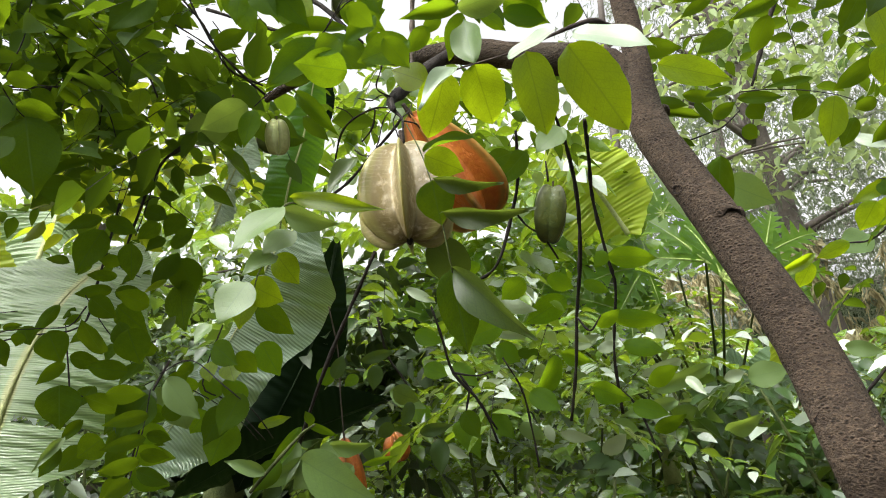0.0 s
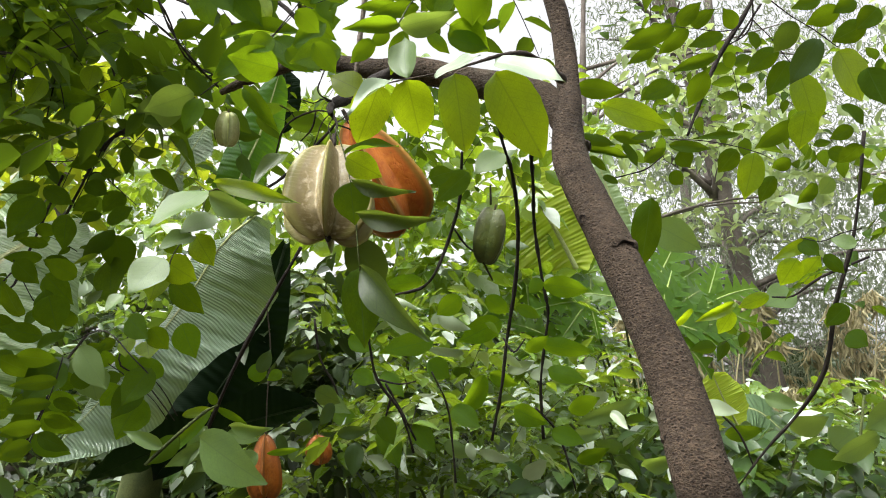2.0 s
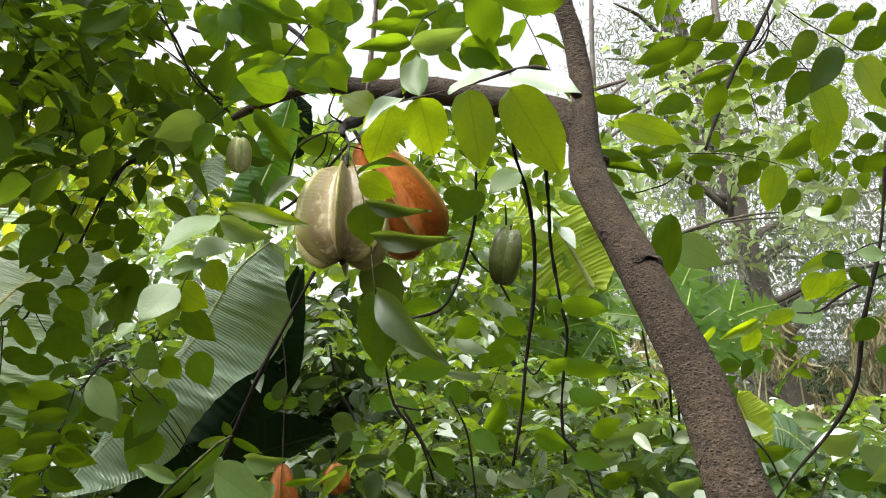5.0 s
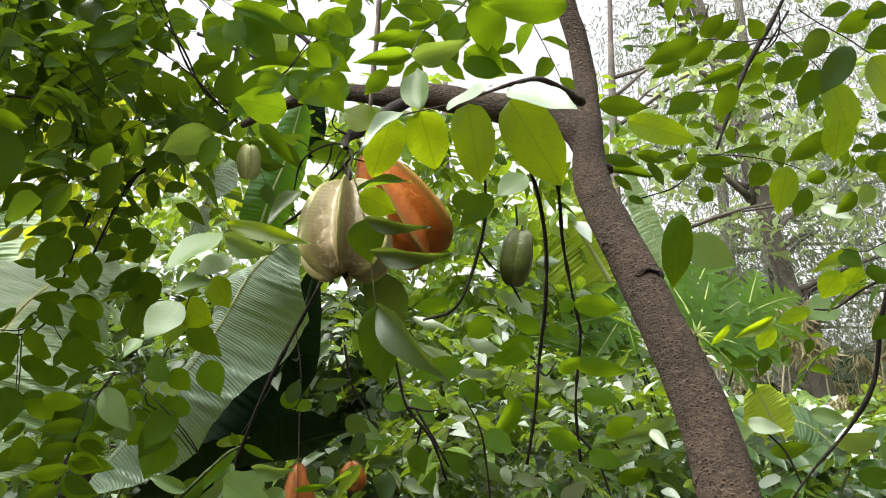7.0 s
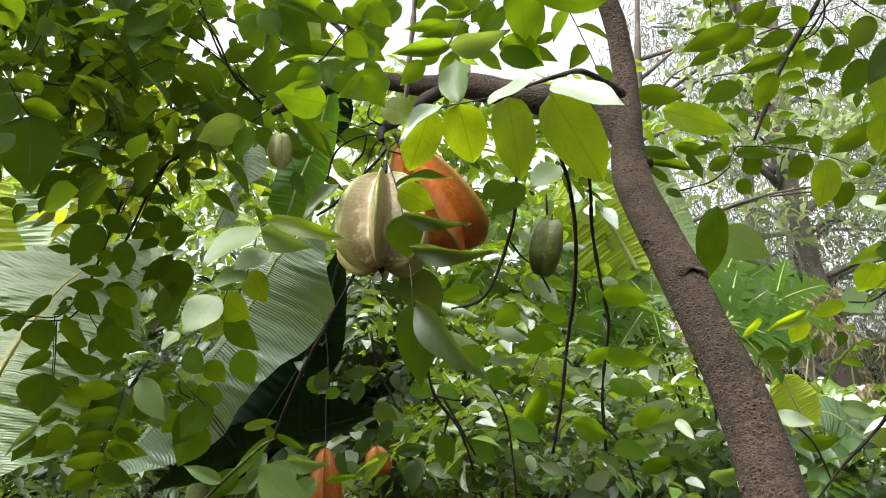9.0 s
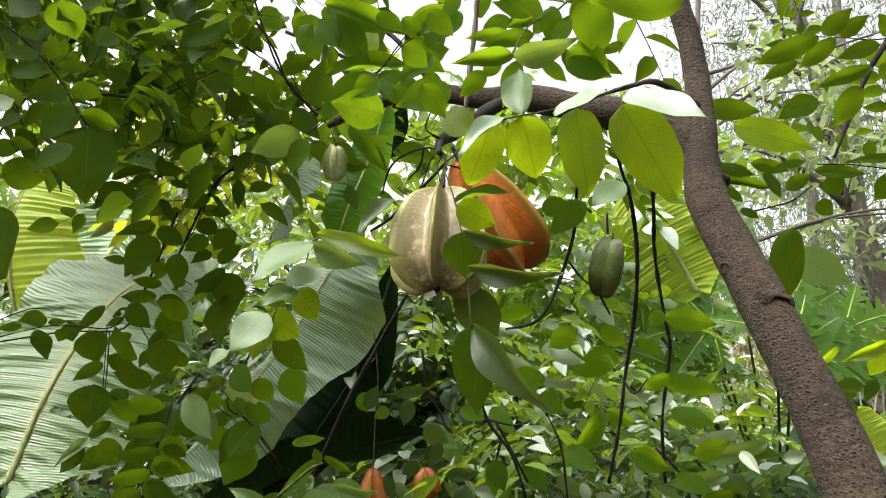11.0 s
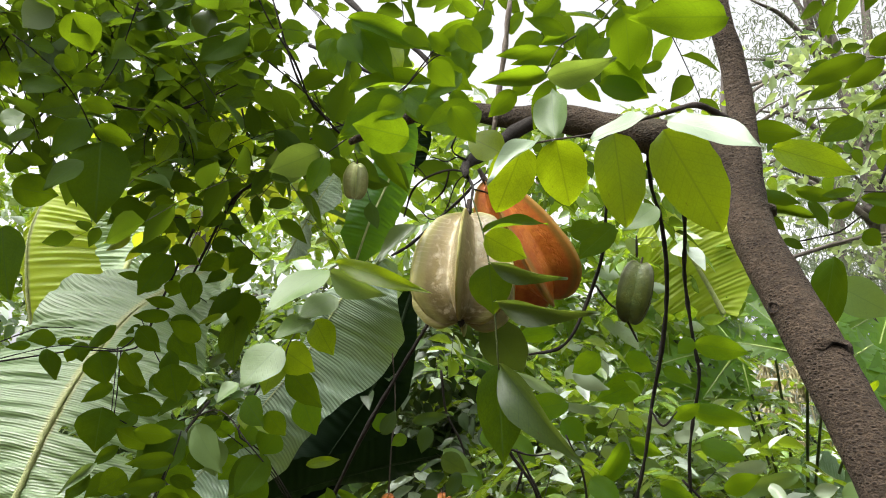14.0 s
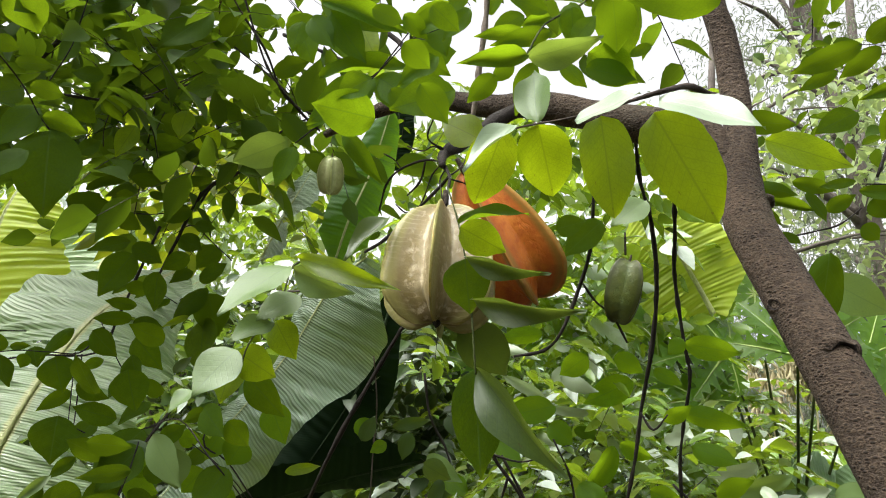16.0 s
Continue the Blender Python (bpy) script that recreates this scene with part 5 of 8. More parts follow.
leaf(lt, (-0.426, 0.925, 1.835), (-0.400, 0.939, 1.832), 0.019, 7, M_LEAF, 2)
leaf(lt, (-0.425, 0.929, 1.878), (-0.456, 0.913, 1.821), 0.047, 0, M_LEAF, 0)
leaf(lt, (-0.402, 0.877, 1.879), (-0.439, 0.853, 1.859), 0.022, 15, M_LEAF, 3)
leaf(lt, (-0.426, 0.875, 1.913), (-0.401, 0.887, 1.895), 0.026, 16, M_LEAF, 2)
leaf(lt, (-0.455, 0.821, 1.909), (-0.385, 0.823, 1.893), 0.035, 16, M_LEAF, 0)
leaf(lt, (-0.469, 0.875, 1.943), (-0.420, 0.886, 1.966), 0.017, -10, M_LEAF, 1)
leaf(lt, (-0.428, 0.872, 1.937), (-0.405, 0.886, 1.932), 0.021, 21, M_LEAF, 1)
leaf(lt, (-0.449, 0.839, 1.964), (-0.431, 0.853, 1.953), 0.021, -22, M_LEAF, 1)
leaf(lt, (-0.451, 0.866, 1.980), (-0.431, 0.868, 1.971), 0.012, -17, M_LEAF, 1)
leaf(lt, (-0.412, 0.872, 1.958), (-0.374, 0.890, 1.958), 0.018, 22, M_LEAF, 0)
leaf(lt, (-0.350, 0.868, 1.950), (-0.310, 0.881, 1.960), 0.014, 23, M_LEAF, 2)
leaf(lt, (-0.358, 0.869, 1.932), (-0.335, 0.877, 1.931), 0.010, -2, M_LEAF, 0)
leaf(lt, (-0.383, 0.866, 1.936), (-0.356, 0.867, 1.929), 0.012, -16, M_LEAF, 0)
leaf(lt, (-0.341, 0.895, 1.925), (-0.372, 0.877, 1.905), 0.020, -24, M_LEAF, 3)
leaf(lt, (-0.343, 0.913, 1.912), (-0.315, 0.913, 1.907), 0.017, -5, M_LEAF, 3)
leaf(lt, (-0.371, 0.934, 1.902), (-0.340, 0.936, 1.885), 0.028, -24, M_LEAF, 3)
leaf(lt, (-0.330, 0.961, 1.898), (-0.348, 0.943, 1.865), 0.031, -10, M_LEAF, 0)
leaf(lt, (-0.391, 0.863, 1.871), (-0.354, 0.869, 1.850), 0.025, -16, M_LEAF, 3)
leaf(lt, (-0.335, 0.891, 1.868), (-0.353, 0.871, 1.847), 0.023, -18, M_LEAF, 2)
leaf(lt, (-0.332, 0.902, 1.850), (-0.354, 0.889, 1.835), 0.020, 16, M_LEAF, 1)
leaf(lt, (-0.380, 0.912, 1.851), (-0.390, 0.926, 1.804), 0.044, 22, M_LEAF, 0)
leaf(lt, (-0.335, 0.953, 1.842), (-0.365, 0.920, 1.795), 0.033, 22, M_LEAF, 2)
leaf(lt, (-0.405, 0.917, 1.788), (-0.368, 0.920, 1.784), 0.022, -13, M_LEAF, 0)
leaf(lt, (-0.337, 0.965, 1.836), (-0.317, 0.963, 1.782), 0.047, -19, M_LEAF, 0)
leaf(lt, (-0.335, 0.931, 1.844), (-0.300, 0.928, 1.867), 0.026, -17, M_LEAF, 3)
leaf(lt, (-0.341, 0.927, 1.800), (-0.367, 0.914, 1.784), 0.009, -2, M_HERO, 0)
leaf(lt, (-0.402, 0.920, 1.750), (-0.388, 0.921, 1.708), 0.035, 21, M_LEAF, 1)
leaf(lt, (-0.417, 0.950, 1.776), (-0.378, 0.948, 1.737), 0.035, -13, M_LEAF, 1)
leaf(lt, (-0.354, 0.901, 1.764), (-0.380, 0.866, 1.778), 0.027, 16, M_LEAF, 0)
leaf(lt, (-0.336, 0.964, 1.804), (-0.329, 0.941, 1.734), 0.052, 20, M_LEAF, 0)
leaf(lt, (-0.467, 0.899, 1.777), (-0.488, 0.875, 1.742), 0.017, -7, M_LEAF, 2)
leaf(lt, (-0.446, 0.913, 1.762), (-0.466, 0.905, 1.751), 0.012, 3, M_LEAF, 0)
piece("twig", tube("twig", [(-0.5510, 0.8170, 1.7210, 0.0007), (-0.5290, 0.8320, 1.7320, 0.0007), (-0.5090, 0.8570, 1.7430, 0.0007), (-0.4780, 0.8770, 1.7450, 0.0007), (-0.4510, 0.8930, 1.7470, 0.0008), (-0.4330, 0.9000, 1.7710, 0.0009)], M_TWIG, sides=6, rough=0.22), tree)
piece("twig", tube("twig", [(-0.5470, 0.8060, 1.7390, 0.0007), (-0.5300, 0.8170, 1.7510, 0.0007), (-0.5200, 0.8350, 1.7610, 0.0007), (-0.4930, 0.8530, 1.7650, 0.0007)], M_TWIG, sides=6, rough=0.22), tree)
piece("twig", tube("twig", [(-0.4550, 0.8910, 1.7480, 0.0007), (-0.4540, 0.8940, 1.7170, 0.0007), (-0.4530, 0.8960, 1.6900, 0.0007), (-0.4520, 0.8980, 1.6610, 0.0007)], M_TWIG, sides=6, rough=0.22), tree)
lt4 = piece("twig", tube("twig", [(-0.4340, 0.8980, 1.7850, 0.0007), (-0.4210, 0.9210, 1.7460, 0.0007), (-0.4030, 0.9330, 1.7160, 0.0007), (-0.3900, 0.9530, 1.6810, 0.0007)], M_TWIG, sides=6, rough=0.22), tree)
piece("twig", tube("twig", [(-0.4520, 0.9090, 1.6630, 0.0007), (-0.4280, 0.9230, 1.6530, 0.0007), (-0.4010, 0.9480, 1.6600, 0.0007), (-0.3740, 0.9600, 1.6730, 0.0007)], M_TWIG, sides=6, rough=0.22), tree)
piece("twig", tube("twig", [(-0.3810, 0.9230, 1.6370, 0.0007), (-0.3910, 0.9170, 1.6030, 0.0007), (-0.4000, 0.9100, 1.5720, 0.0007)], M_TWIG, sides=6, rough=0.22), tree)
piece("twig", tube("twig", [(-0.3120, 0.8780, 1.6620, 0.0007), (-0.2720, 0.8930, 1.6330, 0.0007), (-0.2450, 0.9020, 1.6080, 0.0007), (-0.2260, 0.9060, 1.5830, 0.0007)], M_TWIG, sides=6, rough=0.22), tree)
piece("twig", tube("twig", [(-0.3460, 0.9210, 1.9580, 0.0009), (-0.3580, 0.9260, 1.9270, 0.0008), (-0.3700, 0.9290, 1.8960, 0.0007), (-0.3830, 0.9310, 1.8650, 0.0007)], M_TWIG, sides=6, rough=0.22), tree)
piece("twig", tube("twig", [(-0.4250, 0.8940, 1.9210, 0.0007), (-0.4000, 0.9070, 1.9230, 0.0007), (-0.3770, 0.9160, 1.9300, 0.0007), (-0.3640, 0.9180, 1.9400, 0.0007)], M_TWIG, sides=6, rough=0.22), tree)
piece("twig", tube("twig", [(-0.3740, 0.9250, 1.9030, 0.0007), (-0.3540, 0.9300, 1.9170, 0.0007), (-0.3340, 0.9440, 1.9010, 0.0007), (-0.3090, 0.9590, 1.8790, 0.0007)], M_TWIG, sides=6, rough=0.22), tree)
leaf(lt4, (-0.463, 0.893, 1.675), (-0.461, 0.887, 1.622), 0.052, -18, M_LEAF, 1)
leaf(lt4, (-0.365, 0.904, 1.664), (-0.387, 0.847, 1.614), 0.038, -5, M_LEAF, 0)
leaf(lt4, (-0.439, 0.904, 1.630), (-0.466, 0.896, 1.606), 0.016, 0, M_LEAF, 1)
leaf(lt4, (-0.358, 0.928, 1.662), (-0.330, 0.950, 1.609), 0.046, 8, M_PALE, 1)
leaf(lt4, (-0.261, 0.897, 1.628), (-0.277, 0.861, 1.587), 0.035, -16, M_LEAF, 0)
leaf(lt4, (-0.308, 0.955, 1.644), (-0.326, 0.939, 1.626), 0.021, 4, M_LEAF, 0)
leaf(lt4, (-0.242, 0.851, 1.676), (-0.234, 0.843, 1.653), 0.029, -18, M_HERO, 3)
leaf(lt4, (-0.271, 0.872, 1.682), (-0.271, 0.863, 1.658), 0.027, 22, M_HERO, 0)
leaf(lt4, (-0.332, 0.992, 1.693), (-0.352, 0.975, 1.674), 0.018, -17, M_LEAF, 3)
leaf(lt4, (-0.395, 0.923, 1.606), (-0.355, 0.946, 1.589), 0.020, -3, M_LEAF, 3)
leaf(lt4, (-0.433, 0.891, 1.598), (-0.450, 0.868, 1.573), 0.027, -18, M_LEAF, 0)
leaf(lt4, (-0.383, 0.890, 1.595), (-0.401, 0.879, 1.572), 0.023, -16, M_LEAF, 2)
leaf(lt4, (-0.377, 0.925, 1.584), (-0.343, 0.949, 1.568), 0.027, 16, M_LEAF, 0)
leaf(lt4, (-0.415, 0.915, 1.625), (-0.374, 0.915, 1.594), 0.033, 4, M_LEAF, 0)
leaf(lt4, (-0.445, 0.871, 1.611), (-0.460, 0.833, 1.580), 0.012, -16, M_PALE, 1)
leaf(lt4, (-0.437, 0.927, 1.672), (-0.449, 0.904, 1.643), 0.025, 1, M_LEAF, 3)
leaf(lt4, (-0.375, 0.929, 1.696), (-0.391, 0.896, 1.666), 0.025, 23, M_LEAF, 3)
leaf(lt4, (-0.444, 0.861, 1.599), (-0.467, 0.852, 1.570), 0.024, 2, M_LEAF, 1)
leaf(lt4, (-0.352, 0.908, 1.702), (-0.367, 0.888, 1.720), 0.024, -12, M_LEAF, 0)
leaf(lt4, (-0.342, 0.909, 1.730), (-0.326, 0.917, 1.750), 0.013, 7, M_SAGE, 0)
piece("twig", tube("twig", [(-0.4992, 0.9762, 1.7543, 0.0009), (-0.4973, 0.9801, 1.7053, 0.0009), (-0.4962, 0.9816, 1.6644, 0.0007)], M_TWIG, sides=6, rough=0.22), tree)
piece("twig", tube("twig", [(-0.5815, 0.9741, 2.1191, 0.0013), (-0.5307, 0.9812, 2.1155, 0.0016), (-0.4796, 1.0013, 2.1296, 0.0014)], M_TWIG, sides=6, rough=0.22), tree)
rt = piece("branch", tube("branch", [(0.6847, 1.0006, 2.3175, 0.0033), (0.6455, 1.0204, 2.2455, 0.0038), (0.6066, 1.0378, 2.1826, 0.0038), (0.5699, 1.0426, 2.1035, 0.0033), (0.5411, 1.0422, 2.0390, 0.0018)], M_TWIG, sides=7, rough=0.22), tree)
piece("twig", tube("twig", [(0.6791, 1.0127, 2.2720, 0.0019), (0.6499, 1.0251, 2.2272, 0.0019), (0.6354, 1.0301, 2.2093, 0.0014)], M_TWIG, sides=6, rough=0.22), tree)
leaf(rt, (0.412, 1.078, 2.108), (0.512, 1.039, 2.053), 0.050, 15, M_HERO, 0)
leaf(rt, (0.339, 0.979, 2.091), (0.411, 0.963, 2.076), 0.033, 25, M_LEAF, 0)
leaf(rt, (0.530, 1.051, 2.139), (0.468, 1.044, 2.106), 0.038, 10, M_LEAF, 0)
rt2 = piece("branch", tube("branch", [(0.9768, 1.2104, 2.1302, 0.0032), (0.9623, 1.2596, 1.9441, 0.0037), (0.9375, 1.3140, 1.8023, 0.0043), (0.9338, 1.3717, 1.6783, 0.0044), (0.9061, 1.4363, 1.5939, 0.0040), (0.8451, 1.4743, 1.5179, 0.0029), (0.7982, 1.5211, 1.4389, 0.0023)], M_TWIG, sides=7, rough=0.22), tree)
lt5 = piece("twig", tube("twig", [(-0.3120, 0.7940, 1.6520, 0.0007), (-0.3180, 0.7930, 1.6190, 0.0007), (-0.3260, 0.7900, 1.5870, 0.0007), (-0.3360, 0.7840, 1.5470, 0.0007)], M_TWIG, sides=6, rough=0.22), tree)
leaf(lt5, (-0.321, 0.803, 1.604), (-0.297, 0.815, 1.596), 0.015, -20, M_LEAF, 0)
leaf(lt5, (-0.328, 0.802, 1.585), (-0.302, 0.820, 1.576), 0.016, -9, M_LEAF, 0)
leaf(lt5, (-0.323, 0.780, 1.568), (-0.288, 0.776, 1.551), 0.019, 0, M_LEAF, 0)
leaf(lt5, (-0.312, 0.788, 1.625), (-0.341, 0.747, 1.618), 0.017, 4, M_LEAF, 0)
leaf(lt5, (-0.307, 0.767, 1.601), (-0.344, 0.743, 1.593), 0.016, -3, M_LEAF, 0)
leaf(lt5, (-0.315, 0.769, 1.578), (-0.340, 0.734, 1.572), 0.019, -21, M_LEAF, 0)
leaf(lt5, (-0.325, 0.773, 1.559), (-0.342, 0.745, 1.547), 0.019, -4, M_LEAF, 3)
leaf(lt5, (-0.342, 0.752, 1.650), (-0.309, 0.780, 1.645), 0.022, 7, M_LEAF, 0)
leaf(lt5, (-0.329, 0.777, 1.672), (-0.370, 0.764, 1.681), 0.023, 2, M_LEAF, 0)
leaf(lt5, (-0.339, 0.801, 1.722), (-0.329, 0.807, 1.681), 0.044, 2, M_LEAF, 0)
leaf(lt5, (-0.321, 0.818, 1.647), (-0.350, 0.792, 1.604), 0.044, 4, M_LEAF, 1)
leaf(lt5, (-0.359, 0.784, 1.695), (-0.367, 0.747, 1.727), 0.033, -23, M_LEAF, 0)
leaf(lt5, (-0.351, 0.807, 1.635), (-0.369, 0.771, 1.646), 0.024, 9, M_LEAF, 2)
leaf(lt5, (-0.367, 0.799, 1.605), (-0.385, 0.781, 1.588), 0.032, -15, M_LEAF, 0)
leaf(lt5, (-0.291, 0.772, 1.621), (-0.265, 0.771, 1.632), 0.022, 8, M_LEAF, 0)
leaf(lt5, (-0.308, 0.830, 1.654), (-0.280, 0.828, 1.670), 0.020, 3, M_LEAF, 3)
leaf(lt5, (-0.369, 0.776, 1.757), (-0.344, 0.782, 1.732), 0.026, 1, M_LEAF, 0)
rt3 = piece("twig", tube("twig", [(1.0488, 1.3505, 1.9089, 0.0028), (0.9705, 1.4029, 1.8750, 0.0029), (0.9345, 1.4538, 1.8434, 0.0024), (0.9084, 1.4951, 1.8475, 0.0018)], M_TWIG, sides=6, rough=0.22), tree)
rt10 = piece("twig", tube("twig", [(0.954, 1.057, 1.777, 0.0012), (0.928, 1.082, 1.742, 0.0010), (0.906, 1.103, 1.707, 0.0008)], M_TWIG, sides=6, rough=0.22), tree)
leaf(rt10, (0.915, 0.941, 2.063), (0.868, 0.982, 2.060), 0.037, -20, M_LEAF, 0)
leaf(rt10, (0.878, 0.989, 2.029), (0.929, 0.986, 1.977), 0.046, -9, M_LEAF, 0)
leaf(rt10, (0.890, 0.980, 1.957), (0.900, 0.950, 1.896), 0.045, 0, M_LEAF, 0)
leaf(rt10, (0.905, 0.863, 2.171), (0.857, 0.879, 2.149), 0.050, 4, M_LEAF, 0)
leaf(rt10, (0.909, 0.875, 2.092), (0.881, 0.902, 2.077), 0.056, -3, M_LEAF, 0)
leaf(rt10, (0.938, 0.891, 2.026), (0.891, 0.908, 2.004), 0.060, -21, M_LEAF, 0)
leaf(rt10, (0.873, 0.866, 2.191), (0.842, 0.879, 2.168), 0.038, -4, M_LEAF, 3)
leaf(rt10, (0.915, 0.935, 1.969), (0.955, 0.935, 1.924), 0.052, 7, M_LEAF, 0)
leaf(rt10, (0.874, 1.053, 1.724), (0.925, 1.028, 1.735), 0.029, 2, M_PALE, 0)
leaf(rt10, (0.904, 1.074, 1.694), (0.929, 1.052, 1.655), 0.039, 2, M_LEAF, 0)
leaf(rt10, (0.887, 1.092, 1.603), (0.830, 1.113, 1.559), 0.058, 4, M_PALE, 1)
leaf(rt10, (0.846, 1.109, 1.554), (0.764, 1.105, 1.511), 0.050, -23, M_PALE, 0)
leaf(rt10, (0.863, 1.107, 1.478), (0.887, 1.037, 1.525), 0.059, 9, M_PALE, 2)
leaf(rt10, (0.949, 1.048, 1.610), (0.900, 1.068, 1.576), 0.060, -15, M_LEAF, 0)
leaf(rt10, (0.795, 1.079, 1.714), (0.811, 1.054, 1.693), 0.038, 8, M_LEAF, 0)
leaf(rt10, (0.918, 1.035, 1.887), (0.887, 1.044, 1.841), 0.040, 3, M_LEAF, 3)
leaf(rt10, (0.951, 1.007, 1.852), (0.912, 1.025, 1.808), 0.046, 1, M_LEAF, 0)
leaf(rt10, (0.850, 0.997, 1.943), (0.828, 1.014, 1.914), 0.031, 22, M_LEAF, 0)
leaf(rt10, (0.941, 0.986, 1.729), (0.916, 1.010, 1.696), 0.045, -7, M_LEAF, 0)
leaf(rt10, (0.887, 1.041, 1.619), (0.923, 1.019, 1.592), 0.047, -17, M_PALE, 0)
rt4 = piece("twig", tube("twig", [(0.583, 0.907, 2.159, 0.0010), (0.551, 0.922, 2.162, 0.0009), (0.521, 0.931, 2.171, 0.0007), (0.487, 0.942, 2.180, 0.0006)], M_TWIG, sides=6, rough=0.22), tree)
piece("twig", tube("twig", [(0.588, 0.881, 2.195, 0.0012), (0.593, 0.896, 2.167, 0.0013), (0.586, 0.911, 2.150, 0.0013), (0.568, 0.925, 2.142, 0.0014)], M_TWIG, sides=6, rough=0.22), tree)
leaf(rt4, (0.494, 0.948, 2.184), (0.418, 0.992, 2.164), 0.033, -20, M_LEAF, 0)
leaf(rt4, (0.515, 0.945, 2.178), (0.478, 0.986, 2.154), 0.027, -9, M_LEAF, 0)
leaf(rt4, (0.491, 0.930, 2.176), (0.509, 0.886, 2.187), 0.028, 0, M_LEAF, 0)
leaf(rt4, (0.511, 0.927, 2.172), (0.531, 0.889, 2.179), 0.024, 4, M_LEAF, 0)
leaf(rt4, (0.547, 0.899, 2.142), (0.500, 0.921, 2.135), 0.024, -3, M_LEAF, 0)
leaf(rt4, (0.563, 0.893, 2.151), (0.539, 0.875, 2.172), 0.025, -21, M_LEAF, 0)
leaf(rt4, (0.549, 0.927, 2.124), (0.472, 0.937, 2.097), 0.022, -4, M_LEAF, 3)
leaf(rt4, (0.532, 0.936, 2.101), (0.518, 0.978, 2.059), 0.034, 7, M_LEAF, 0)
leaf(rt4, (0.562, 0.927, 2.129), (0.577, 0.937, 2.108), 0.024, 2, M_LEAF, 0)
leaf(rt4, (0.478, 0.985, 2.166), (0.433, 1.005, 2.148), 0.021, 2, M_LEAF, 0)
leaf(rt4, (0.465, 0.980, 2.184), (0.434, 0.979, 2.193), 0.019, 4, M_LEAF, 1)
rt5 = piece("twig", tube("twig", [(0.570, 0.858, 2.145, 0.0009), (0.596, 0.860, 2.117, 0.0008), (0.614, 0.863, 2.093, 0.0007), (0.628, 0.864, 2.075, 0.0006)], M_TWIG, sides=6, rough=0.22), tree)
rt6 = piece("twig", tube("twig", [(0.567, 0.799, 2.136, 0.0010), (0.591, 0.798, 2.114, 0.0009), (0.619, 0.794, 2.091, 0.0009), (0.647, 0.791, 2.064, 0.0008)], M_TWIG, sides=6, rough=0.22), tree)
leaf(rt5, (0.567, 0.855, 2.123), (0.570, 0.853, 2.094), 0.029, -23, M_LEAF, 0)
leaf(rt5, (0.605, 0.861, 2.100), (0.562, 0.867, 2.070), 0.031, 9, M_LEAF, 2)
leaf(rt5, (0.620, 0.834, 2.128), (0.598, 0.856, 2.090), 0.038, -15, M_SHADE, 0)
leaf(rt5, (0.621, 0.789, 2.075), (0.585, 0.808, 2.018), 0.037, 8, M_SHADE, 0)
leaf(rt5, (0.622, 0.865, 2.083), (0.590, 0.881, 2.032), 0.035, 3, M_LEAF, 3)
leaf(rt5, (0.632, 0.860, 2.060), (0.650, 0.859, 1.979), 0.054, 1, M_HERO, 0)
leaf(rt5, (0.622, 0.840, 1.995), (0.615, 0.856, 1.943), 0.040, 22, M_HERO, 0)
leaf(rt5, (0.617, 0.854, 1.985), (0.571, 0.893, 1.956), 0.028, -7, M_LEAF, 0)
leaf(rt6, (0.639, 0.781, 2.054), (0.679, 0.794, 1.989), 0.075, -17, M_HERO, 0)
leaf(rt6, (0.691, 0.791, 2.101), (0.652, 0.801, 2.082), 0.033, -2, M_LEAF, 2)
leaf(rt6, (0.642, 0.770, 2.109), (0.605, 0.788, 2.095), 0.029, -18, M_LEAF, 0)
leaf(rt6, (0.633, 0.792, 2.136), (0.598, 0.807, 2.130), 0.021, 3, M_LEAF, 3)
leaf(rt6, (0.658, 0.758, 2.017), (0.674, 0.759, 1.964), 0.054, -3, M_LEAF, 3)
leaf(rt6, (0.658, 0.759, 2.114), (0.630, 0.765, 2.101), 0.024, 3, M_LEAF, 1)
leaf(rt6, (0.672, 0.740, 2.093), (0.646, 0.748, 2.066), 0.031, 7, M_LEAF, 1)
leaf(rt6, (0.678, 0.845, 2.006), (0.705, 0.835, 1.976), 0.031, -23, M_LEAF, 1)
leaf(rt6, (0.695, 0.851, 1.975), (0.671, 0.871, 1.967), 0.023, 11, M_LEAF, 0)
leaf(rt6, (0.683, 0.824, 1.939), (0.667, 0.852, 1.919), 0.028, -9, M_LEAF, 2)
leaf(rt6, (0.672, 0.877, 1.953), (0.696, 0.865, 1.931), 0.025, 21, M_LEAF, 0)
rt7 = piece("twig", tube("twig", [(0.464, 0.931, 1.985, 0.0008), (0.501, 0.917, 1.979, 0.0008), (0.542, 0.902, 1.966, 0.0007), (0.575, 0.891, 1.951, 0.0006), (0.591, 0.886, 1.940, 0.0006)], M_TWIG, sides=6, rough=0.22), tree)
leaf(rt7, (0.555, 0.866, 1.941), (0.539, 0.872, 1.875), 0.041, 2, M_HERO, 0)
leaf(rt7, (0.468, 0.948, 1.983), (0.524, 0.926, 1.969), 0.019, 9, M_LEAF, 3)
leaf(rt7, (0.482, 0.944, 1.972), (0.498, 0.949, 1.948), 0.030, 18, M_LEAF, 3)
leaf(rt7, (0.557, 0.916, 1.965), (0.538, 0.946, 1.938), 0.031, 16, M_LEAF, 2)
leaf(rt7, (0.564, 0.916, 1.989), (0.500, 0.931, 1.990), 0.013, 8, M_LEAF, 0)
leaf(rt7, (0.429, 0.952, 1.958), (0.459, 0.937, 1.974), 0.021, 8, M_LEAF, 3)
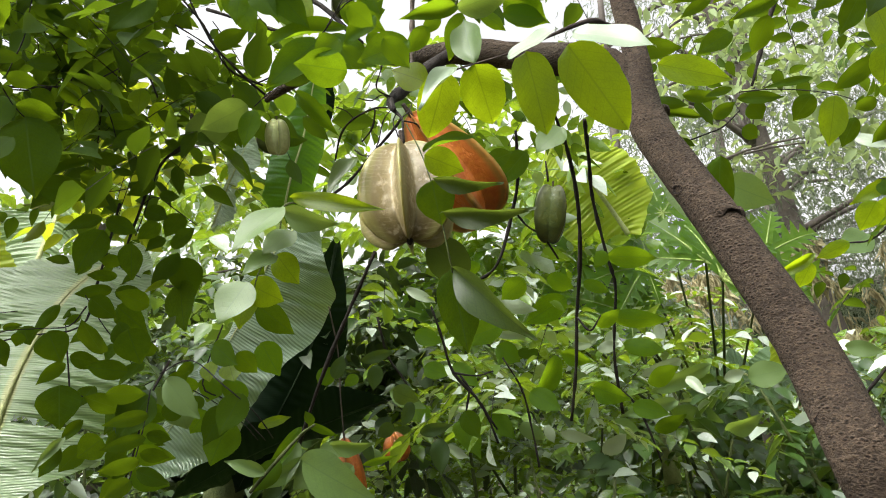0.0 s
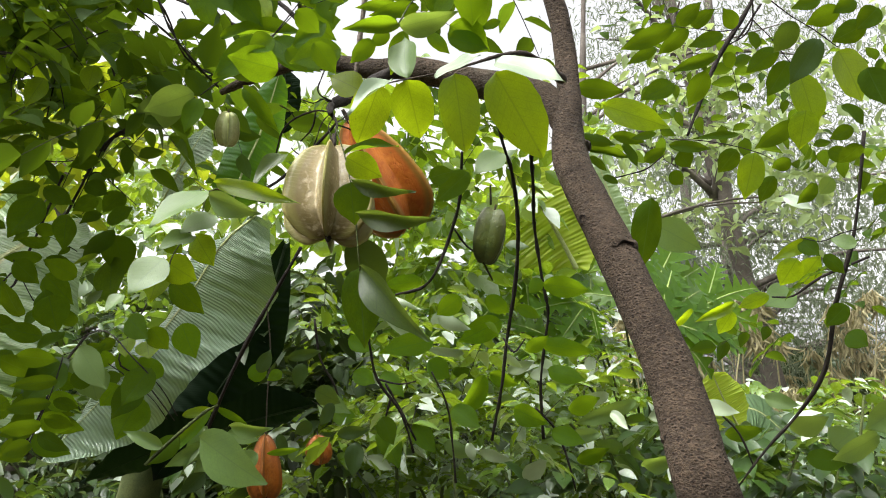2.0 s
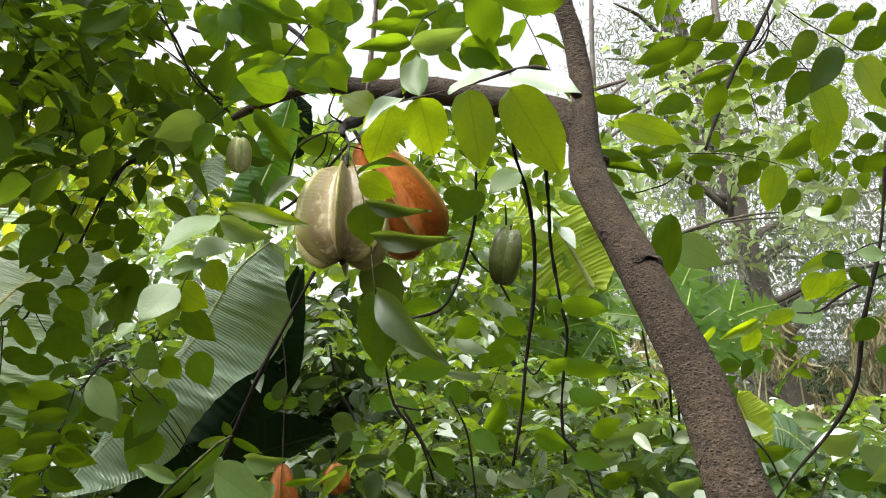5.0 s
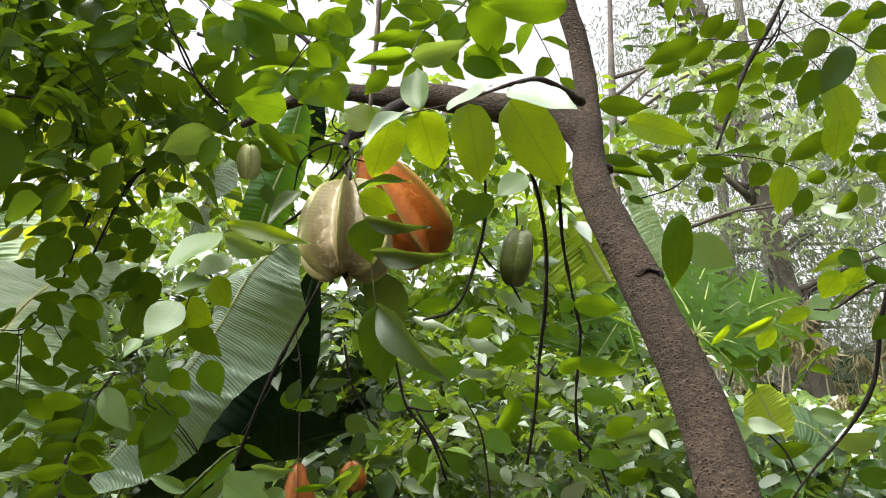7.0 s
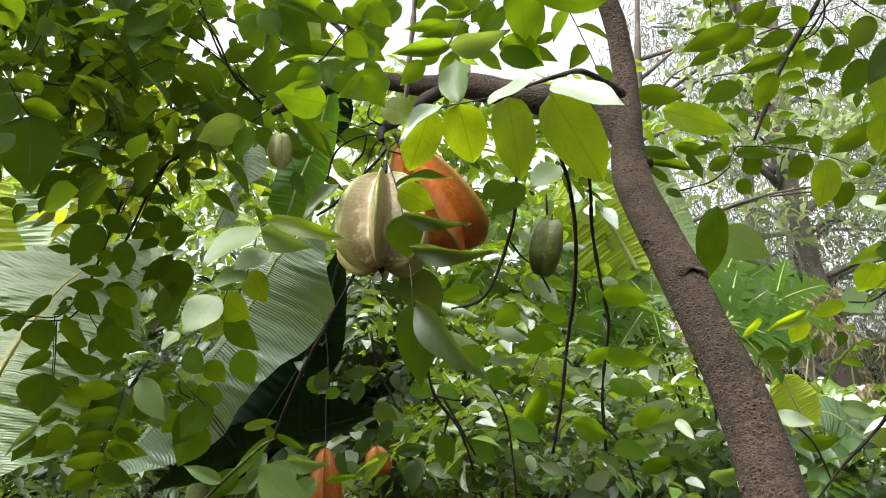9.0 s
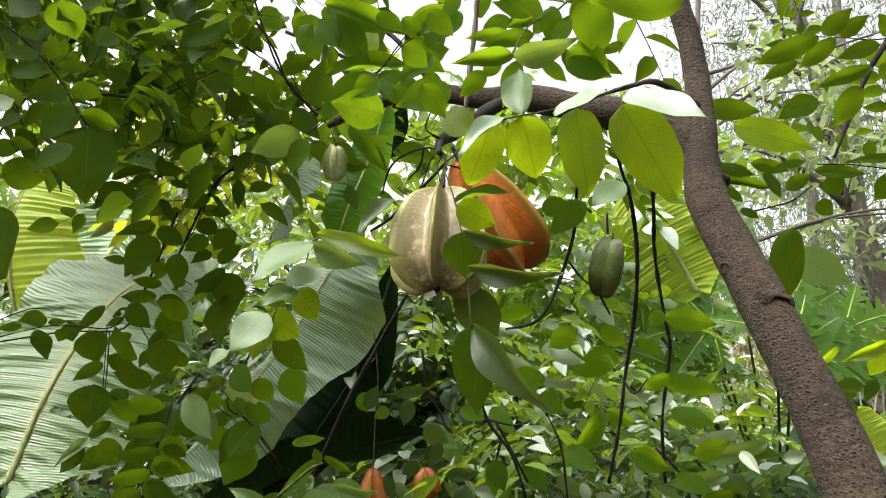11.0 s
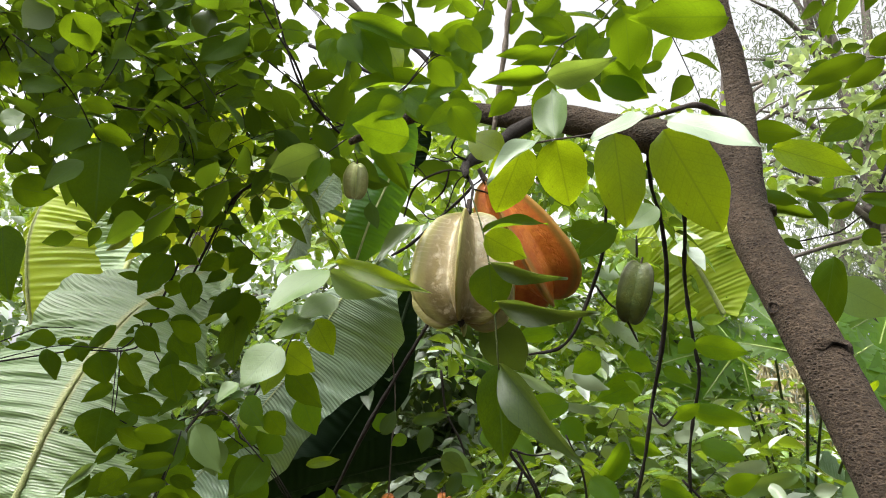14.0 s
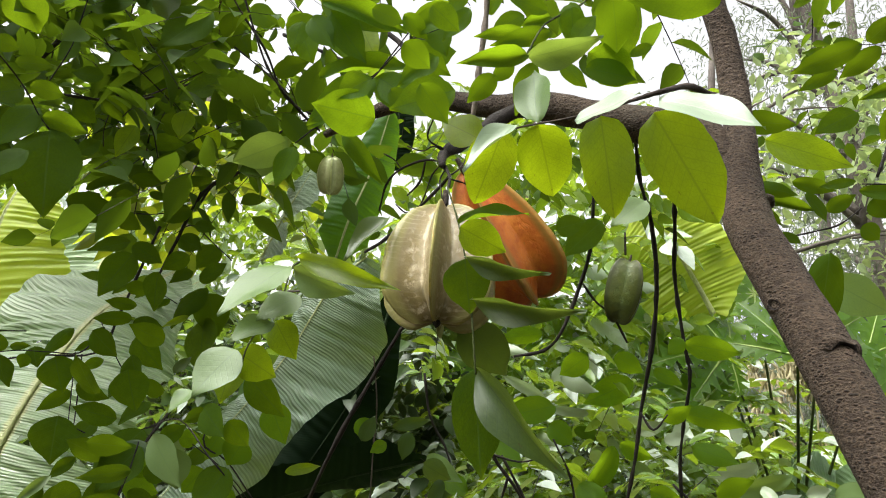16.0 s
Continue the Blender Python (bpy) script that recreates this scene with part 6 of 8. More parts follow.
leaf(rt7, (0.462, 0.937, 1.935), (0.482, 0.939, 1.918), 0.024, 8, M_LEAF, 0)
leaf(rt7, (0.609, 0.917, 1.926), (0.593, 0.936, 1.891), 0.025, 23, M_LEAF, 2)
leaf(rt7, (0.598, 0.852, 1.927), (0.581, 0.873, 1.919), 0.023, -20, M_LEAF, 1)
rt8 = piece("twig", tube("twig", [(0.341, 0.842, 1.890, 0.0010), (0.364, 0.833, 1.894, 0.0009), (0.384, 0.825, 1.899, 0.0009), (0.406, 0.821, 1.916, 0.0008)], M_TWIG, sides=6, rough=0.22), tree)
leaf(rt8, (0.295, 0.818, 1.939), (0.330, 0.792, 1.922), 0.017, 4, M_LEAF, 2)
leaf(rt8, (0.340, 0.823, 1.945), (0.383, 0.821, 1.934), 0.017, 15, M_LEAF, 3)
leaf(rt8, (0.302, 0.821, 1.923), (0.366, 0.819, 1.914), 0.014, -4, M_LEAF, 1)
leaf(rt8, (0.357, 0.831, 1.936), (0.373, 0.823, 1.902), 0.017, -15, M_LEAF, 0)
leaf(rt8, (0.323, 0.875, 1.934), (0.350, 0.880, 1.915), 0.013, -1, M_LEAF, 0)
leaf(rt8, (0.382, 0.778, 1.928), (0.353, 0.796, 1.929), 0.011, 5, M_LEAF, 0)
leaf(rt8, (0.329, 0.838, 1.892), (0.347, 0.829, 1.880), 0.013, -14, M_LEAF, 0)
rt9 = piece("twig", tube("twig", [(0.917, 1.175, 1.921, 0.0012), (0.890, 1.196, 1.917, 0.0011), (0.863, 1.216, 1.906, 0.0009), (0.832, 1.233, 1.917, 0.0008)], M_TWIG, sides=6, rough=0.22), tree)
leaf(rt9, (0.865, 1.233, 1.916), (0.786, 1.259, 1.880), 0.029, 10, M_HERO, 0)
leaf(rt9, (0.842, 1.269, 1.884), (0.819, 1.302, 1.834), 0.048, 23, M_HERO, 2)
leaf(rt9, (0.836, 1.242, 1.914), (0.852, 1.214, 1.879), 0.036, 23, M_LEAF, 0)
leaf(rt9, (0.741, 1.350, 1.793), (0.719, 1.371, 1.746), 0.037, 10, M_HERO, 2)
leaf(rt9, (0.736, 1.322, 1.806), (0.659, 1.337, 1.767), 0.025, -4, M_HERO, 1)
leaf(rt9, (0.658, 1.352, 1.798), (0.628, 1.381, 1.758), 0.018, -15, M_HERO, 0)
leaf(rt9, (0.796, 1.305, 1.818), (0.745, 1.332, 1.796), 0.031, 3, M_HERO, 2)
leaf(rt9, (0.884, 1.247, 1.887), (0.910, 1.230, 1.850), 0.029, 15, M_LEAF, 2)
leaf(rt9, (0.846, 1.184, 2.010), (0.817, 1.200, 1.972), 0.031, -12, M_LEAF, 1)
leaf(rt9, (0.894, 1.205, 2.029), (0.873, 1.216, 1.999), 0.040, -14, M_PALE, 0)
leaf(rt9, (0.907, 1.235, 1.788), (0.868, 1.243, 1.749), 0.039, 10, M_LEAF, 0)
leaf(rt9, (0.821, 1.256, 2.007), (0.856, 1.220, 1.973), 0.026, 3, M_SHEEN, 0)
leaf(rt9, (0.894, 1.163, 1.887), (0.856, 1.180, 1.902), 0.030, 6, M_PALE, 0)
leaf(hang, (0.121, 1.570, 1.895), (0.031, 1.585, 1.880), 0.039, -12, M_LEAF_LIT, 2)
leaf(hang, (0.199, 1.452, 1.836), (0.148, 1.478, 1.799), 0.048, -6, M_LEAF_LIT, 0)
leaf(hang, (0.268, 1.581, 1.856), (0.324, 1.578, 1.822), 0.044, 7, M_LEAF_LIT, 2)
leaf(hang, (0.310, 1.618, 1.809), (0.209, 1.611, 1.758), 0.062, 0, M_LEAF_LIT, 0)
leaf(hang, (0.335, 1.455, 1.722), (0.380, 1.430, 1.753), 0.034, 15, M_LEAF_LIT, 3)
leaf(hang, (0.375, 1.501, 1.744), (0.474, 1.446, 1.713), 0.041, 16, M_LEAF_LIT, 2)
leaf(hang, (0.137, 1.434, 1.741), (0.036, 1.352, 1.713), 0.051, 16, M_LEAF_LIT, 0)
leaf(hang, (0.138, 1.619, 1.715), (0.187, 1.606, 1.676), 0.051, -10, M_LEAF_LIT, 1)
leaf(hang, (0.268, 1.539, 1.683), (0.330, 1.530, 1.651), 0.037, 21, M_LEAF_LIT, 1)
leaf(hang, (0.253, 1.513, 1.676), (0.208, 1.516, 1.584), 0.050, -22, M_LEAF_LIT, 1)
leaf(hang, (0.035, 1.610, 1.564), (0.071, 1.540, 1.491), 0.057, -17, M_LEAF_LIT, 1)
leaf(hang, (0.243, 1.540, 1.517), (0.311, 1.524, 1.494), 0.028, 22, M_GLINT, 0)
leaf(hang, (0.362, 1.396, 1.864), (0.334, 1.405, 1.840), 0.032, 23, M_LEAF_LIT, 2)
leaf(hang, (0.310, 1.412, 1.810), (0.358, 1.399, 1.784), 0.027, -2, M_LEAF_LIT, 0)
leaf(hang, (0.033, 1.473, 1.678), (0.078, 1.428, 1.630), 0.039, -16, M_LEAF_LIT, 0)
leaf(hang, (-0.026, 1.486, 1.680), (0.021, 1.472, 1.655), 0.042, -24, M_LEAF_LIT, 3)
leaf(hang, (-0.040, 1.516, 1.753), (0.021, 1.478, 1.724), 0.039, -5, M_LEAF_LIT, 3)
leaf(hang, (-0.070, 1.603, 1.602), (-0.018, 1.563, 1.566), 0.045, -24, M_LEAF_LIT, 3)
leaf(hang, (0.104, 1.632, 1.574), (0.150, 1.575, 1.515), 0.048, -10, M_LEAF_LIT, 0)
leaf(hang, (0.178, 1.424, 1.607), (0.227, 1.378, 1.564), 0.046, -16, M_LEAF_LIT, 3)
leaf(hang, (0.367, 1.396, 1.678), (0.417, 1.332, 1.662), 0.038, -18, M_LEAF_LIT, 2)
leaf(hang, (0.301, 1.426, 1.604), (0.359, 1.390, 1.571), 0.046, 16, M_LEAF_LIT, 1)
leaf(hang, (0.428, 1.487, 1.602), (0.501, 1.488, 1.623), 0.048, 22, M_LEAF_LIT, 0)
leaf(hang, (0.156, 1.563, 1.804), (0.214, 1.519, 1.773), 0.035, 22, M_GLINT, 2)
leaf(hang, (0.395, 1.509, 1.557), (0.449, 1.451, 1.536), 0.041, -13, M_LEAF_LIT, 0)
leaf(rt3, (0.984, 1.539, 1.870), (0.898, 1.499, 1.833), 0.069, 25, M_PALE, 0)
leaf(rt3, (0.947, 1.446, 1.872), (0.986, 1.414, 1.925), 0.060, 0, M_HERO, 0)
leaf(rt, (0.478, 1.062, 1.936), (0.461, 1.075, 1.819), 0.051, 10, M_LEAF, 2)
leaf(rt, (0.531, 1.190, 1.928), (0.599, 1.161, 1.873), 0.064, 30, M_PALE, 0)
leaf(rt, (0.218, 0.968, 1.973), (0.172, 0.951, 1.937), 0.042, 25, M_PALE, 0)
leaf(rt, (0.175, 1.058, 1.974), (0.122, 1.047, 1.920), 0.040, 0, M_LEAF, 0)
leaf(rt, (0.109, 1.021, 1.949), (0.145, 1.001, 1.955), 0.031, 0, M_LEAF, 0)
leaf(hang, (0.371, 1.430, 1.862), (0.475, 1.429, 1.845), 0.047, 10, M_LEAF_LIT, 0)
leaf(hang2, (-0.123, 1.667, 1.873), (-0.079, 1.650, 1.853), 0.027, 0, M_GLINT, 0)
leaf(hang2, (-0.103, 1.530, 1.641), (-0.034, 1.498, 1.597), 0.040, 0, M_PALE, 0)
leaf(hang2, (0.230, 1.645, 1.531), (0.242, 1.634, 1.493), 0.025, 0, M_GLINT, 2)
leaf(hang2, (-0.157, 1.478, 1.527), (-0.122, 1.467, 1.502), 0.025, 0, M_PALE, 2)
leaf(hang2, (0.428, 1.901, 1.697), (0.489, 1.896, 1.710), 0.033, 0, M_GLINT, 0)
leaf(hang2, (0.401, 1.748, 1.517), (0.468, 1.754, 1.490), 0.038, 0, M_PALE, 0)
leaf(hang2, (0.789, 2.013, 1.587), (0.855, 2.008, 1.600), 0.038, 0, M_GLINT, 1)
bt = piece("twig", tube("twig", [(-0.1902, 0.7252, 1.5389, 0.0014), (-0.1617, 0.7177, 1.5652, 0.0017), (-0.1359, 0.7203, 1.5886, 0.0014), (-0.1216, 0.7179, 1.5965, 0.0011)], M_RACHIS, sides=6, rough=0.22), tree)
leaf(bt, (-0.137, 0.717, 1.565), (-0.069, 0.681, 1.520), 0.052, 20, M_PALE, 0)
leaf(bt, (-0.108, 0.714, 1.576), (-0.066, 0.696, 1.569), 0.019, 30, M_PALE, 1)
leaf(bt, (-0.159, 0.727, 1.565), (-0.190, 0.725, 1.539), 0.023, 10, M_LEAF, 0)
leaf(bt, (-0.173, 0.721, 1.555), (-0.208, 0.707, 1.572), 0.015, 20, M_PALE, 1)
leaf(bt, (-0.124, 0.718, 1.597), (-0.130, 0.714, 1.610), 0.010, 0, M_LEAF, 0)
# ---- fruits ----
star_fruit((-0.009, 0.664, 1.860), (-0.010, 0.646, 1.752), 0.0520, M_CREAM, -94, "ripening cream-green star fruit hanging from a dark twig", (0, 62, 122, 182, 256, 303), LOBED, LOBED_GROOVE)
star_fruit((0.002, 0.718, 1.910), (0.071, 0.752, 1.797), 0.0475, M_ORANGE, -30, "ripe orange star fruit with green ridges on the same twig", 5, DROP, DROP_GROOVE)
star_fruit((0.245, 1.245, 1.967), (0.223, 1.253, 1.865), 0.0370, M_GREEN, -50, "small unripe dark green star fruit hanging alone", (0, 80, 170, 260), BARREL, BARREL_GROOVE)
star_fruit((-0.204, 1.508, 1.555), (-0.196, 1.499, 1.432), 0.0394, M_AMBER, -92, "orange star fruit low among the leaves", 5, DROP, DROP_GROOVE)
star_fruit((-0.116, 1.691, 1.551), (-0.107, 1.688, 1.483), 0.0330, M_AMBER, -86, "orange star fruit half hidden in low foliage", 5)
leaf(bt, (-0.149, 0.892, 1.566), (-0.110, 0.900, 1.558), 0.020, -20, M_PALE, 0)
leaf(bt, (-0.163, 0.891, 1.597), (-0.126, 0.902, 1.577), 0.010, -9, M_LEAF_LIT, 0)
leaf(bt, (-0.168, 0.884, 1.594), (-0.208, 0.847, 1.539), 0.016, 0, M_LEAF_LIT, 0)
leaf(bt, (-0.172, 0.883, 1.576), (-0.190, 0.859, 1.527), 0.020, 4, M_PALE, 0)
leaf(bt, (-0.137, 0.885, 1.561), (-0.179, 0.869, 1.522), 0.042, -3, M_PALE, 0)
leaf(bt, (-0.164, 0.880, 1.557), (-0.207, 0.851, 1.528), 0.022, -21, M_PALE, 0)
leaf(bt, (-0.110, 0.892, 1.542), (-0.145, 0.871, 1.519), 0.027, -4, M_PALE, 3)
leaf(bt, (-0.099, 0.892, 1.542), (-0.056, 0.903, 1.546), 0.009, 7, M_LEAF_LIT, 0)
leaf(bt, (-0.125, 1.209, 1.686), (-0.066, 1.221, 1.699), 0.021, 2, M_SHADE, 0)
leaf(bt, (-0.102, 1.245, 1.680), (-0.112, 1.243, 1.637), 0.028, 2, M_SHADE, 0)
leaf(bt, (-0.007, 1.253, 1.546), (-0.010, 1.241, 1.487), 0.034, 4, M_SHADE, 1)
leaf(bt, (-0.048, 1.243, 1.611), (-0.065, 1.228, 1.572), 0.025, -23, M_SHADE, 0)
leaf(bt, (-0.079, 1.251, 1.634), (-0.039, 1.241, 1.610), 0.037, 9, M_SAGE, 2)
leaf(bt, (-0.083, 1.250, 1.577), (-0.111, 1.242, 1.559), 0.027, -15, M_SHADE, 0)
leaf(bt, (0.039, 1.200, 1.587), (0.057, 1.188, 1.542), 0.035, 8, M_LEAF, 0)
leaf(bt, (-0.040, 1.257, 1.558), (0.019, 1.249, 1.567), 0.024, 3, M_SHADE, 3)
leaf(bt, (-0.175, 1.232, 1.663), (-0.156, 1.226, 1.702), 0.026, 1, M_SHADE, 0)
leaf(bt, (-0.130, 1.193, 1.662), (-0.153, 1.187, 1.648), 0.022, 22, M_LEAF_LIT, 0)
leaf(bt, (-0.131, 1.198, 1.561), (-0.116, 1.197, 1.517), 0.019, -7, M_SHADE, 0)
leaf(bt, (-0.402, 1.602, 1.595), (-0.333, 1.623, 1.611), 0.025, -17, M_HERO, 0)
leaf(bt, (-0.279, 1.687, 1.680), (-0.239, 1.681, 1.709), 0.044, -2, M_LEAF_LIT, 2)
low = piece("twig", tube("twig", [(-0.321, 0.875, 1.688, 0.0016), (-0.335, 0.840, 1.639, 0.0014), (-0.339, 0.817, 1.592, 0.0012), (-0.348, 0.800, 1.546, 0.0010)], M_TWIG, sides=6, rough=0.22), tree)
leaf(low, (-0.349, 0.845, 1.608), (-0.316, 0.861, 1.600), 0.026, -20, M_LEAF_LIT, 0)
leaf(low, (-0.354, 0.845, 1.586), (-0.320, 0.865, 1.574), 0.026, -9, M_LEAF_LIT, 0)
leaf(low, (-0.349, 0.823, 1.564), (-0.307, 0.826, 1.545), 0.027, 0, M_LEAF_LIT, 0)
leaf(low, (-0.343, 0.829, 1.610), (-0.368, 0.802, 1.592), 0.027, 4, M_LEAF, 0)
leaf(low, (-0.339, 0.807, 1.579), (-0.367, 0.790, 1.567), 0.026, -3, M_LEAF, 0)
leaf(low, (-0.347, 0.808, 1.558), (-0.365, 0.788, 1.543), 0.028, -21, M_LEAF, 0)
leaf(low, (-0.331, 0.825, 1.629), (-0.304, 0.830, 1.623), 0.022, -4, M_LEAF_LIT, 3)
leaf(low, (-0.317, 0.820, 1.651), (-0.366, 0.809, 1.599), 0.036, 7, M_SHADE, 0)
leaf(low, (-0.305, 0.845, 1.647), (-0.296, 0.856, 1.604), 0.046, 2, M_PALE, 0)
leaf(low, (-0.310, 0.877, 1.657), (-0.287, 0.885, 1.656), 0.021, 2, M_LEAF_LIT, 0)
leaf(low, (-0.270, 0.893, 1.663), (-0.282, 0.886, 1.636), 0.035, 4, M_LEAF_LIT, 1)
leaf(low, (-0.242, 0.894, 1.657), (-0.253, 0.881, 1.631), 0.037, -23, M_LEAF_LIT, 0)
leaf(low, (-0.258, 0.902, 1.609), (-0.278, 0.875, 1.567), 0.048, 9, M_LEAF_LIT, 2)
leaf(low, (-0.283, 0.892, 1.625), (-0.300, 0.881, 1.600), 0.032, -15, M_LEAF_LIT, 0)
leaf(low, (-0.203, 0.853, 1.697), (-0.185, 0.853, 1.655), 0.038, 8, M_LEAF_LIT, 0)
piece("twig", tube("twig", [(-0.260, 0.894, 1.728, 0.0011), (-0.284, 0.882, 1.657, 0.0010), (-0.257, 0.894, 1.633, 0.0009), (-0.215, 0.898, 1.582, 0.0008)], M_TWIG, sides=6, rough=0.22), tree)
piece("twig", tube("twig", [(-0.214, 1.493, 1.827, 0.0016), (-0.203, 1.505, 1.732, 0.0016), (-0.205, 1.509, 1.639, 0.0016), (-0.204, 1.508, 1.554, 0.0016)], M_TWIG_BROWN, sides=5, rough=0.22), tree)
star_fruit((-0.286, 1.353, 2.192), (-0.289, 1.369, 2.132), 0.0293, M_GREEN, 60, "unripe pale green star fruit beside a rolled leaf", 5)
star_fruit((-0.088, 0.998, 2.254), (-0.088, 1.011, 2.204), 0.0204, M_GREEN, 10, "unripe pale green star fruit under the canopy", 5)
star_fruit((-0.193, 0.970, 2.029), (-0.200, 0.997, 1.985), 0.0195, M_GREEN_PALE, -70, "small pale green star fruit behind the twigs", 5, BARREL, BARREL_GROOVE)
# ---- banana plants ----
banana = thing("banana_plant", "banana plant with large pale ribbed leaves behind the fruit tree", "plant", at=(-0.62, 2.0, 0.0))
banana_leaf(banana, [(-0.300, 1.765, 2.100), (-0.375, 1.735, 2.012), (-0.462, 1.715, 1.842), (-0.585, 1.665, 1.653), (-0.705, 1.612, 1.485)], 0.165, M_BANANA_SILVER, 0.30, 1.15, (0.30, -0.72, 0.62), 0.25, 0, "pale grey-green ribbed blade", 2.6, 0.22, 17.0, 0.018, 0.25)
# near-black blades placed where the gap beside the pale blade is in shade
banana_leaf(banana, [(-0.128, 1.921, 1.630), (-0.298, 1.897, 1.587), (-0.485, 1.818, 1.525), (-0.656, 1.731, 1.447)], 0.085, M_BANANA_SHADED, 1.0, 1.0, (0, -0.6, -0.8), 0.3, 0, "blade with shade put into its near-black colour", 3.0)
banana_leaf(banana, [(-0.241, 1.901, 2.059), (-0.286, 1.925, 1.906), (-0.342, 1.931, 1.771), (-0.429, 1.898, 1.611), (-0.527, 1.842, 1.440)], 0.100, M_BANANA_SHADED, 1.0, 1.0, (0.3, -0.9, -0.3), 0.3, 0, "blade with shade put into its near-black colour", 2.0)
banana_leaf(banana, [(-0.631, 1.003, 1.540), (-0.615, 1.032, 1.660), (-0.598, 1.074, 1.752), (-0.570, 1.136, 1.845), (-0.503, 1.241, 1.940)], 0.19, M_BANANA, 0.9, 1.15, (0.0, -0.75, 0.65), 0.15, 2, "large pale ribbed blade", 4.5, 0.10, 13.0, 0.028)
banana_leaf(banana, [(-1.008, 1.504, 1.827), (-1.026, 1.474, 1.933), (-1.040, 1.463, 2.045), (-1.031, 1.478, 2.143), (-1.011, 1.506, 2.212)], 0.155, M_BANANA_LIT, 1.15, 0.12, (-0.2, -0.9, 0.4), 0.05, 0, "yellow-green blade with backlight put into its colour", 3.5, 0.03, 7.0, 0.03)
banana_leaf(banana, [(-0.969, 1.601, 1.814), (-0.776, 1.597, 1.917), (-0.602, 1.639, 2.030)], 0.063, M_BANANA, 1.0, 1.0, (0, -0.6, 0.8), 0.1, 0, "pale ribbed blade tip")
banana_leaf(banana, [(-0.995, 1.736, 1.948), (-0.985, 1.778, 2.062), (-0.967, 1.819, 2.169), (-0.942, 1.862, 2.265)], 0.20, M_BANANA, 0.25, 1.0, (0, -0.75, 0.65), 0.1, 3, "pale torn blade")
banana_leaf(banana, [(-0.270, 1.339, 1.979), (-0.245, 1.321, 2.057), (-0.212, 1.319, 2.148), (-0.179, 1.308, 2.273)], 0.050, M_BANANA_GREEN, 1.0, 0.9, (0.2, -0.85, -0.45), 0.5, 0, "curled bright green blade")
banana_leaf(banana, [(-0.243, 1.755, 2.511), (-0.241, 1.779, 2.425), (-0.252, 1.800, 2.340)], 0.039, M_BANANA_SHADED, 1.0, 1.0, (0, -1, 0), 0.2, 0, "dark hanging blade tip")
banana_leaf(banana, [(-0.383, 1.266, 1.958), (-0.339, 1.249, 2.044), (-0.293, 1.248, 2.137)], 0.064, M_BANANA_SILVER, 1.0, 1.0, (-0.2, -0.5, 0.85), 0.1, 0, "pale blade turned to the sky")
far_banana = thing("banana_plant", "young banana plant with leaves coloured as if backlit", "plant", at=(0.85, 2.85, 0.0))
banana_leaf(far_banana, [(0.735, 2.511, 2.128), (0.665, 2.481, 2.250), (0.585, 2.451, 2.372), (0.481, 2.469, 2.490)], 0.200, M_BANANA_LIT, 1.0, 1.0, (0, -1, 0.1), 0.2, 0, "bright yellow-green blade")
banana_leaf(far_banana, [(0.773, 2.013, 2.059), (0.736, 1.996, 2.173), (0.694, 1.976, 2.282), (0.664, 1.957, 2.356)], 0.036, M_BANANA, 1.0, 1.0, (0, -1, 0), 0.1, 0, "pale unfurling blade")
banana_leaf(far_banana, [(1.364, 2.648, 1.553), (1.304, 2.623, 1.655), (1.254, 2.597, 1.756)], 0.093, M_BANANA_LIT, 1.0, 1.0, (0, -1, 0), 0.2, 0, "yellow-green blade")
banana_leaf(far_banana, [(1.232, 2.848, 1.513), (1.355, 2.819, 1.612), (1.521, 2.814, 1.617), (1.673, 2.841, 1.502)], 0.110, M_BANANA_DULL, 1.0, 1.0, (0, -0.7, 0.7), 0.1, 0, "broad dull green blade")
banana_leaf(far_banana, [(1.548, 3.250, 1.462), (1.390, 3.204, 1.564), (1.255, 3.168, 1.635), (1.187, 3.146, 1.686)], 0.180, M_BANANA_DULL, 1.0, 1.0, (0, -0.7, 0.7), 0.2, 0, "broad dull green blade")
papaya = thing("papaya_plant", "young papaya plant with bright green lobed leaves", "plant", at=(1.35, 3.6, 0.0))


def stem(plant, pts, mat=M_RACHIS, name="stem", sides=10):
    return piece(name, tube(name, pts, mat, sides=sides), plant)


stem(banana, [(-0.66, 2.04, -0.05, 0.09), (-0.64, 2.02, 0.8, 0.075), (-0.61, 2.0, 1.4, 0.055), (-0.5, 1.95, 1.75, 0.03)], M_RACHIS, "pseudostem")
stem(far_banana, [(0.85, 2.85, -0.05, 0.06), (0.85, 2.85, 0.8, 0.045), (0.82, 2.75, 1.5, 0.022)], M_RIB, "pseudostem")

# ---- ground ----
n = 60
gv, gf = [], []
for j in range(n + 1):
    for i in range(n + 1):
        x, y = ((i / n - 0.5) * 2), ((j / n - 0.5) * 2)
        x, y = math.copysign(abs(x) ** 2.2, x) * 300, math.copysign(abs(y) ** 2.2, y) * 300
        gv.append((x, y, 0.05 * noise.noise(Vector((x * 0.4, y * 0.4, 0)))))
for j in range(n):
    for i in range(n):
        q = j * (n + 1) + i
        gf.append((q, q + 1, q + n + 2, q + n + 1))
tagged(new("ground", mesh_from("ground", gv, gf, M_SOIL)), "dark leafy soil under the trees", "ground", kind="structure")

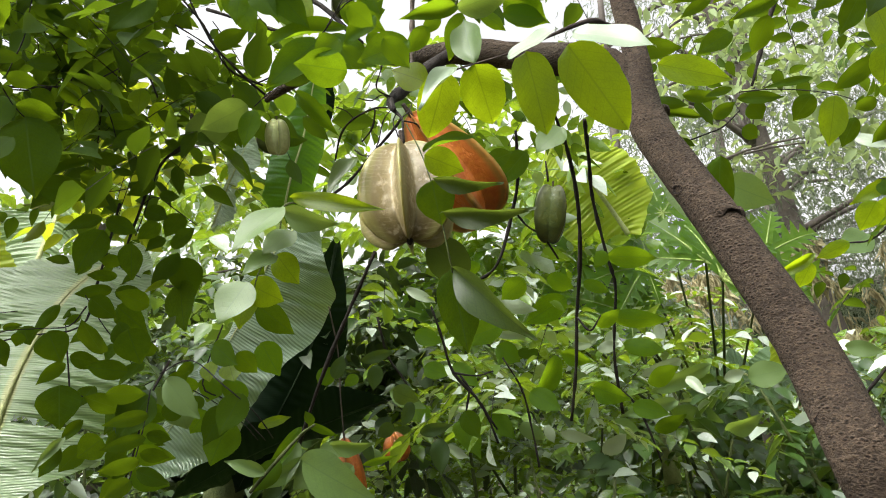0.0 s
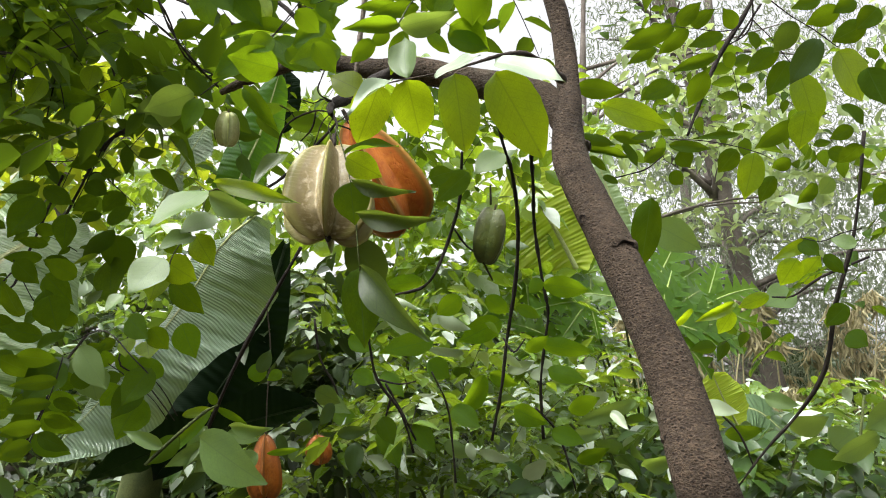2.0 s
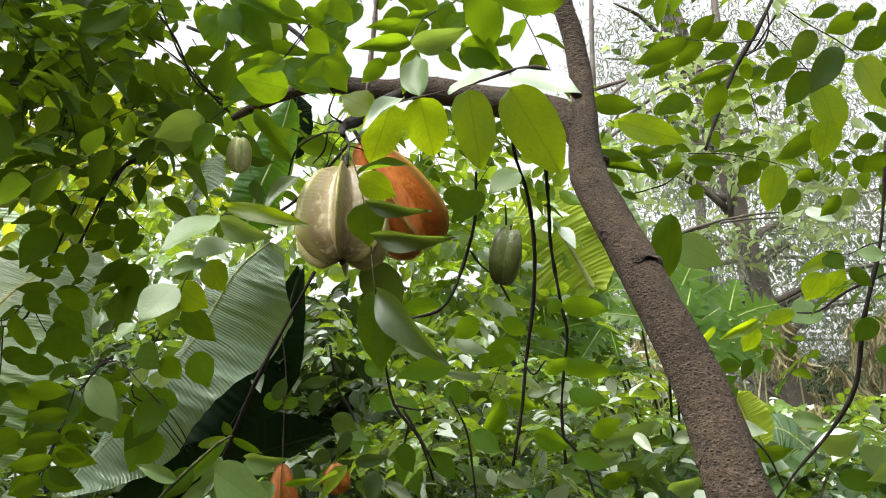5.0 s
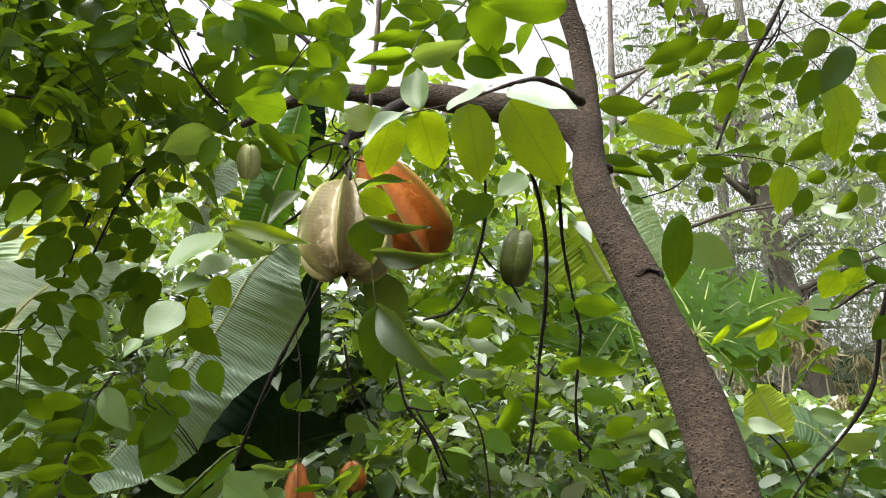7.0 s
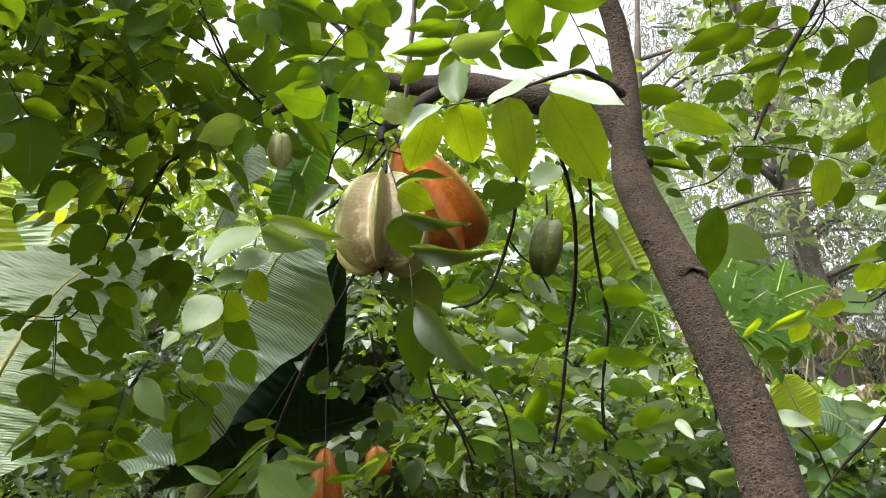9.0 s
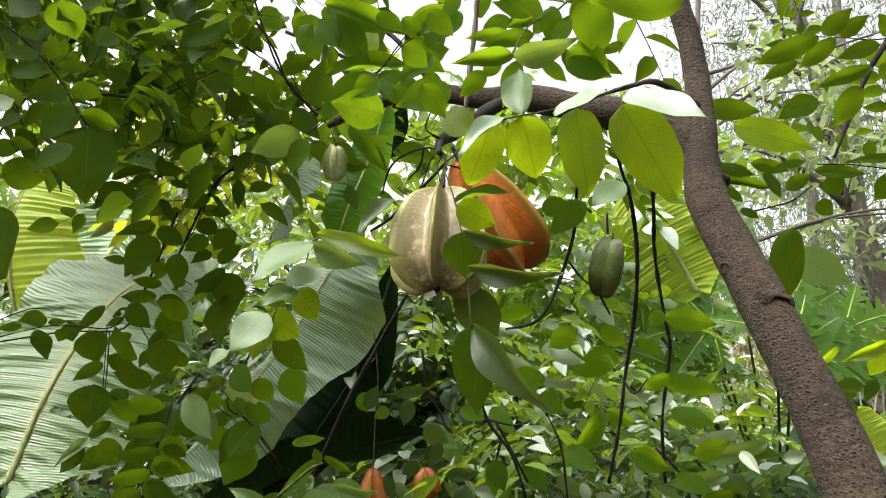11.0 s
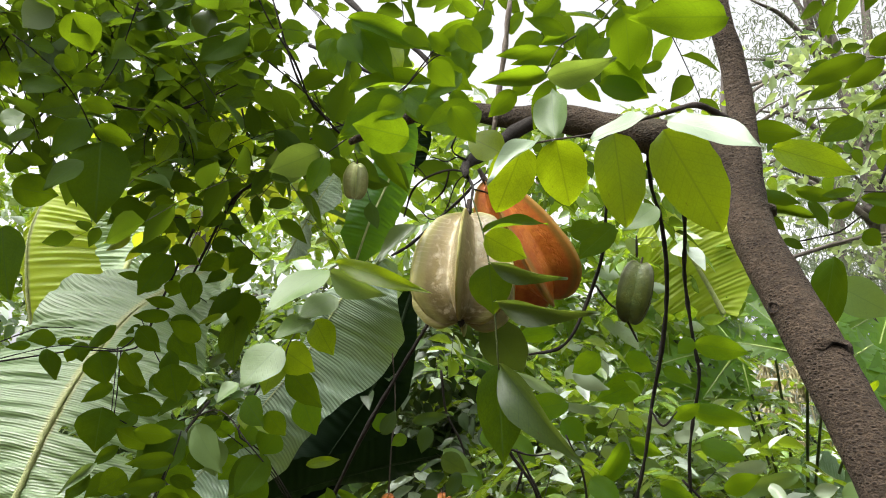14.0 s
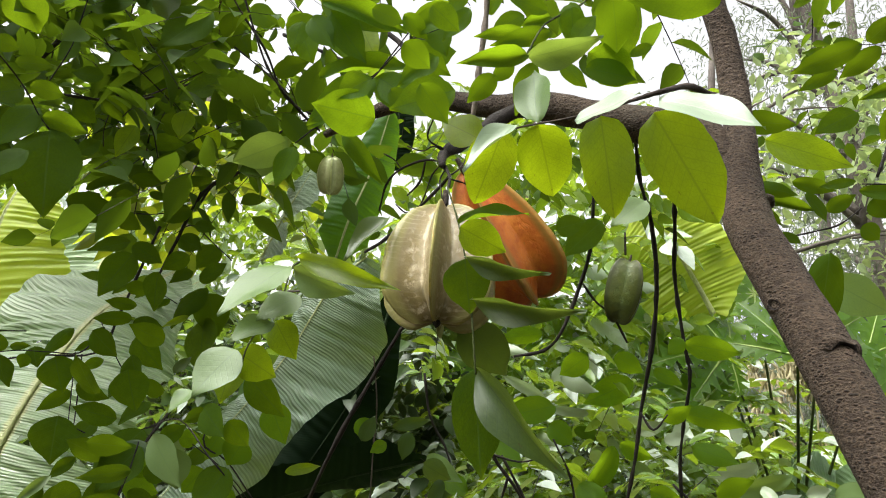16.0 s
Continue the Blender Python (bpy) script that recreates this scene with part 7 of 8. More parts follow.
# ---- finer foliage of the star fruit tree ----
def foliage(name, arrays, mat, template, parent, label):
    ob = piece(name, cloud(name, *arrays[:5], mat, template), parent, label)
    if len(arrays) > 5:
        tagged(piece("rachis", stalks("rachis", arrays[5], M_TWIG if parent is tree else M_RACHIS), ob), kind="stuff")
    return tagged(ob, kind="stuff")


tall_shrub = thing("shrub", "tall leafy shrub standing behind the fruits", "shrub", "undergrowth shrubs", at=(0.1, 3.0, 0.0))
piece("stem", tube("stem", [(0.1, 3.0, -0.05, 0.02), (0.15, 3.0, 1.2, 0.016), (0.05, 2.9, 2.6, 0.006)], M_RACHIS), tall_shrub)
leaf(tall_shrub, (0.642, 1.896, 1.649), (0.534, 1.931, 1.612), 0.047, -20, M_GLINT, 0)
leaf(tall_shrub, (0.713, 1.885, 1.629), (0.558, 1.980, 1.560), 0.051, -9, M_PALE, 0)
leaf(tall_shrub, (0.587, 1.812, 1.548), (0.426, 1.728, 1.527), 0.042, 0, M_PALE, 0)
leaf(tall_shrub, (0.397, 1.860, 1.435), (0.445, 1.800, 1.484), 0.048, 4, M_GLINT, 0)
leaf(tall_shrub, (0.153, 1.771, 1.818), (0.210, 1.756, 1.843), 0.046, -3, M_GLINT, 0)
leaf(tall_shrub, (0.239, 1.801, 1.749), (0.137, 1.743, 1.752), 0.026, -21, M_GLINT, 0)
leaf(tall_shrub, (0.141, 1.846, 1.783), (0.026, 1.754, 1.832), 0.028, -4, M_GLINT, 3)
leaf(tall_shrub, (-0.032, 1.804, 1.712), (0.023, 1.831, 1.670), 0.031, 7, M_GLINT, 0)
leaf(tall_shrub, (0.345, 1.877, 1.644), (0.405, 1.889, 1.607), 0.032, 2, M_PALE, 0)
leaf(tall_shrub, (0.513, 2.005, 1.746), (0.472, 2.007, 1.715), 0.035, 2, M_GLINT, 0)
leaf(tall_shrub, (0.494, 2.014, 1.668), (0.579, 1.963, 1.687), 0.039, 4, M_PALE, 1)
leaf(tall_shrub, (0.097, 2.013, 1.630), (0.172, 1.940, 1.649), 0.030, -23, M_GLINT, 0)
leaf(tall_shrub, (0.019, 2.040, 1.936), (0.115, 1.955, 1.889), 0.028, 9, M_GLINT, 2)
leaf(tall_shrub, (0.822, 1.928, 1.584), (0.900, 1.854, 1.596), 0.073, -15, M_PALE, 0)
leaf(tall_shrub, (0.789, 1.629, 1.615), (0.829, 1.554, 1.594), 0.037, 8, M_GLINT, 0)
leaf(tall_shrub, (1.051, 1.846, 1.636), (1.093, 1.743, 1.611), 0.043, 3, M_PALE, 3)
leaf(tall_shrub, (0.936, 1.853, 1.539), (0.997, 1.767, 1.553), 0.045, 1, M_LEAF, 0)
leaf(tall_shrub, (0.965, 1.582, 1.555), (1.020, 1.519, 1.578), 0.067, 22, M_PALE, 0)
leaf(tall_shrub, (1.049, 1.562, 1.518), (1.089, 1.537, 1.553), 0.079, -7, M_PALE, 0)
leaf(tall_shrub, (1.005, 1.602, 1.494), (1.083, 1.568, 1.482), 0.050, -17, M_LEAF, 0)
leaf(tall_shrub, (0.133, 2.126, 1.713), (0.180, 2.083, 1.677), 0.025, -2, M_GLINT, 2)
leaf(tall_shrub, (0.219, 1.936, 1.715), (0.291, 1.899, 1.697), 0.035, -18, M_LEAF, 0)
leaf(tall_shrub, (0.388, 2.034, 1.718), (0.462, 1.990, 1.745), 0.039, 3, M_GLINT, 3)
leaf(tall_shrub, (-0.056, 1.716, 1.883), (0.014, 1.704, 1.839), 0.027, -3, M_GLINT, 3)
leaf(tall_shrub, (0.639, 1.874, 1.602), (0.661, 1.816, 1.560), 0.030, 3, M_GLINT, 1)
leaf(tall_shrub, (0.681, 1.776, 1.467), (0.728, 1.678, 1.491), 0.048, 7, M_PALE, 1)
leaf(tall_shrub, (-0.016, 2.096, 1.479), (0.063, 2.085, 1.448), 0.039, -23, M_GLINT, 1)
leaf(tall_shrub, (-0.145, 2.105, 1.559), (-0.081, 2.106, 1.511), 0.044, 11, M_PALE, 0)
leaf(tall_shrub, (0.197, 1.914, 1.526), (0.270, 1.928, 1.482), 0.043, -9, M_PALE, 2)
leaf(tall_shrub, (0.584, 2.049, 1.468), (0.672, 2.015, 1.497), 0.054, 21, M_LEAF, 0)
foliage("foliage", wedge_sprays(21, (0.04, 0.06, 1.65), ((-0.73, 2.12, 2.80), (0.77, 2.28, 2.87), (0.78, 2.51, 2.02), (-0.72, 2.35, 1.95)), 1.53, 170, 0.08), M_SHRUB, T_MID, tall_shrub, "dense feathery leaflets")
foliage("foliage", wedge_sprays(42, (0.07, -0.02, 1.59), ((-0.176, 2.273, 2.423), (0.588, 2.235, 2.404), (0.580, 2.358, 1.904), (-0.181, 2.396, 1.922)), 1.4, 120, 0.08), M_SHRUB, T_MID, tall_shrub, "dense feathery leaflets")
foliage("foliage", wedge_sprays(22, (0.07, -0.02, 1.60), ((0.05, 1.88, 2.51), (0.51, 1.87, 2.50), (0.50, 2.05, 1.83), (0.04, 2.05, 1.84)), 1.47, 34, 0.08), M_SHRUB, T_MID, tall_shrub, "dense feathery leaflets")
foliage("foliage", wedge_sprays(1, (0.04, 0.06, 1.65), ((-0.67, 0.71, 2.21), (-0.46, 0.73, 2.22), (-0.45, 0.77, 2.07), (-0.67, 0.75, 2.06)), 1.72, 100, 0.046), M_FOL, T_MID, tree, "dense feathery leaflets")
foliage("foliage", wedge_sprays(25, (0.04, 0.06, 1.65), ((-0.46, 0.73, 2.22), (-0.21, 0.76, 2.23), (-0.21, 0.82, 2.01), (-0.45, 0.79, 2.00)), 1.72, 100, 0.046), M_FOL, T_MID, tree, "dense feathery leaflets")
foliage("foliage", wedge_sprays(24, (0.04, 0.06, 1.65), ((-0.43, 0.79, 2.01), (-0.21, 0.82, 2.02), (-0.21, 0.83, 1.96), (-0.43, 0.81, 1.95)), 1.56, 26, 0.055), M_FOL, T_MID, tree, "dense feathery leaflets")
foliage("foliage", wedge_sprays(9, (0.04, 0.06, 1.65), ((-1.66, 1.63, 2.71), (-0.80, 1.73, 2.74), (-0.79, 1.84, 2.30), (-1.65, 1.75, 2.27)), 1.63, 24, 0.085), M_FOL, T_MID, tree, "dense feathery leaflets")
foliage("foliage", wedge_sprays(4, (0.04, 0.06, 1.65), ((-0.15, 0.73, 2.20), (0.17, 0.76, 2.22), (0.18, 0.79, 2.10), (-0.15, 0.76, 2.09)), 1.65, 9, 0.05), M_FOL, T_MID, tree, "dense feathery leaflets")
foliage("foliage", wedge_sprays(23, (0.04, 0.06, 1.65), ((-0.55, 1.14, 2.18), (-0.37, 1.16, 2.19), (-0.36, 1.21, 2.00), (-0.55, 1.19, 1.99)), 1.51, 7, 0.05), M_BACKLIT, T_MID, tree, "dense feathery leaflets")
foliage("foliage", wedge_sprays(26, (0.070, -0.018, 1.592), ((-0.666, 1.187, 2.230), (-0.365, 1.281, 2.317), (-0.379, 1.376, 2.100), (-0.681, 1.258, 2.049)), 1.35, 34, 0.055), M_OLIVE, T_MID, tree, "olive leaflets with backlight put into their colour")
foliage("foliage", wedge_sprays(5, (0.04, 0.06, 1.65), ((-0.38, 1.32, 2.29), (0.28, 1.39, 2.32), (0.28, 1.47, 2.03), (-0.38, 1.39, 2.00)), 1.60, 44, 0.052), M_FOL, T_MID, tree, "dense feathery leaflets")
foliage("foliage", wedge_sprays(6, (0.07, -0.02, 1.60), ((0.46, 1.03, 2.39), (1.10, 1.02, 2.38), (1.09, 1.12, 1.99), (0.46, 1.13, 2.01)), 1.62, 26, 0.052), M_FOL, T_MID, tree, "dense feathery leaflets")
foliage("foliage", wedge_sprays(7, (0.07, -0.02, 1.60), ((0.82, 1.23, 2.07), (1.19, 1.22, 2.06), (1.18, 1.33, 1.65), (0.81, 1.34, 1.66)), 1.47, 10, 0.052), M_FOL, T_MID, tree, "dense feathery leaflets")
foliage("foliage", wedge_sprays(2, (0.04, 0.06, 1.65), ((-0.62, 1.00, 1.96), (-0.33, 1.03, 1.97), (-0.33, 1.12, 1.62), (-0.62, 1.10, 1.60)), 1.3, 4, 0.042, (5, 9), (0.08, 0.17)), M_FOL, T_MID, tree, "dense feathery leaflets")
# dark leaflets fill the gap beside the pale blade, shade put into their colour
foliage("foliage", wedge_sprays(41, (0.07, -0.02, 1.60), ((-0.36, 2.04, 2.02), (-0.05, 2.08, 2.03), (-0.05, 2.13, 1.50), (-0.35, 2.09, 1.51)), 1.35, 120, 0.075), M_DEEP_SHADE, T_MID, tall_shrub, "leaflets with deep shade put into their colour")
foliage("foliage", wedge_sprays(8, (0.04, 0.06, 1.65), ((-0.13, 1.37, 1.87), (0.43, 1.43, 1.90), (0.43, 1.53, 1.53), (-0.12, 1.47, 1.51)), 1.70, 50, 0.060), M_SHRUB, T_MID, tree, "dense feathery leaflets")

def scatter(seed, lo, hi, count, size, ratio=(0.35, 0.6), up=1.0, clump=0):
    """Single blades through a block, in loose clumps; faces mostly to the sky."""
    rng = np.random.RandomState(seed)
    lo, hi = np.array(lo, float), np.array(hi, float)
    if clump:
        c = rng.uniform(lo, hi, (clump, 3))
        b = c[rng.randint(0, clump, count)] + rng.normal(0, 1, (count, 3)) * (hi - lo) * (0.055, 0.055, 0.05)
    else:
        b = rng.uniform(lo, hi, (count, 3))
    d = rng.normal(0, 1, (count, 3)) + (0, -0.2, -0.35)
    nn = rng.normal(0, 0.5, (count, 3)) + (0, 0, up)
    L = size * rng.uniform(0.6, 1.3, count)
    return b, d, nn, L, L * rng.uniform(*ratio, count)


def shrub(label, lo, hi, seed, count, size, mat, n=(7, 12), length=(0.16, 0.30), template=T_MID, stems=9, loose=0.28):
    """A leafy shrub: thin stems from the soil, each upper part carrying level feather leaves that arch outwards."""
    at = ((lo[0] + hi[0]) / 2, (lo[1] + hi[1]) / 2, 0.0)
    ob = thing("shrub", label, "shrub", "undergrowth shrubs", at=at)
    rng = np.random.RandomState(seed)
    for _ in range(stems):
        x, y = rng.uniform(lo[0], hi[0]), rng.uniform(lo[1], hi[1])
        z = rng.uniform(0.6, 0.95) * hi[2]
        bx, by = at[0] + (x - at[0]) * 0.3, at[1] + (y - at[1]) * 0.3
        piece("stem", tube("stem", [(bx, by, -0.03, 0.012), ((bx + x) / 2 + rng.normal(0, 0.05), (by + y) / 2, z * 0.5, 0.009), (x, y, z, 0.004)], M_RACHIS, sides=6), ob)
    low, high = np.array(lo, float), np.array(hi, float)
    got_all = [[], [], [], [], [], []]
    for _ in range(count):
        p = low + (high - low) * rng.uniform(0, 1, 3) ** (1, 1, 0.75)
        way = rng.normal(0, 1, 3) * (1, 0.9, 0.25) + (0, -0.25, 0.05)
        got = spray_arrays(rng, p, way, rng.uniform(*length), rng.randint(*n), size * rng.uniform(0.7, 1.25), 0.3, 0.0, loose)
        for x, g in zip(got_all[:5], got):
            x.extend(g)
        got_all[5].append([p, *got[5]])
    foliage("foliage", got_all, mat, template, ob, "")
    return ob


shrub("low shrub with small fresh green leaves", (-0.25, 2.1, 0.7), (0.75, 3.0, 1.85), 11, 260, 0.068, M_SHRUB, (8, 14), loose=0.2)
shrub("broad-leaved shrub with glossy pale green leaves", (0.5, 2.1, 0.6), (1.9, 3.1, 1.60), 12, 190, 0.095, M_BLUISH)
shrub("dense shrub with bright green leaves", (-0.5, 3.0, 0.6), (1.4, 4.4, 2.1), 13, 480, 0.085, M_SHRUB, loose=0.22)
shrub("broad-leaved shrub with glossy pale leaves", (1.2, 1.9, 0.6), (2.4, 2.9, 1.55), 14, 170, 0.095, M_BLUISH)
shrub("tall leafy shrub in the shade", (-2.6, 2.6, 0.4), (-0.6, 4.2, 2.3), 15, 380, 0.09, M_BLUISH)
shrub("wide bright green shrub in the undergrowth", (1.0, 4.2, 0.5), (4.0, 6.5, 1.85), 16, 600, 0.12, M_SHRUB)
shrub("wide shrub in the undergrowth, shade put into its dark green", (-3.5, 4.6, 0.4), (1.4, 7.0, 2.8), 17, 1100, 0.12, M_DEEP_SHADE)


# bare green stalks leaning through the undergrowth
rng = np.random.RandomState(61)
for k in range(34):
    x, y = rng.uniform(0.3, 2.0), rng.uniform(2.1, 3.1)
    lean = rng.uniform(-0.55, 0.55)
    tall = rng.uniform(1.15, 1.7)
    grown = thing("plant_stalk", "bare pale green stalk leaning in the undergrowth", "stalk", "undergrowth stalks", at=(x, y, 0.0))
    piece("stem", tube("stem", [(x, y, -0.03, 0.009), (x + lean * 0.4, y, tall * 0.55, 0.008), (x + lean, y - 0.1, tall, 0.004)], M_RACHIS, sides=6), grown)


def lobed_leaf(plant, at, out, size, seed, face=(0, -0.55, 0.8), lobes=7, spread=128):
    """A papaya leaf: long lobes fan out from the stalk's top, each cut into forward-pointing teeth on both sides of a pale rib."""
    rng = np.random.RandomState(seed)
    at, out = np.array(at, float), np.array(out, float)
    nrm = np.array(face, float) + rng.normal(0, 0.16, 3)
    nrm /= np.linalg.norm(nrm)
    x = out - nrm * (out @ nrm)
    x /= np.linalg.norm(x)
    y = np.cross(nrm, x)
    verts, faces, uvs, ribs = [], [], [], []
    for k in range(lobes):
        f = 2 * k / (lobes - 1) - 1
        q = radians(spread * f + rng.uniform(-6, 6))
        d, e = x * math.cos(q) + y * math.sin(q), y * math.cos(q) - x * math.sin(q)
        long = size * (1 - 0.42 * abs(f) ** 1.5) * rng.uniform(0.88, 1.08)
        bend, drop, teeth = rng.uniform(-0.12, 0.12), rng.uniform(0.12, 0.3), 6
        n = teeth * 4
        first = len(verts)
        line = []
        for i in range(n + 1):
            s = i / n
            base = at + d * long * s + e * long * bend * s * s - nrm * long * drop * s * s
            line.append((*base, 0.0042 * (1 - 0.75 * s) * size / 0.25))
            wide = long * 0.30 * math.sin(math.pi * min(1.0, 0.06 + 0.94 * s)) ** 0.7 * (1 - 0.35 * s)
            cut = (0.30, 1.0, 0.82, 0.55)[i % 4] if 0 < i < n else 0.25
            for side in (-1, 0, 1):
                w = wide * cut * (1 + 0.12 * rng.uniform(-1, 1))
                p = base + e * side * w + d * abs(side) * w * 0.75 + nrm * abs(side) * w * (0.18 - 0.5 * cut * w / long)
                verts.append(tuple(p))
                uvs.append((s, 0.5 + 0.4 * side))
        for i in range(n):
            for c in range(2):
                a = first + i * 3 + c
                faces.append((a, a + 3, a + 4, a + 1))
        ribs.append(line)
    blade = piece("leaf", mesh_from("leaf", verts, faces, M_PAPAYA, uvs), plant)
    for line in ribs:
        piece("rib", tube("rib", line[::4], M_PALE_RIB, sides=5, seg=10), blade)
    root = np.array(plant.location)
    piece("leaf_stalk", tube("leaf_stalk", [(*at, 0.004), ((at[0] + root[0]) / 2, (at[1] + root[1]) / 2, at[2] * 0.55 + 0.5, 0.006), (root[0], root[1], 1.15, 0.008)], M_RACHIS, sides=6), blade)


stem(papaya, [(1.35, 3.6, -0.05, 0.04), (1.35, 3.6, 0.6, 0.034), (1.33, 3.6, 1.3, 0.02)], M_RIB)
lobed_leaf(papaya, (0.881, 2.115, 1.880), (0.756, -0.415, 0.506), 0.42, 1, (0, -0.8, 0.5), 6, 62)
lobed_leaf(papaya, (0.933, 2.351, 1.974), (0.367, -0.326, 0.871), 0.34, 2, (0, -0.8, 0.5), 7, 95)
lobed_leaf(papaya, (0.758, 2.457, 1.995), (-0.812, 0.102, 0.574), 0.30, 3, (0, -0.8, 0.5), 7, 128)
lobed_leaf(papaya, (0.565, 2.636, 2.115), (-0.747, -0.023, 0.664), 0.34, 4, (0, -0.8, 0.5), 7, 128)
lobed_leaf(papaya, (0.361, 2.443, 1.919), (-0.691, -0.037, 0.722), 0.26, 5, (0, -0.8, 0.5), 7, 128)
lobed_leaf(papaya, (0.662, 2.399, 1.831), (-0.665, 0.067, 0.743), 0.26, 6, (0, -0.8, 0.5), 7, 128)
lobed_leaf(papaya, (0.228, 2.838, 2.066), (-0.698, -0.102, 0.709), 0.30, 7, (0, -0.8, 0.5), 7, 128)
lobed_leaf(papaya, (1.381, 2.864, 2.053), (0.746, -0.446, 0.494), 0.30, 8, (0, -0.8, 0.5), 7, 128)
lobed_leaf(papaya, (1.026, 2.953, 2.296), (-0.659, 0.010, 0.752), 0.30, 9, (0, -0.8, 0.5), 7, 128)
lobed_leaf(papaya, (0.003, 2.662, 1.912), (-0.888, -0.094, 0.450), 0.26, 10, (0, -0.8, 0.5), 7, 128)
lobed_leaf(papaya, (0.527, 3.134, 2.453), (-0.435, -0.200, 0.878), 0.30, 11, (0, -0.8, 0.5), 7, 128)
lobed_leaf(papaya, (0.814, 3.183, 2.464), (-0.426, -0.162, 0.890), 0.28, 12, (0, -0.8, 0.5), 7, 128)


# ---- taller trees behind ----
def far_tree(label, x, y, height, radius, crown_lo, crown_hi, seed, count, size, mat, ratio, template, bend=0.0, clump=90, limbs=10):
    ob = thing("tree", label, "tree", "trees behind", at=(x, y, 0.0))
    rng = np.random.RandomState(seed)
    piece("trunk", tube("trunk", [(x, y, -0.1, radius * 1.25), (x + bend * 0.3, y, height * 0.3, radius), (x + bend * 0.6, y, height * 0.65, radius * 0.8), (x + bend, y, height, radius * 0.3)], M_FARBARK, sides=14, seg=24), ob)
    for _ in range(limbs):
        z = rng.uniform(crown_lo[2], min(height, crown_hi[2]))
        ex, ey = rng.uniform(crown_lo[0], crown_hi[0]), rng.uniform(crown_lo[1], crown_hi[1])
        bx = x + bend * z / height
        piece("limb", tube("limb", [(bx, y, z - 0.3, radius * 0.4), ((bx + ex) / 2, (y + ey) / 2, z + 0.1, radius * 0.25), (ex, ey, z + 0.2, radius * 0.08)], M_FARBARK, sides=7), ob)
    arr = list(scatter(seed, crown_lo, crown_hi, count, size, ratio, clump=clump))
    if template is T_NEEDLE:
        arr[1] = arr[1] * 0.8 + (0, 0, -0.5)
    tagged(piece("crown", cloud("crown", *arr, mat, template), ob), kind="stuff")
    return ob


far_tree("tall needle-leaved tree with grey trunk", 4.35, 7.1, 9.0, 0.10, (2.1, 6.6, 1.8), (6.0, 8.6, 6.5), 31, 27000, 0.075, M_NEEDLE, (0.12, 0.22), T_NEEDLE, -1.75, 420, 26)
far_tree("tree against the white sky, haze put into its light green leaves", 1.6, 6.0, 6.0, 0.05, (2.0, 5.0, 3.2), (4.2, 7.0, 5.2), 32, 1300, 0.12, M_BRIGHT, (0.4, 0.6), T_FAR, 0.3, 70, 8)
far_tree("leafy tree closing the view", -3.2, 6.5, 7.0, 0.10, (-6.0, 5.5, 1.5), (-1.6, 8.0, 4.2), 33, 5000, 0.16, M_SHRUB, (0.4, 0.6), T_FAR, 0.3, 200, 10)
far_tree("leafy tree far behind", 0.2, 10.0, 7.0, 0.12, (-2.5, 9.0, 1.0), (2.6, 11.5, 3.3), 34, 5000, 0.2, M_DEEP_SHADE, (0.4, 0.6), T_FAR, 0.2, 160, 8)
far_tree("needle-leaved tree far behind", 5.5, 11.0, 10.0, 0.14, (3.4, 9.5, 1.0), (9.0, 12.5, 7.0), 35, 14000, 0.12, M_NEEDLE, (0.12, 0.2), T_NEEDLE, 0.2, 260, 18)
far_tree("tall tree in the distance, haze put into its grey-green", 6.5, 15.0, 9.0, 0.16, (4.5, 13.5, 0.8), (12.0, 17.0, 8.2), 38, 2600, 0.24, M_HAZE, (0.35, 0.5), T_FAR, 0.3, 120, 10)
# unseen tree, added so that less sky lights the leaves from this side
far_tree("unseen tree added behind the walker to block sky light", 0.5, -4.5, 5.5, 0.12, (-4.5, -5.5, 0.8), (5.0, -2.2, 5.0), 37, 9000, 0.24, M_DEEP_SHADE, (0.4, 0.6), T_FAR, 0.2, 150, 10)

# dry flower plumes on tall stalks
reeds = thing("dry_reeds", "clump of tall reeds with drooping straw-coloured plumes", "grass", at=(4.2, 6.6, 0.0), kind="stuff")
rng = np.random.RandomState(9)
B, D, L = [], [], []
for _ in range(44):
    x, y, tall = rng.uniform(2.5, 6.6), rng.uniform(6.0, 7.6), rng.uniform(1.75, 2.75)
    lean, out = rng.normal(0, 0.25), rng.choice((-1, 1)) * rng.uniform(0.15, 0.4)
    line = [(x, y, -0.05, 0.011), (x + lean * 0.5, y, tall * 0.6, 0.009), (x + lean, y - 0.05, tall, 0.006), (x + lean + out, y - 0.15, tall - rng.uniform(0.05, 0.3), 0.003)]
    piece("reed", tube("reed", line, M_STRAW, sides=5), reeds)
    arch = smooth_path(line, 30)[19:, :3]
    for p in arch:
        for _ in range(8):
            B.append(p + rng.normal(0, 0.02, 3)), D.append(rng.normal(0, 0.30, 3) + (0.2 * out, 0, -0.9)), L.append(rng.uniform(0.08, 0.26))
L = np.array(L)
tagged(piece("blades", cloud("blades", B, D, rng.normal(0, 1, (len(B), 3)), L, rng.uniform(0.008, 0.016, len(B)), M_STRAW, T_NEEDLE), reeds), kind="stuff")


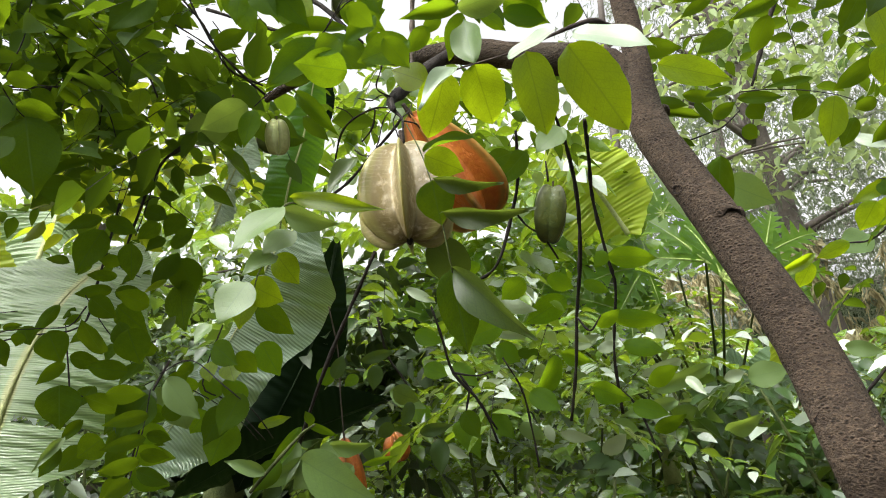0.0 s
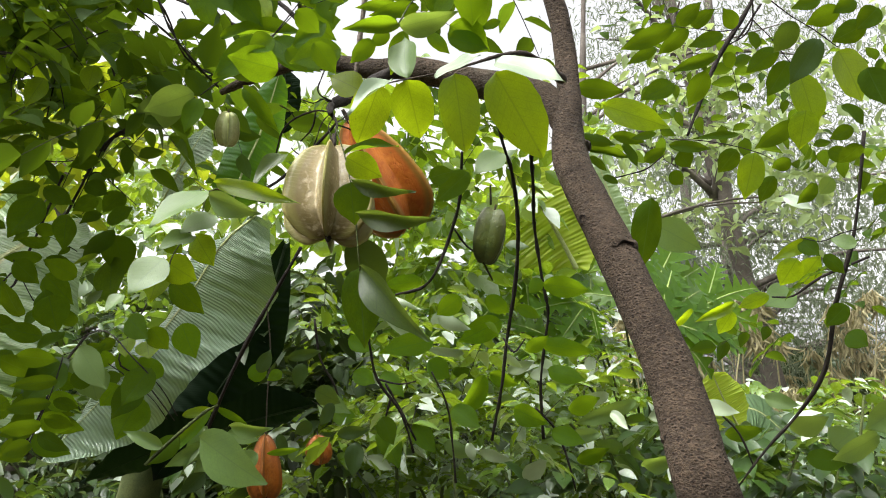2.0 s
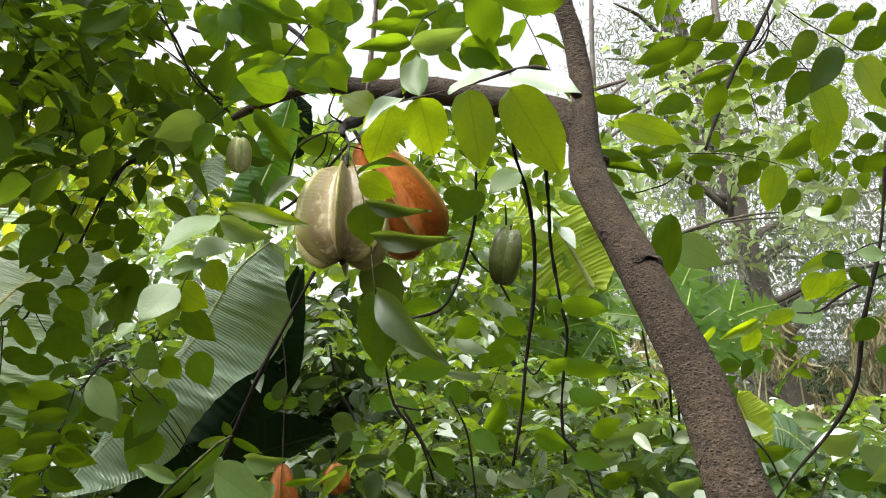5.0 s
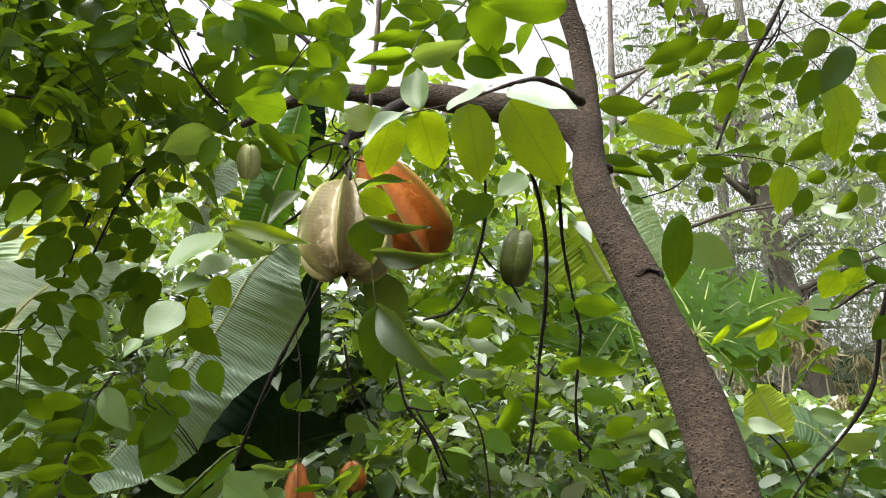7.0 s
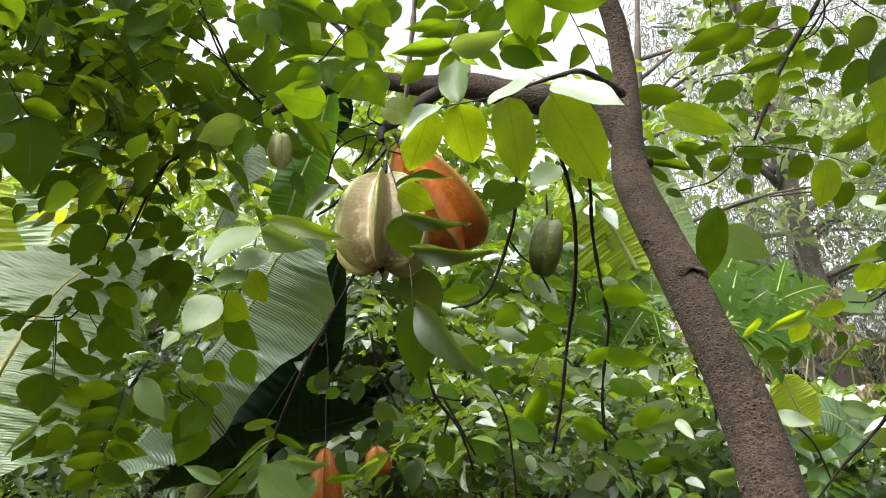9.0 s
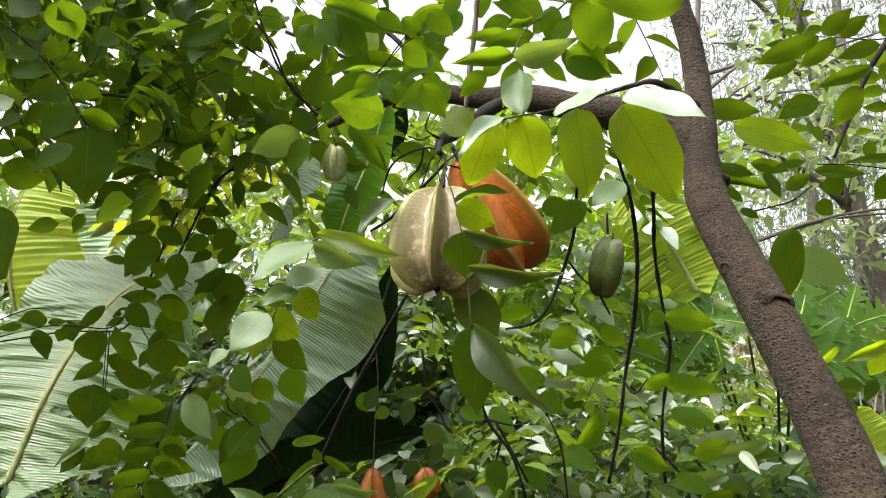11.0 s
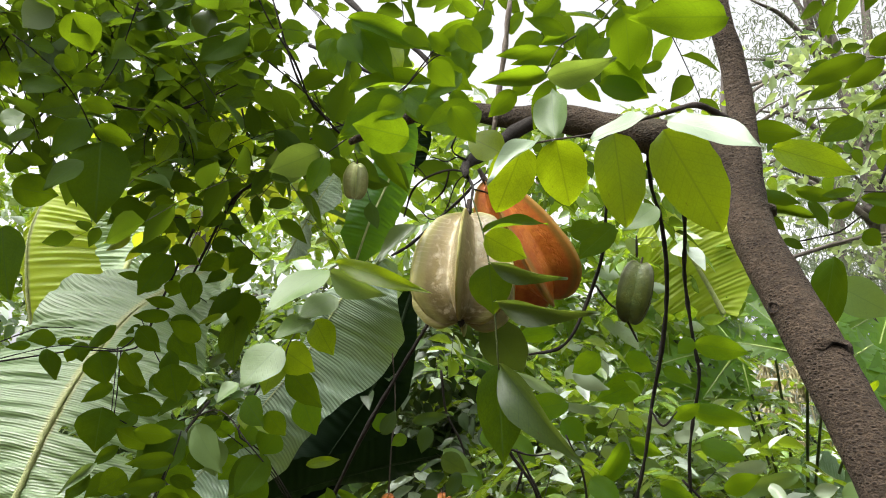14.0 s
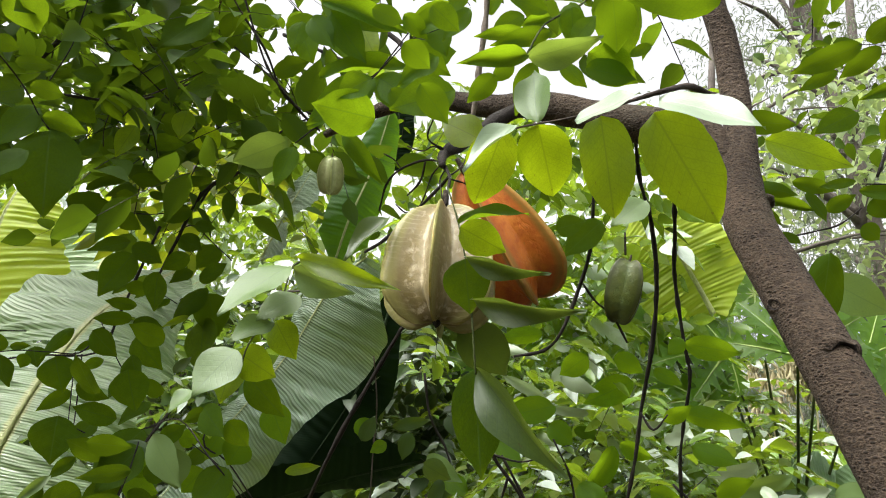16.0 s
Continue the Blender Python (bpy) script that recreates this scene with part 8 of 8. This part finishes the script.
def palm(label, x, y, tall, fronds, reach, seed):
    """A palm: a short trunk and arching fronds, each a rib with two rows of narrow leaflets."""
    ob = thing("palm", label, "palm", "palms behind", at=(x, y, 0.0))
    rng = np.random.RandomState(seed)
    piece("trunk", tube("trunk", [(x, y, -0.05, 0.09), (x + 0.03, y, tall * 0.5, 0.07), (x, y, tall, 0.05)], M_FARBARK, sides=12), ob)
    for k in range(fronds):
        q = 2 * math.pi * (k + rng.uniform(-0.3, 0.3)) / fronds
        c, s, r = math.cos(q), math.sin(q), reach * rng.uniform(0.75, 1.1)
        rise = rng.uniform(0.1, 0.7)
        line = [(x, y, tall, 0.012), (x + c * r * 0.4, y + s * r * 0.4, tall + rise * 0.8, 0.009), (x + c * r * 0.8, y + s * r * 0.8, tall + rise * 0.7, 0.006), (x + c * r, y + s * r, tall + rise * 0.3, 0.003)]
        frond = piece("frond", tube("frond", line, M_RACHIS, sides=6), ob)
        path_ = smooth_path(line, 44)[5:, :3]
        b_, d_, n_, l_ = [], [], [], []
        for i, p in enumerate(path_):
            for sg in (-1, 1):
                b_.append(p), d_.append((-s * sg + 0.35 * c, c * sg + 0.35 * s, -0.45 + rng.normal(0, 0.1))), n_.append((0, 0, 1)), l_.append(0.34 * math.sin(math.pi * (0.12 + 0.8 * i / 40)) * rng.uniform(0.85, 1.1))
        tagged(piece("leaflets", cloud("leaflets", b_, d_, n_, l_, [0.022] * len(b_), M_DEEP_SHADE, T_NEEDLE), frond), kind="stuff")


palm("dark palm with narrow arching fronds behind the reeds", 3.6, 8.3, 1.5, 13, 1.2, 3)
palm("dark palm with narrow arching fronds behind the reeds", 5.3, 8.6, 1.4, 12, 1.2, 4)


# ---- wood all round, added mostly unseen to keep low sky light out ----
def wood_edge(label, spans, seed, count, size):
    """A closed edge of woodland: arcs of the circle round the clearing (from, to in degrees, distance, height)."""
    ob = thing("added_woodland_edge", label, "trees", kind="structure")
    rng = np.random.RandomState(seed)
    B = []
    for a0, a1, dist, tall in spans:
        n = int(count * (a1 - a0) / 360 * 2)
        a = np.radians(rng.uniform(a0, a1, n))
        r = dist * rng.uniform(0.92, 1.25, n)
        z = tall * rng.uniform(0, 1, n) ** 0.9 * (0.75 + 0.25 * np.sin(a * 23) * np.cos(a * 9))
        B.append(np.stack([r * np.cos(a), r * np.sin(a), z], 1))
    B = np.concatenate(B)
    n = len(B)
    L = size * rng.uniform(0.6, 1.3, n)
    me = cloud("leaves", B, rng.normal(0, 1, (n, 3)), rng.normal(0, 0.6, (n, 3)) + (0, 0, 0.6), L, L * 0.6, M_DEEP_SHADE, T_FAR)
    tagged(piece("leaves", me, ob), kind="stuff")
    for k in range(40):
        a0, a1, dist, tall = spans[k % len(spans)]
        a = radians(rng.uniform(a0, a1))
        x, y = dist * 1.05 * math.cos(a), dist * 1.05 * math.sin(a)
        piece("trunk", tube("trunk", [(x, y, -0.1, 0.13), (x + rng.normal(0, 0.2), y, tall * 0.5, 0.1), (x, y, tall, 0.04)], M_FARBARK, sides=8), ob)


wood_edge("added woodland ring, shade in its dark leaves, keeping low sky light out", ((140, 220, 10.0, 3.0), (220, 320, 9.0, 6.5), (320, 400, 8.0, 4.5), (40, 140, 15.0, 2.8)), 51, 30000, 0.45)
